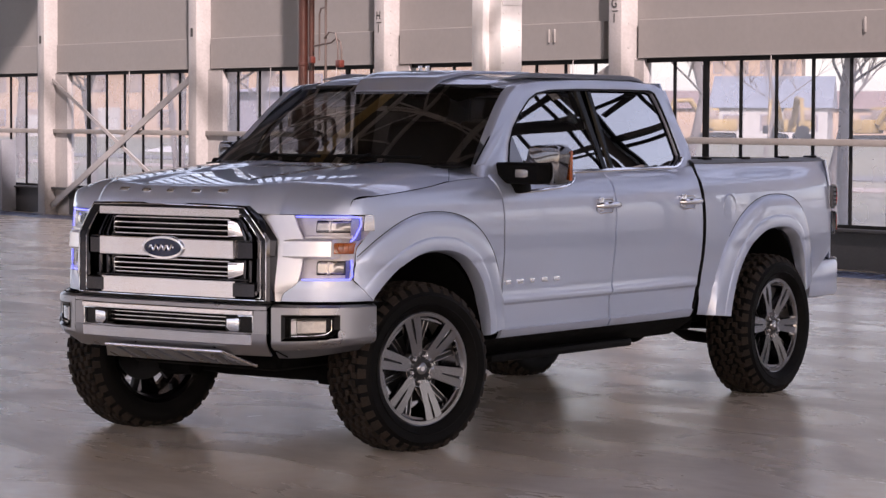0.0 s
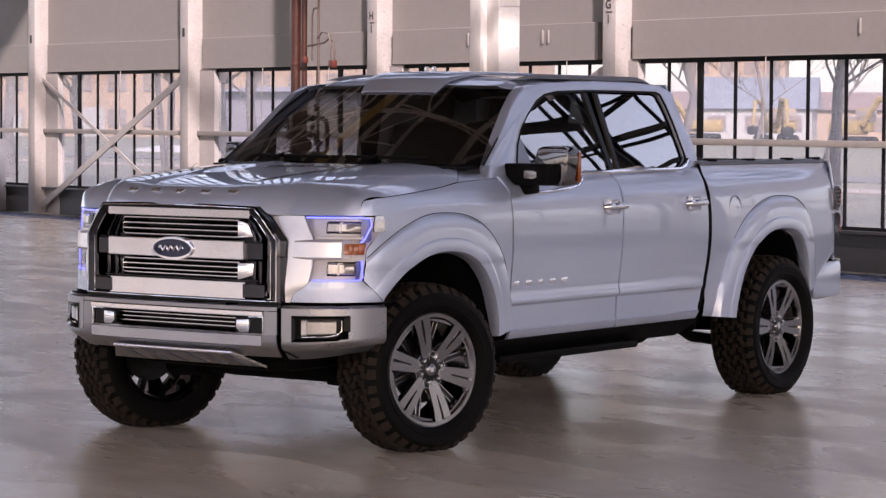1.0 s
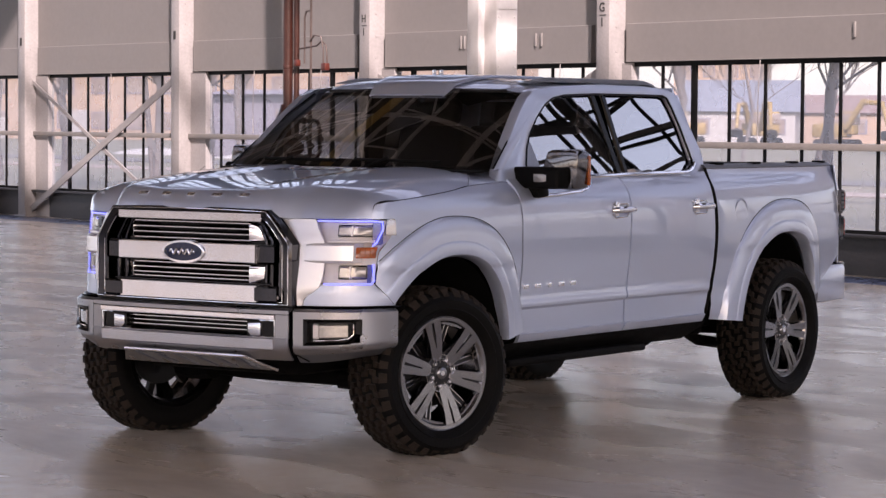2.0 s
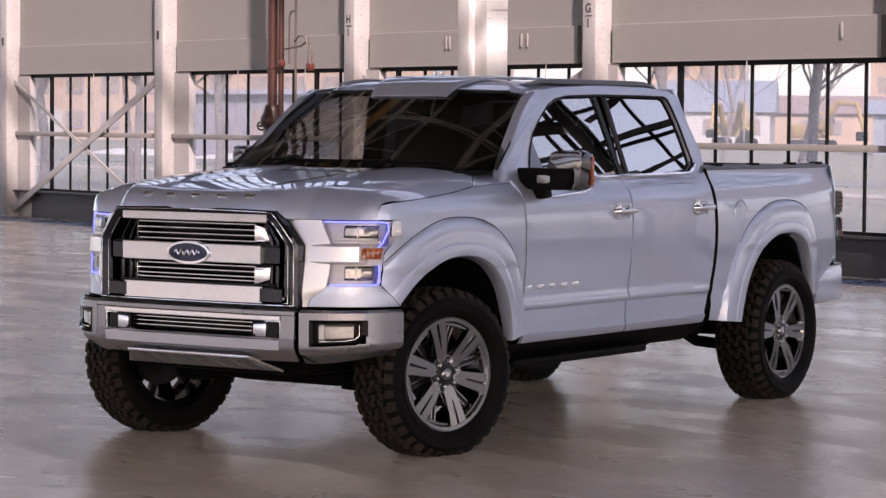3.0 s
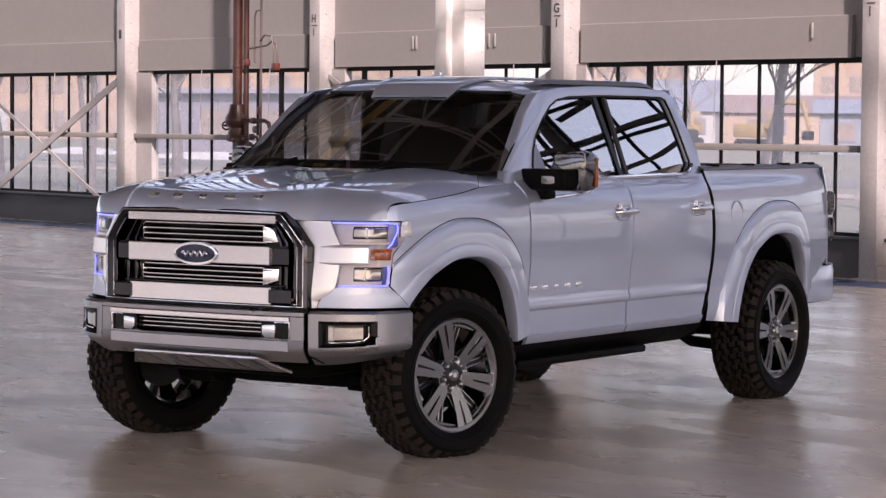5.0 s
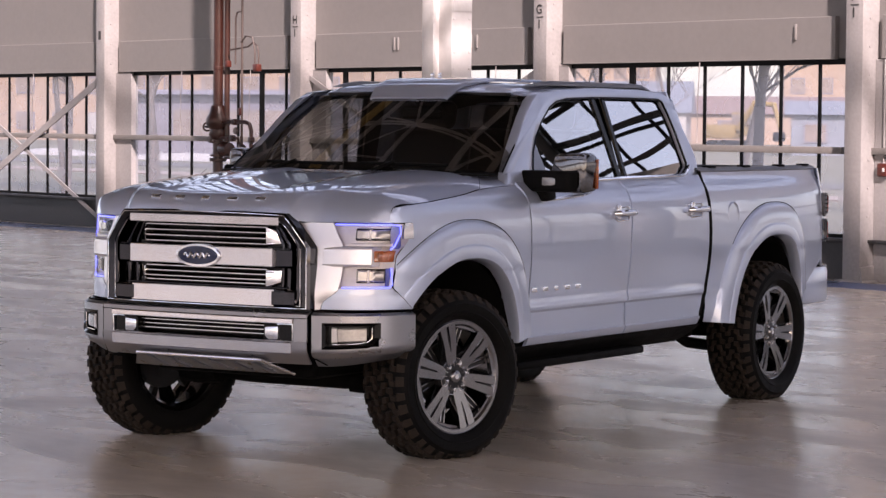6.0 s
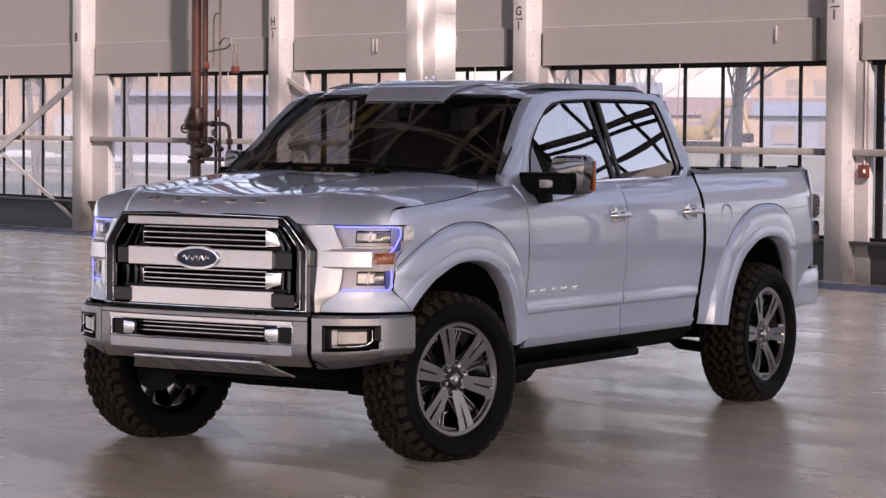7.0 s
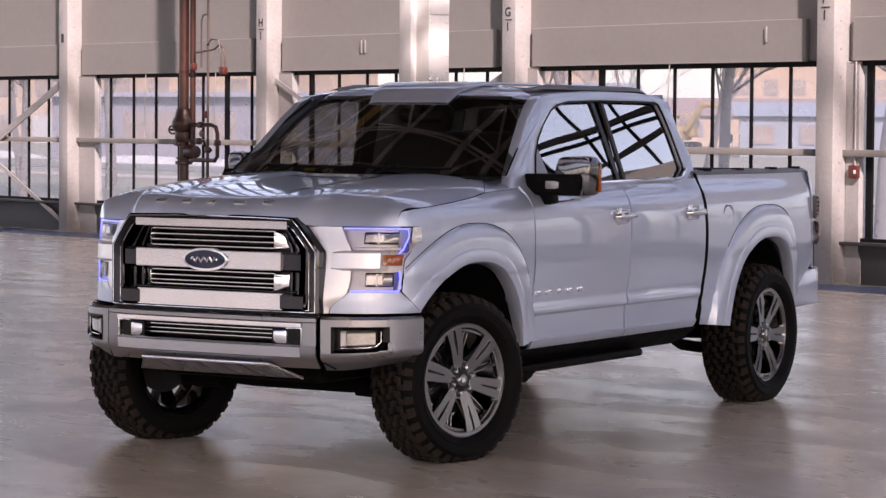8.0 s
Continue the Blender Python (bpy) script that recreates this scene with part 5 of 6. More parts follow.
for s in (1, -1):
    hb = part("hook_box", prism([fpt(s * 0.39, 0.70, 0.028), fpt(s * 0.41, 0.712, 0.028), fpt(s * 0.55, 0.712, 0.028), fpt(s * 0.55, 0.622, 0.028), fpt(s * 0.41, 0.622, 0.028), fpt(s * 0.39, 0.64, 0.028)], (-0.08, 0, 0)), M_BLACK, bumper, "black tow hook recess", 0)
    part("hook_plate", prism([fpt(s * 0.40, 0.695, 0.036), fpt(s * 0.475, 0.70, 0.036), fpt(s * 0.475, 0.634, 0.036), fpt(s * 0.42, 0.632, 0.036), fpt(s * 0.40, 0.65, 0.036)], (-0.06, 0, 0), 0.006), M_CHROME, hb)
    part("hook_rim", tube([fpt(s * 0.475, 0.712, 0.036), fpt(s * 0.556, 0.712, 0.036), fpt(s * 0.556, 0.622, 0.036), fpt(s * 0.42, 0.62, 0.036)], 0.006, 6), M_CHROME, hb)
    # end cap, wrapping to the wheel
    def cap(y, z, out=0.0):
        d = 0.03 + out
        if z > 0.758:
            d -= (z - 0.758) * 1.5
        if z < 0.575:
            d -= 3.0 * (0.575 - z) ** 1.4
        t = min(0.9925, y / 0.99)
        x = 0.83 * (1 - t ** 3.8) ** (1 / 3.8)
        n = Vector(((x / 0.83) ** 2.8 / 0.83, t ** 2.8 / 0.99, 0)).normalized()
        lift = 0.045 * max(0, (y - 0.66) / 0.33) ** 2 * max(0, (0.70 - z) / 0.2)
        return Vector((x, y, z + lift)) + n * d
    fy0, fy1, fz0, fz1 = 0.692, 0.896, 0.596, 0.720
    yy = sorted(lin(0.64, 0.945, 18) + [0.95, 0.955, 0.96, 0.964, 0.967, 0.970] + [fy0, fy1])
    zz = sorted(lin(0.545, 0.772, 14) + [fz0, fz1, 0.758, 0.765])
    bm = bmesh.new()
    rows = [[bm.verts.new(cap(y, z)) for z in zz] for y in yy]
    for i in range(len(yy) - 1):
        for k in range(len(zz) - 1):
            if yy[i] >= fy0 - 1e-6 and yy[i + 1] <= fy1 + 1e-6 and zz[k] >= fz0 - 1e-6 and zz[k + 1] <= fz1 + 1e-6:
                continue
            bm.faces.new((rows[i][k], rows[i + 1][k], rows[i + 1][k + 1], rows[i][k + 1]))
    bmesh.ops.remove_doubles(bm, verts=bm.verts, dist=0.0003)
    capo = part("bumper_end", mirrored(bm, s), M_BUMPER, bumper, "satin grey bumper end", 50)
    part("bumper_valance", mirrored(sheet(lambda y, z: cap(y, z, -0.012), lin(0.645, 0.962, 18), lin(0.500, 0.552, 4), 0.006), s), M_SATIN, bumper, "grey lower valance", 50)
    part("fog_recess", mirrored(sheet(lambda y, z: cap(y, z, -0.055), lin(fy0 - 0.006, fy1 + 0.01, 12), lin(fz0 - 0.02, fz1 + 0.02, 4), 0.01), s), M_BLACK, capo, "gloss black fog lamp recess", 0)
    def rim_of(pts, n=6):
        """An outline with extra points along its edges, so that it follows the curved bumper."""
        return [(p[0] + (q[0] - p[0]) * i / n, p[1] + (q[1] - p[1]) * i / n) for p, q in zip(pts, pts[1:] + pts[:1]) for i in range(n)]
    outer = rim_of([(fy0 - 0.004, fz0 - 0.004), (fy1 - 0.03, fz0 - 0.004), (fy1 + 0.004, fz0 + 0.045), (fy1 + 0.004, fz1 + 0.004), (fy0 - 0.004, fz1 + 0.004)])
    inner = rim_of([(fy0 + 0.010, fz0 + 0.012), (fy1 - 0.036, fz0 + 0.012), (fy1 - 0.012, fz0 + 0.050), (fy1 - 0.012, fz1 - 0.012), (fy0 + 0.010, fz1 - 0.012)])
    bm = bmesh.new()
    loops = [[bm.verts.new(cap(y, z, o)) for y, z in pts] for pts, o in ((outer, -0.04), (outer, 0.002), (outer, 0.005), (inner, -0.008), (inner, -0.055))]
    for r, q in zip(loops, loops[1:]):
        for k in range(len(r)):
            bm.faces.new((r[k], r[(k + 1) % len(r)], q[(k + 1) % len(r)], q[k]))
    part("fog_frame", mirrored(bm, s), M_BLACK, capo, "gloss black fog lamp frame", 20)
    def fog_bar(y0, y1, z0, z1, d0, d1, n=8, e=0.007):
        bm = bmesh.new()
        rows = [[bm.verts.new(cap(y, z, d)) for d, z in ((d0, z0), (d1 - e, z0), (d1, z0 + e), (d1, z1 - e), (d1 - e, z1), (d0, z1))] for y in lin(y0, y1, n)]
        for a, b in zip(rows, rows[1:]):
            for k in range(6):
                bm.faces.new((a[k], a[(k + 1) % 6], b[(k + 1) % 6], b[k]))
        bm.faces.new(rows[0][::-1])
        bm.faces.new(rows[-1])
        return bm
    fog = part("fog_lamp", mirrored(fog_bar(0.752, 0.862, 0.624, 0.698, -0.05, -0.018), s), M_LENS, capo, "clear rectangular fog lamp")
    part("fog_bezel", mirrored(fog_bar(0.728, 0.750, 0.622, 0.700, -0.05, -0.016), s), M_LAMPGREY, fog, "grey fog lamp bezel")
    part("fog_edge", mirrored(tube([cap(y, z, -0.010) for y, z in ((0.730, 0.616), (0.83, 0.616), (0.862, 0.622), (0.878, 0.642), (0.878, 0.700))], 0.002, 6), s), M_CHROME, fog)
    part("end_seam", mirrored(tube([cap(0.638, 0.768), cap(0.638, 0.60), cap(0.64, 0.55), cap(0.70, 0.508)], 0.004, 6), s), M_BLACK, bumper)
    part("cap_gap", mirrored(sheet(lambda t, q: Vector((0.83 * math.cos(t) ** (2 / 3.8), 0.99 * math.sin(t) ** (2 / 3.8), 0.778)) * (1 - 0.05 * q), lin(0.45, 1.40, 20), [0, 1], 0.004), s), M_BLACK, bumper, smooth=0)
part("bumper_gap", fbar(-0.63, 0.63, 0.772, 0.79, -0.05, 0.0, 11, 0.002), M_BLACK, bumper)
# skid plate with pressed ribs
skid = part("skid_plate", sheet(lambda u, v: (face_x(u * 0.40) + 0.045 - 0.13 * v, u * (0.385 + 0.11 * v), 0.528 - 0.075 * v), lin(-1, 1, 25), lin(0, 1, 6), 0.008), M_BUMPER, bumper, "brushed metal skid plate with pressed ribs", 30)
part("skid_edge", tube([(face_x(y) + 0.047, y, 0.528) for y in lin(-0.385, 0.385, 9)] + [(face_x(0.5) - 0.08, 0.495, 0.455)], 0.008, 8), M_BRIGHT, skid)
for i in range(6):
    y = -0.33 + 0.13 * i
    part("skid_rib", prism([(face_x(y) + 0.022, y, 0.519), (face_x(y) + 0.022, y + 0.028, 0.519), (face_x(y) - 0.01, y + 0.040, 0.499), (face_x(y) - 0.075, y + 0.085, 0.464), (face_x(y) - 0.075, y + 0.050, 0.464), (face_x(y) - 0.01, y + 0.010, 0.499)], (0.010, 0, -0.008)), M_SATIN, skid, smooth=0)

# door mirrors
for sd in (1, -1):
    mir = part("door_mirror", folded(box((0, 0, 0), (0.14, 0.32, 0.115), 0.022, pose(-0.83, 1.03, 1.405, 0, 0, -6), 3), sd), M_MATTE, truck, "folding mirror on a black arm with a chrome cap")
    part("mirror_foot", folded(prism([(-0.82, 0.945, 1.295), (-0.92, 0.945, 1.303), (-0.94, 0.93, 1.335), (-0.93, 0.90, 1.42), (-0.80, 0.90, 1.44)], (0, 0.08, 0.0), 0.01), sd), M_MATTE, mir)
    part("mirror_head", folded(prism([(-0.84, 1.02, 1.45), (-0.84, 1.05, 1.552), (-0.84, 1.215, 1.560), (-0.84, 1.25, 1.525), (-0.84, 1.238, 1.352), (-0.84, 1.18, 1.338), (-0.84, 1.06, 1.355)], (-0.14, 0.0, 0.0), 0.024), sd), M_MIRCAP, mir, "dark chrome mirror housing")
    part("mirror_marker", folded(box((-0.955, 1.245, 1.445), (0.020, 0.016, 0.16), 0.005), sd), M_AMBER, mir, "amber side marker")
    part("turn_lens", folded(box((-0.764, 1.075, 1.405), (0.025, 0.10, 0.046), 0.008, None), sd), M_LENS, mir, "clear lamp in the mirror arm")
    part("mirror_glass", folded(box((-0.985, 1.13, 1.45), (0.008, 0.20, 0.17), 0.003), sd), M_CHROME, mir)
    part("mirror_lip", folded(tube([(x, side_y(z) + 0.006, z) for x, z in ((-0.84, 1.302), (-1.05, 1.309), (-1.28, 1.322), (-1.38, 1.334), (-1.45, 1.358), (-1.52, 1.39), (-1.58, 1.40))], 0.010, 8), sd), M_CHROME, mir)


# ---- wheels ----
TYRE_R, TYRE_W, RIM_R = 0.424, 0.30, 0.296


def tread_mesh():
    """Staggered S-shaped tread blocks with shoulder lugs, round the y axis."""
    bm = bmesh.new()
    n = 36
    h = TYRE_W / 2
    prof = curve([(-h, TYRE_R - 0.05), (-h * 0.9, TYRE_R - 0.012), (-h * 0.6, TYRE_R + 0.002), (0, TYRE_R + 0.006), (h * 0.6, TYRE_R + 0.002), (h * 0.9, TYRE_R - 0.012), (h, TYRE_R - 0.05)])

    def block(outline, a0, dr=0.016):
        lo, hi = [], []
        for ang, y in outline:
            r = prof(y)
            a = a0 + ang
            lo.append(bm.verts.new(((r - 0.012) * math.cos(a), y, (r - 0.012) * math.sin(a))))
            cy = y * 0.985
            hi.append(bm.verts.new(((r + dr) * math.cos(a), cy, (r + dr) * math.sin(a))))
        bm.faces.new(hi)
        for i in range(len(lo)):
            j = (i + 1) % len(lo)
            bm.faces.new((lo[i], lo[j], hi[j], hi[i]))
    st = 2 * math.pi / n
    Z = [(0.02, -0.47), (0.36, -0.47), (0.46, -0.10), (0.96, -0.02), (0.98, 0.47), (0.64, 0.47), (0.54, 0.12), (0.04, 0.02)]
    rib = 0.058
    for k in range(n):
        a = st * k
        for c in range(4):
            flip = -1 if c % 2 else 1
            block([(st * (q * 0.93 + 0.5 * (c % 2) + 0.18 * c), rib * ((c - 1.5) + y * flip * 0.94)) for q, y in (Z if flip > 0 else Z[::-1])], a, 0.014)
        for t in (-1, 1):
            o = 0.0 if t > 0 else 0.5
            # shoulder lugs wrap down the sidewall
            w = 0.74 if k % 2 else 0.60
            block([(st * (o + q), t * y) for q, y in ((0.04, 0.121), (w, 0.121), (w - 0.02, 0.1455), (0.06, 0.1455))], a, 0.012)
    return bm


def radial(loop, y, thick, bevel=0.0, ang=0.0):
    """A plate on the wheel's face: an outline of (radius, offset), each point at its own depth, turned to an angle."""
    d, t = Vector((math.cos(ang), 0, math.sin(ang))), Vector((-math.sin(ang), 0, math.cos(ang)))
    return prism([d * r + t * o + Vector((0, y(r), 0)) for r, o in loop], (0, -thick, 0), bevel)


def wheel(m):
    """A wheel about its own y axis, outer face to +y."""
    h = TYRE_W / 2
    w = part("wheel", lathe([(RIM_R - 0.030, -h + 0.03), (RIM_R - 0.02, h - 0.075), (RIM_R - 0.026, h - 0.045), (RIM_R - 0.012, h - 0.034), (RIM_R + 0.002, h - 0.032), (RIM_R + 0.004, h - 0.045), (RIM_R - 0.008, h - 0.06), (RIM_R - 0.012, -h + 0.03)], 64), M_RIM, truck, "machined grey alloy wheel with six twin spokes", 40, m)
    tyre = part("tyre", lathe([(RIM_R - 0.012, -h + 0.02), (RIM_R + 0.02, -h + 0.004), (RIM_R + 0.065, -h - 0.006), (TYRE_R - 0.03, -h + 0.006), (TYRE_R - 0.010, -h + 0.022), (TYRE_R - 0.002, -h + 0.06), (TYRE_R, 0), (TYRE_R - 0.002, h - 0.06), (TYRE_R - 0.010, h - 0.022), (TYRE_R - 0.03, h - 0.006), (TYRE_R - 0.045, h + 0.002), (TYRE_R - 0.047, h + 0.006), (RIM_R + 0.066, h + 0.006), (RIM_R + 0.04, h + 0.002), (RIM_R + 0.036, h + 0.006), (RIM_R + 0.012, h - 0.008), (RIM_R - 0.004, h - 0.03)], 72), M_RUBBER, w, "black off-road tyre", 50)
    tread = part("tread", tread_mesh(), M_TREAD, w, "dusty chunky tread blocks", 25)
    bm = bmesh.new()
    add_lathe(bm, [(0.0, h - 0.12), (0.175, h - 0.12), (0.175, h - 0.135), (0.0, h - 0.135)], 48)
    part("inner_lip", lathe([(RIM_R - 0.046, -h + 0.050), (RIM_R - 0.030, -h + 0.022), (RIM_R - 0.006, -h + 0.014), (RIM_R - 0.004, -h + 0.03)], 64), M_RIM, w, "grey inner rim lip", 40)
    part("brake_disc", bm, M_RIMDARK, w, smooth=40)
    def face(r):
        return h - 0.030 - 0.026 * max(0.0, (0.24 - r) / 0.18) ** 1.4

    def deep(r):
        return h - 0.078 - 0.03 * max(0.0, (0.24 - r) / 0.18)
    end = RIM_R - 0.014
    for k in range(6):
        a = radians(8 + 60 * k)
        sp = part("spoke", radial([(0.062, -0.024), (0.085, -0.034), (0.15, -0.040), (0.21, -0.046), (end, -0.056), (end, -0.006), (0.21, -0.005), (0.135, -0.0045), (0.130, 0.0), (0.135, 0.0045), (0.21, 0.005), (end, 0.006), (end, 0.056), (0.21, 0.046), (0.15, 0.040), (0.085, 0.034), (0.062, 0.024)], face, 0.045, 0.0025, a), M_RIM, w, "machined twin spoke", 20)
        part("slot_floor", radial([(0.15, -0.006), (0.15, 0.006), (end, 0.008), (end, -0.008)], lambda r: face(r) - 0.012, 0.01, 0, a), M_RIMDARK, sp, smooth=0)
        b = a + radians(30)
        part("rim_pocket", radial([(0.240, -0.070), (end, -0.085), (end, 0.085), (0.240, 0.070), (0.252, 0.0)], lambda r: h - 0.040, 0.03, 0.004, b), M_RIM, w, smooth=20)
        part("inner_spoke", radial([(0.05, -0.017), (0.05, 0.017), (0.25, 0.019), (0.25, -0.019)], lambda r: deep(r) - 0.006, 0.03, 0, b), M_RIMDARK, w, "dark inner spoke", 30)
        for q in (-1, 1):
            part("spoke_edge", radial([(0.07, q * 0.007), (0.07, q * 0.016), (0.25, q * 0.018), (0.25, q * 0.009)], deep, 0.02, 0.002, b), M_RIM, w, smooth=20)
        # recess for one nut, with a bright edge
        part("nut_recess", radial([(0.046, -0.014), (0.074, -0.026), (0.092, -0.016), (0.092, 0.016), (0.074, 0.026), (0.046, 0.014)], lambda r: h - 0.0545, 0.03, 0.002, b), M_RIMDARK, w, smooth=0)
        dd, tt = Vector((math.cos(b), 0, math.sin(b))), Vector((-math.sin(b), 0, math.cos(b)))
        part("recess_edge", tube([dd * r + tt * o + Vector((0, h - 0.053, 0)) for r, o in ((0.050, -0.017), (0.074, -0.028), (0.095, -0.017), (0.095, 0.017), (0.074, 0.028), (0.050, 0.017))], 0.0018, 5), M_BRIGHT, w)
    part("rim_ring", lathe([(RIM_R - 0.044, h - 0.062), (RIM_R - 0.036, h - 0.040), (RIM_R - 0.026, h - 0.029), (RIM_R - 0.010, h - 0.0275), (RIM_R - 0.006, h - 0.05)], 72), M_RIM, w, "machined outer ring", 40)
    part("hub", lathe([(0.0, h - 0.052), (0.050, h - 0.054), (0.090, h - 0.068), (0.096, h - 0.10), (0.0, h - 0.10)], 36), M_RIMDARK, w, smooth=40)
    cap = part("hub_cap", lathe([(0.0, h - 0.036), (0.026, h - 0.0365), (0.033, h - 0.041), (0.036, h - 0.058)], 32), M_RIM, w, "grey metal hub cap", 50)
    part("cap_mark", lathe([(0.0, h - 0.0345), (0.012, h - 0.0347), (0.013, h - 0.037)], 20), M_SURROUND, cap, smooth=40)
    for k in range(6):
        a = radians(38 + 60 * k)
        part("lug_nut", lathe([(0.0, 0.020), (0.007, 0.019), (0.010, 0.010), (0.011, -0.03)], 8), M_BRIGHT, w, smooth=30, m=pose(0.067 * math.cos(a), h - 0.055, 0.067 * math.sin(a)))
    # the tyre stands flat on the floor
    inv = m.inverted()
    for ob in (tyre, tread):
        for v in ob.data.vertices:
            p = m @ v.co
            if p.z < 0.0015:
                v.co = inv @ Vector((p.x, p.y, 0.0015))
    return w


HUB_Z = 0.418
STEER = -14
fl = wheel(pose(0, 0.886, HUB_Z, 0, 0, STEER) @ pose(0, 0, 0, 0, -6, 0))
rl = wheel(pose(-3.68, 0.886, HUB_Z) @ pose(0, 0, 0, 0, 4, 0))
fr = wheel(pose(0, -0.886, HUB_Z, 0, 0, STEER + 180) @ pose(0, 0, 0, 0, 20, 0))
rr = wheel(pose(-3.68, -0.886, HUB_Z, 0, 0, 180) @ pose(0, 0, 0, 0, 33, 0))


# ---- rest of the hall: roof, far walls, trusses, standing column, pipes ----
roof_bm = bmesh.new()
STRIPS = ((2.9, 5.6), (9.5, 10.7), (26.0, 31.0), (33.0, 38.0))  # unseen roof openings, placed where sun and sky should come in
for a, b in ((-0.4, 2.9), (5.6, 9.5), (10.7, 26.0), (31.0, 33.0), (38.0, DEPTH + 0.1)):
    add_box(roof_bm, ((U0 + U1) / 2, (a + b) / 2, ROOF + 0.1), (U1 - U0, b - a, 0.2))
for a, b, n0, n1 in ((U0, -10.6, 9.5, 10.7), (-7.9, U1, 9.5, 10.7), (13.0, U1, 2.9, 5.6)):  # added covers, keep sun to the free column and off the left end
    add_box(roof_bm, ((a + b) / 2, (n0 + n1) / 2, ROOF + 0.1), (b - a, n1 - n0, 0.2))
for a, b in STRIPS[2:]:
    for i in range(int((U1 - U0) / 1.3)):
        add_box(roof_bm, (U0 + 1.3 * i, (a + b) / 2, ROOF + 0.1), (0.06, b - a, 0.10))
for i in range(14):
    add_box(roof_bm, ((U0 + U1) / 2, 1.5 + 3.1 * i, ROOF - 0.06), (U1 - U0, 0.12, 0.14))
hall_part("ceiling", roof_bm, M_ROOF, "dark unseen roof deck with purlins and openings added to let light in")


def truss(k, n0=0.0):
    """A roof truss across the hall: chords and lacing."""
    w = tagged(empty("roof_truss", HALL @ Matrix.Translation((k * BAY - 0.1, 0, 0))), "white painted lattice roof truss", "truss", "roof trusses")
    zt, zb = ROOF - 0.1, ROOF - 1.6
    for nm, z in (("top_chord", zt), ("bottom_chord", zb)):
        part(nm, box((0, (n0 + DEPTH) / 2, z), (0.10, DEPTH - n0, 0.09)), M_TRUSS, w, smooth=0)
    n = 34
    bm = bmesh.new()
    for i in range(n):
        y0, y1 = n0 + (DEPTH - n0) * i / n, n0 + (DEPTH - n0) * (i + 1) / n
        p, q = ((y0, zb), (y1, zt)) if i % 2 else ((y0, zt), (y1, zb))
        add_tube(bm, [(0, p[0], p[1]), (0, q[0], q[1])], 0.032, 5)
        add_tube(bm, [(0, y1, zb), (0, y1, zt)], 0.024, 5)
    part("lacing", bm, M_TRUSS, w, smooth=0)


for k in range(-7, 6):
    truss(k, 6.8)
    truss(k + 0.5, 7.0)
# extra unseen trusses, added for denser pale streaks reflected in the windscreen
for k in range(2, 5):
    truss(k + 0.25, 7.2)
    truss(k + 0.75, 7.2)

# wall opposite: tall open bays between posts; end walls likewise
bm = bmesh.new()
for z0, z1 in ((0.0, 0.9), (5.0, 6.2)):
    add_box(bm, ((U0 + U1) / 2, DEPTH, (z0 + z1) / 2), (U1 - U0, 0.3, z1 - z0))
add_box(bm, ((U0 + U1) / 2, DEPTH, ROOF - 0.25), (U1 - U0, 0.3, 0.5))
for k in range(-8, 7):
    add_box(bm, (k * BAY, DEPTH, ROOF / 2), (0.45, 0.5, ROOF))
hall_part("wall_south", bm, M_SOUTH, "pale painted wall with upper windows and steel posts")
bm = bmesh.new()
for k in range(-8, 6):
    for j in range(1, 4):
        add_box(bm, (k * BAY + BAY * j / 4, DEPTH, 5.2), (0.07, 0.08, 8.8))
    for z in (2.4, 6.2, 7.8):
        add_box(bm, ((k + 0.5) * BAY, DEPTH, z), (BAY, 0.06, 0.07))
hall_part("window_south", bm, M_MULL, "black window bars of the opposite wall")
for x, nm in ((U0, "wall_east"), (U1, "wall_west")):
    bm = bmesh.new()
    wall_h = 0.8
    add_box(bm, (x, DEPTH / 2, wall_h / 2), (0.3, DEPTH, wall_h))
    add_box(bm, (x, DEPTH / 2, ROOF - 0.3), (0.3, DEPTH, 0.6))
    for y in lin(0, DEPTH, 8):
        add_box(bm, (x, y, ROOF / 2), (0.4, 0.45, ROOF))
    for y in lin(0, DEPTH, 29):
        add_box(bm, (x, y, ROOF / 2), (0.07, 0.07, ROOF))
    for z in (2.6, 4.8, 7.0):
        add_box(bm, (x, DEPTH / 2, z), (0.08, DEPTH, 0.1))
    hall_part(nm, bm, M_WALL, "glazed end wall with steel posts")


def laced_column(u, n):
    """A riveted built-up column with batten plates, standing free in the hall."""
    w = tagged(empty("riveted_column", HALL @ Matrix.Translation((u, n, 0))), "bright white riveted steel column with batten plates", "column")
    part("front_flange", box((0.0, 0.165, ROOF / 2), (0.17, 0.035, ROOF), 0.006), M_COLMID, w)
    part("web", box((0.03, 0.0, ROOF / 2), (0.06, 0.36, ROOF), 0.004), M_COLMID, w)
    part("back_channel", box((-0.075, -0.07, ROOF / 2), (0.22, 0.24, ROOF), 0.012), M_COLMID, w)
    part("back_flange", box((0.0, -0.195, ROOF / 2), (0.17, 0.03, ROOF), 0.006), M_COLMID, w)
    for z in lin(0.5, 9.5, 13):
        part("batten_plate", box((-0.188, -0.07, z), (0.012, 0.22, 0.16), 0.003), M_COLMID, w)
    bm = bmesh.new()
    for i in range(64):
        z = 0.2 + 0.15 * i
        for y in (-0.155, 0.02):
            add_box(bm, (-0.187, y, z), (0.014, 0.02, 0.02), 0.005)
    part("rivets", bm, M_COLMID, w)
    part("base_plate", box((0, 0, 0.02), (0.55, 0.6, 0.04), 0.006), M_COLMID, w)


laced_column(-0.535, 5.82)

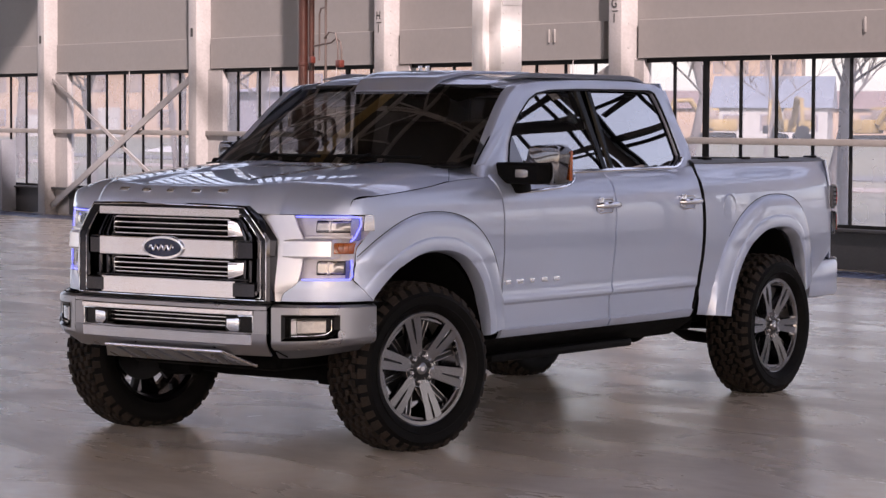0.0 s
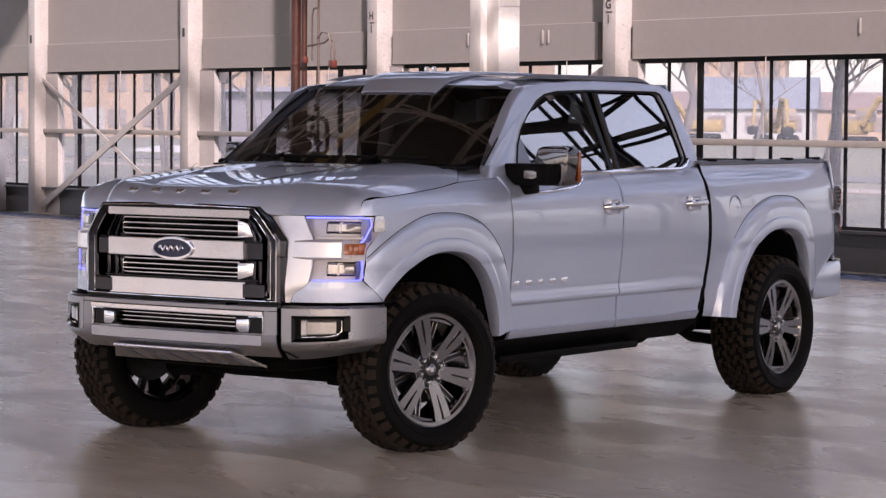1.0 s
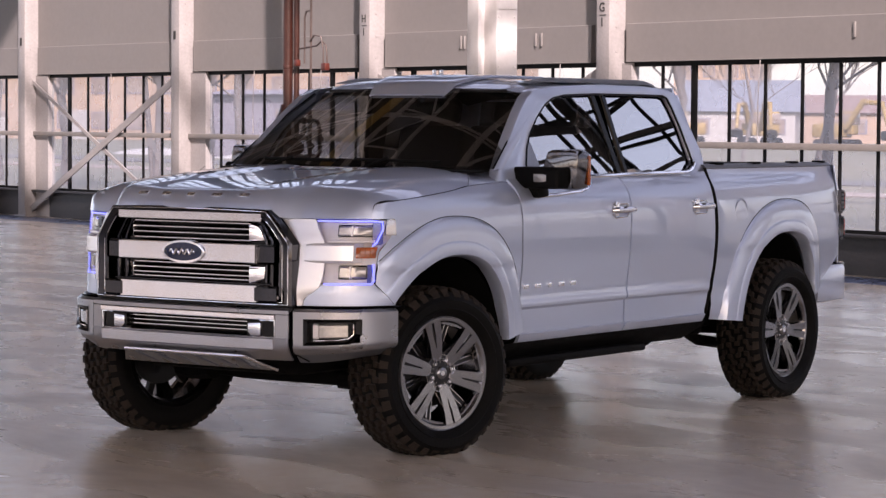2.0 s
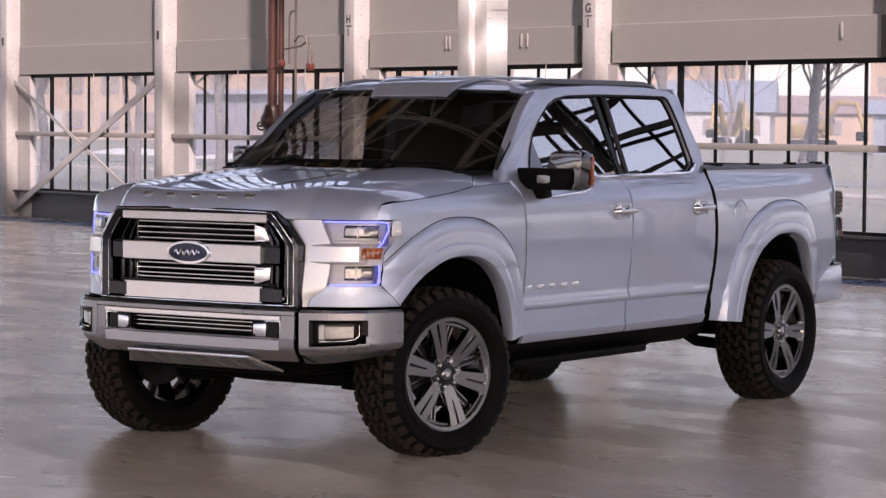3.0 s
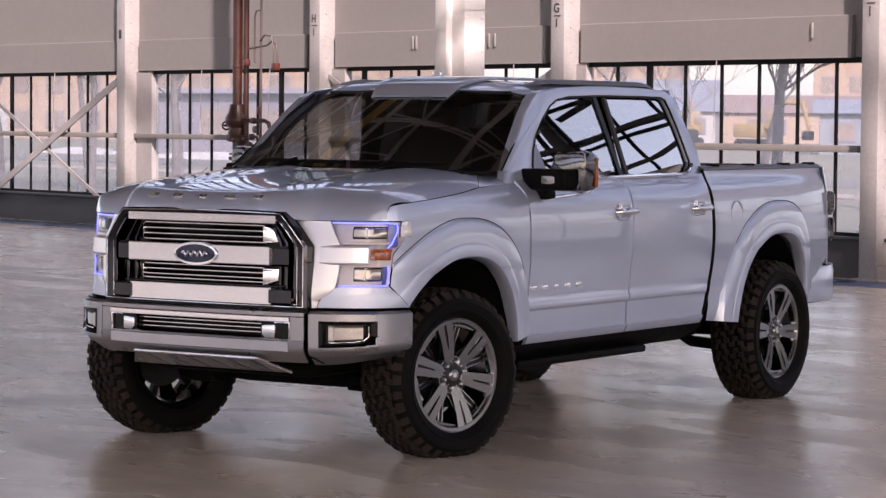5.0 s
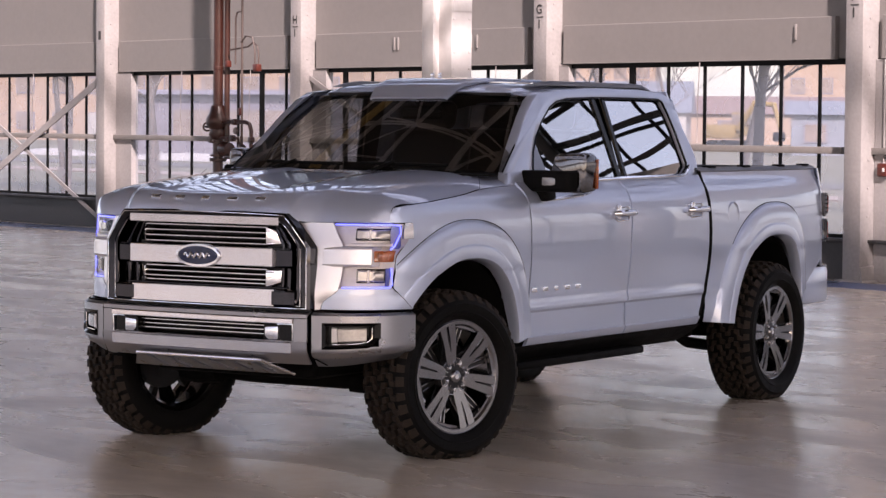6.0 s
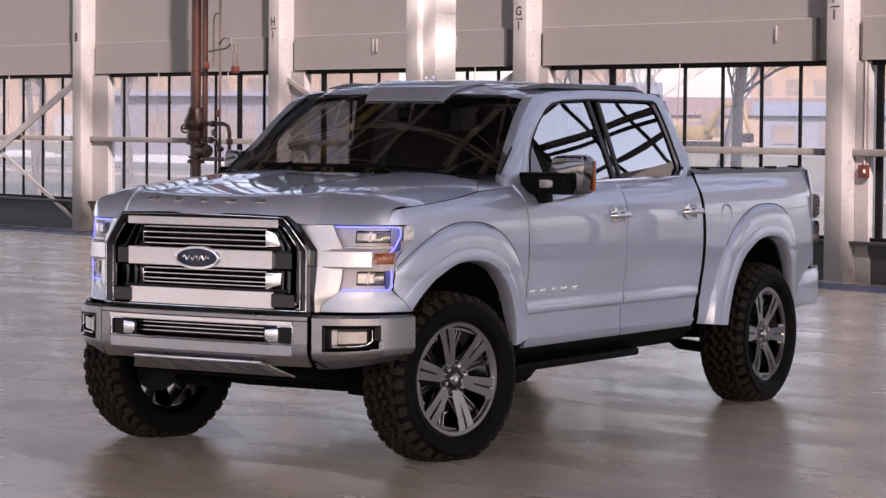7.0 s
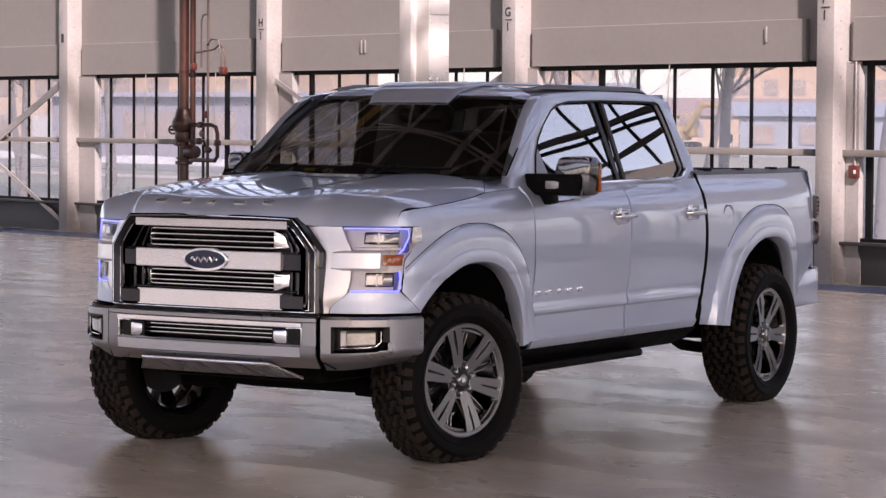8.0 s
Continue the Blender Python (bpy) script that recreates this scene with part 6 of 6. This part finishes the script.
for k in range(-8, 6):
    for y in (8.0, 11.5, 14.0, 16.5, 20.0):
        w = tagged(empty("sway_frame", HALL @ Matrix.Translation((k * BAY - 0.1, y, 0))), "white lattice sway frame between roof trusses", "truss", "sway frames")
        for nm, pts in (("lower_bar", [(0, 0, ROOF - 1.6), (BAY, 0, ROOF - 1.6)]), ("diagonal", [(0, 0, ROOF - 1.6), (BAY, 0, ROOF - 0.1)]), ("diagonal", [(BAY, 0, ROOF - 1.6), (0, 0, ROOF - 0.1)])):
            part(nm, tube(pts, 0.03, 5), M_TRUSS, w, smooth=0)
crane = tagged(empty("crane_girder", HALL @ Matrix.Translation((0, 0, 0))), "yellow overhead crane girder under the roof", "crane")
part("girder", box((-2.4, 24, ROOF - 1.90), (0.14, 34, 0.24), 0.02), M_YELLOW, crane)
part("girder_flange", box((-2.4, 24, ROOF - 1.78), (0.2, 34, 0.03), 0.01), M_YELLOW, crane)



def riser():
    """Sprinkler riser with valve, handwheel and side branch, standing just inside the wall."""
    w = tagged(empty("sprinkler_riser", HALL @ Matrix.Translation((11.04, 0.70, 0))), "rust-red sprinkler riser with a valve set", "pipe")
    part("main_pipe", tube([(0, 0, 0), (0, 0, ROOF)], 0.070, 16), M_PIPE, w)
    part("second_pipe", tube([(-0.14, -0.05, 1.35), (-0.14, -0.05, ROOF)], 0.040, 12), M_PIPE, w)
    for z, r, h in ((1.84, 0.105, 0.05), (1.78, 0.10, 0.03), (1.12, 0.12, 0.05), (1.18, 0.11, 0.03), (1.36, 0.10, 0.03), (2.38, 0.075, 0.05), (0.02, 0.14, 0.04)):
        part("flange", lathe([(0.0, -h / 2), (r * 0.92, -h / 2), (r, -h * 0.3), (r, h * 0.3), (r * 0.92, h / 2), (0, h / 2)], 20), M_PIPE, w, smooth=30, m=pose(0, 0, z, 90, 0, 0))
    part("valve_body", lathe([(0.0, -0.24), (0.10, -0.23), (0.13, -0.17), (0.115, -0.09), (0.165, -0.03), (0.17, 0.05), (0.125, 0.13), (0.105, 0.22), (0.0, 0.23)], 22), M_PIPE, w, "rusty valve body", 45, pose(0, 0, 1.63, 90, 0, 0))
    part("check_valve", lathe([(0.0, -0.10), (0.09, -0.09), (0.10, 0.0), (0.085, 0.09), (0.0, 0.10)], 20), M_PIPE, w, smooth=45, m=pose(-0.20, 0.0, 1.27, 0, 0, 90))
    part("handwheel", lathe([(0.055 + 0.012 * math.cos(a), 0.012 * math.sin(a)) for a in lin(0, 2 * math.pi, 9)], 24), M_PIPE, w, smooth=60, m=pose(0.20, 0.05, 1.57, 0, 0, 70))
    part("valve_stem", tube([(0.0, 0, 1.57), (0.24, 0.06, 1.57)], 0.016, 8), M_PIPE, w)
    part("side_branch", tube([(-0.05, 0.02, 1.64), (-0.70, 0.02, 1.64), (-0.80, 0.02, 1.61), (-0.84, 0.02, 1.52), (-0.84, 0.02, 1.22), (-0.78, 0.02, 1.16), (-0.2, 0.02, 1.16)], 0.028, 10), M_PIPE, w)
    part("drain_pipe", tube([(-0.62, 0.03, 1.45), (-0.62, 0.03, 1.05), (-0.62, 0.03, 0.1)], 0.022, 10), M_PIPE, w)
    part("trim_pipe", tube([(-0.1, 0.04, 1.42), (-0.55, 0.04, 1.42), (-0.58, 0.04, 1.32), (-0.72, 0.04, 1.30)], 0.02, 8), M_PIPE, w)
    for p in ((-0.45, 0.03, 1.64), (-0.84, 0.02, 1.40), (-0.62, 0.03, 1.30), (-0.40, 0.03, 1.42)):
        part("fitting", box(p, (0.085, 0.075, 0.085), 0.02), M_PIPE, w)
    for p in ((-0.55, 0.08, 1.52), (0.06, 0.10, 1.40)):
        part("gauge", lathe([(0, 0.015), (0.045, 0.012), (0.05, -0.01), (0, -0.015)], 18), M_CONDUIT, w, smooth=40, m=pose(*p))
    for z in (3.4, 5.2, 7.4):
        part("pipe_clamp", box((-0.06, -0.12, z), (0.34, 0.05, 0.05), 0.008), M_MULL, w)
    return w


riser()
cond = tagged(empty("conduit", HALL @ Matrix.Translation((10.46, 0.70, 0))), "thin grey conduit with curved loops and red boxes", "conduit")
part("upright", tube([(0, 0, 0.0), (0, 0, ROOF)], 0.017, 8), M_CONDUIT, cond)
part("loop", tube([(0.16, 0.0, 2.42), (0.16, 0, 3.05), (0.12, 0, 3.13), (0.0, 0, 3.14)], 0.013, 8), M_CONDUIT, cond)
part("loop", tube([(0.30, 0.0, 2.62), (-0.15, 0, 2.66), (-0.27, 0, 2.72), (-0.37, 0, 2.66), (-0.40, 0, 2.55), (-0.40, 0, 2.40)], 0.013, 8), M_CONDUIT, cond)
part("loop", tube([(0.0, 0.02, 2.72), (-0.12, 0.02, 2.80), (-0.28, 0.02, 2.78), (-0.34, 0.02, 2.60), (-0.34, 0.02, 2.42)], 0.011, 8), M_CONDUIT, cond)
for p, s in (((0.31, 0.02, 2.43), (0.07, 0.07, 0.09)), ((-0.39, 0.02, 2.37), (0.11, 0.08, 0.10)), ((0.02, 0.01, 1.78), (0.06, 0.06, 0.10))):
    part("junction_box", box(p, s, 0.012), M_REDBOX, cond, "red junction box")
alarm = tagged(part("fire_alarm", box((0, 0, 0), (0.13, 0.05, 0.14), 0.012), M_REDBOX, None, "", 35, HALL @ Matrix.Translation((-0.42, -0.175, 1.198))), "red fire alarm box on a white column", "alarm")
part("alarm_mark", box((-0.03, 0.027, 0), (0.03, 0.006, 0.04), 0.002), M_COLMID, alarm)
part("alarm_conduit", tube([(0, -0.012, 0.06), (0, -0.012, 1.17)], 0.010, 8), M_COL, alarm)
# grab marks and small fixings on the lintels
for k, us in ((1, (1.3, 1.42)), (1, (2.95, 3.03)), (0, (0.9,))):
    for u in us:
        tagged(part("lintel_bracket", box((0, 0, 0), (0.03, 0.025, 0.17), 0.006), M_WALL, None, "", 35, HALL @ Matrix.Translation((k * BAY + u, WP + 0.09, 2.68))), "small white bracket on the lintel", "bracket", "lintel brackets")
for k, u in ((0, 2.4), (2, 3.0), (3, 2.2), (1, 0.9), (2, 1.2)):
    tagged(part("pull_cord", tube([(0, 0, 2.37), (0.02, 0.01, 1.9), (0.03, 0.0, 1.45)], 0.006, 5), M_COL, None, "", 35, HALL @ Matrix.Translation((k * BAY + u, WP + 0.10, 0))), "thin white cord hanging before the window", "cord", "window cords")
tagged(part("wall_cabinet", box((0, 0, 0.62), (0.42, 0.28, 1.24), 0.02), M_CABINET, None, "", 35, HALL @ Matrix.Translation((22.05, -0.02, 0))), "grey steel cabinet against the window wall", "cabinet")

# ---- outdoors ----
hall_part("road", box((60, -33.5, -0.045), (460, 4.5, 0.03)), M_ROAD, "grey asphalt road")
hall_part("pavement", box((60, -24.5, -0.04), (460, 2.4, 0.04)), M_WALK, "pale concrete drive across the grass")
for i, (u, n, a, b) in enumerate(((76, -40.5, 6.0, 1.0), (67, -39.5, 3.5, 0.8), (92, -43, 4.0, 0.8))):
    bm = bmesh.new()
    add_grid(bm, lambda r, t: (u + a * r * math.cos(t) * (1 + 0.2 * math.sin(3 * t + i)), n + b * r * math.sin(t), -0.06 + 0.32 * (1 - r * r)), [0.02, 0.4, 0.7, 0.9, 1.0], lin(0, 2 * math.pi, 20))
    hall_part("snow", bm, M_SNOW, "low bank of old snow on the verge", "stuff", "snow", 60)


def limb(bm, p, d, length, r, depth, rng):
    pts, rs = [p], [r]
    n = 4
    for i in range(n):
        d = (d + Vector((rng.uniform(-1, 1), rng.uniform(-1, 1), rng.uniform(-0.4, 0.7))) * 0.20).normalized()
        p = p + d * (length / n)
        pts.append(p)
        rs.append(r * (1 - 0.75 * (i + 1) / n))
    add_tube(bm, pts, rs, 7 if depth > 2 else 5 if depth > 1 else 4, False)
    if depth > 0:
        for i in range(1, n + 1):
            for _ in range(2 if depth > 1 else 2):
                s = Vector((rng.uniform(-1, 1), rng.uniform(-1, 1), rng.uniform(0.1, 0.9))).normalized()
                limb(bm, pts[i], (d * 0.45 + s).normalized(), length * rng.uniform(0.45, 0.65), max(0.006, rs[i - 1] * 0.55), depth - 1, rng)


def tree(u, n, h, r, seed, fork=False):
    rng = random.Random(seed)
    w = tagged(empty("tree", HALL @ Matrix.Translation((u, n, -0.1))), "bare winter tree with grey bark outside the windows", "tree", "bare trees")
    pts = [(rng.uniform(-0.1, 0.1) * i, rng.uniform(-0.1, 0.1) * i, h * i / 6) for i in range(7)]
    part("trunk", tube(pts, [r * 1.25, r, r * 0.92, r * 0.8, r * 0.6, r * 0.4, r * 0.2], 10), M_BARK, w, smooth=60)
    bm = bmesh.new()
    for i in range(2, 6):
        for _ in range(3):
            a = rng.uniform(0, 6.28)
            limb(bm, Vector(pts[i]), Vector((math.cos(a), math.sin(a), 0.7)).normalized(), h * rng.uniform(0.28, 0.42), r * 0.30, 3 if fork else 2, rng)
    if fork:
        part("second_trunk", tube([(0.1 + 0.10 * i, 0.05 * i, h * 0.9 * i / 6) for i in range(7)], [r * 0.95, r * 0.8, r * 0.75, r * 0.65, r * 0.5, r * 0.35, r * 0.15], 10), M_BARK, w, smooth=60)
    tagged(part("crown", bm, M_BARK, w, "bare branches and twigs", 60), kind="stuff")


for i, (u, n, h, r) in enumerate(((5.75, -4.5, 6.5, 0.075), (6.9, -8.9, 7.5, 0.10), (8.7, -7.1, 6.0, 0.06), (16.2, -10.7, 6.5, 0.08), (33.7, -10.0, 7.5, 0.085), (29.4, -9.6, 7.0, 0.085), (31.0, -10.7, 6.5, 0.09), (36.5, -13.0, 7.5, 0.12), (41, -11.5, 7, 0.13), (47, -12.5, 8, 0.15), (12.8, -16.5, 8, 0.12), (22, -17.5, 6.0, 0.04))):
    tree(u, n, h, r, 11 + i, i == 4)


def building(u, n, w, d, h, wall, roof, turn, storeys, cols, label, roof_h=0.9):
    b = tagged(empty("building", HALL @ pose(u, n, -0.06, 0, 0, turn)), label, "building")
    part("wall", box((0, 0, h / 2), (w, d, h)), wall, b, smooth=0)
    part("roof", prism([(-w / 2 - 0.4, -d / 2 - 0.4, h), (-w / 2 - 0.4, d / 2 + 0.4, h), (-w / 2 - 0.4, 0, h + roof_h)], (w + 0.8, 0, 0)), roof, b, smooth=0)
    for s in range(storeys):
        for c in range(cols):
            x, z = -w / 2 + w * (c + 0.5) / cols, h * (s + 0.55) / storeys
            ww, hh = w / cols * 0.5, h / storeys * 0.48
            win = part("window", box((x, d / 2 + 0.02, z), (ww, 0.10, hh)), M_BLDGREY, b, smooth=0)
            part("window_glass", box((x, d / 2 + 0.075, z), (ww * 0.86, 0.02, hh * 0.86)), M_BLDGLASS, win, smooth=0)
    return b


tan = building(175, -90.5, 62, 14, 8.5, M_BRICK, M_BLDROOF, 26.6, 3, 18, "long tan brick building beyond the road")
for x, w, h in ((27, 3.0, 4.2), (18, 1.6, 2.2), (12.5, 2.4, 1.8), (4, 2.2, 2.4), (-9, 3.0, 2.2)):
    part("white_door", box((x, 7.04, h / 2), (w, 0.12, h)), M_WHITEPAINT, tan, "white sunlit door", 0)
building(80.5, -47, 14, 5, 2.85, M_BLDGREY, M_BLDGREY, 22, 1, 1, "low blue-grey shed behind the snow", 0.25)
building(143.6, -126.4, 9, 12, 2.6, M_WHITEPAINT, M_BLDBLUE, 45, 1, 3, "pale metal shed with a blue roof", 2.6)
building(146, -150, 60, 14, 2.6, M_BRICK, M_BLDROOF, 45, 1, 9, "long low house with a brown roof", 1.6)
building(85.5, -91.5, 8, 5, 2.3, M_BLDBLUE, M_BLDBLUE, 45, 1, 3, "small blue-grey cabin with a blue roof", 0.8)
building(214, -250, 50, 20, 13, M_BRICK, M_BLDROOF, 45, 3, 14, "tall tan brick block far away")
building(286, -250, 14, 12, 11, M_BRICK, M_BLDROOF, 45, 3, 4, "tan brick house far away")


def van(u, n, turn):
    """A white delivery van seen over the grass."""
    v = tagged(empty("van", HALL @ pose(u, n, -0.06, 0, 0, turn)), "white delivery van parked beyond the road", "van")
    part("body", prism([(-2.4, -0.9, 0.35), (2.3, -0.9, 0.35), (2.35, -0.9, 0.95), (1.75, -0.9, 1.15), (1.2, -0.9, 1.95), (-2.4, -0.9, 2.0)], (0, 1.8, 0), 0.06), M_WHITEPAINT, v)
    part("windscreen", prism([(1.83, -0.75, 1.16), (1.83, 0.75, 1.16), (1.34, 0.7, 1.85), (1.34, -0.7, 1.85)], (0.03, 0, 0.02)), M_BLDGLASS, v, smooth=0)
    for s in (-1, 1):
        part("door_window", box((0.75, s * 0.9, 1.5), (0.8, 0.03, 0.55), 0.01), M_BLDGLASS, v)
        for x in (-1.5, 1.4):
            part("wheel", lathe([(0.0, -0.1), (0.3, -0.1), (0.33, -0.06), (0.33, 0.06), (0.3, 0.1), (0.0, 0.1)], 18), M_RUBBER, v, smooth=40, m=pose(x, s * 0.82, 0.33))


van(99.0, -100.8, 135)


def excavator(u, n, turn):
    e = tagged(empty("excavator", HALL @ pose(u, n, -0.06, 0, 0, turn)), "yellow excavator standing on the grass", "excavator", "excavators")
    for s in (-1, 1):
        part("track", box((0, s * 0.9, 0.35), (2.6, 0.45, 0.7), 0.25, None, 3), M_MULL, e)
    part("body", box((-0.4, 0, 1.25), (2.0, 1.9, 0.9), 0.12), M_PLANT, e)
    cab = part("cab", box((0.55, 0.45, 1.75), (1.0, 0.9, 1.5), 0.1), M_PLANT, e)
    part("cab_window", box((0.62, 0.45, 2.0), (1.02, 0.92, 0.7), 0.03), M_BLDGLASS, cab)
    part("boom", tube([(0.7, -0.3, 1.4), (1.9, -0.3, 3.1), (3.2, -0.3, 3.0)], [0.2, 0.22, 0.15], 8), M_PLANT, e)
    part("arm", tube([(3.2, -0.3, 3.1), (3.7, -0.3, 1.3)], [0.17, 0.12], 8), M_PLANT, e)
    part("bucket", box((3.6, -0.3, 0.95), (0.6, 0.8, 0.6), 0.12), M_MULL, e)


excavator(131.5, -109.8, 70)
excavator(117.5, -105.0, 150)
excavator(105.0, -100.0, 200)
excavator(128.0, -113.8, 120)
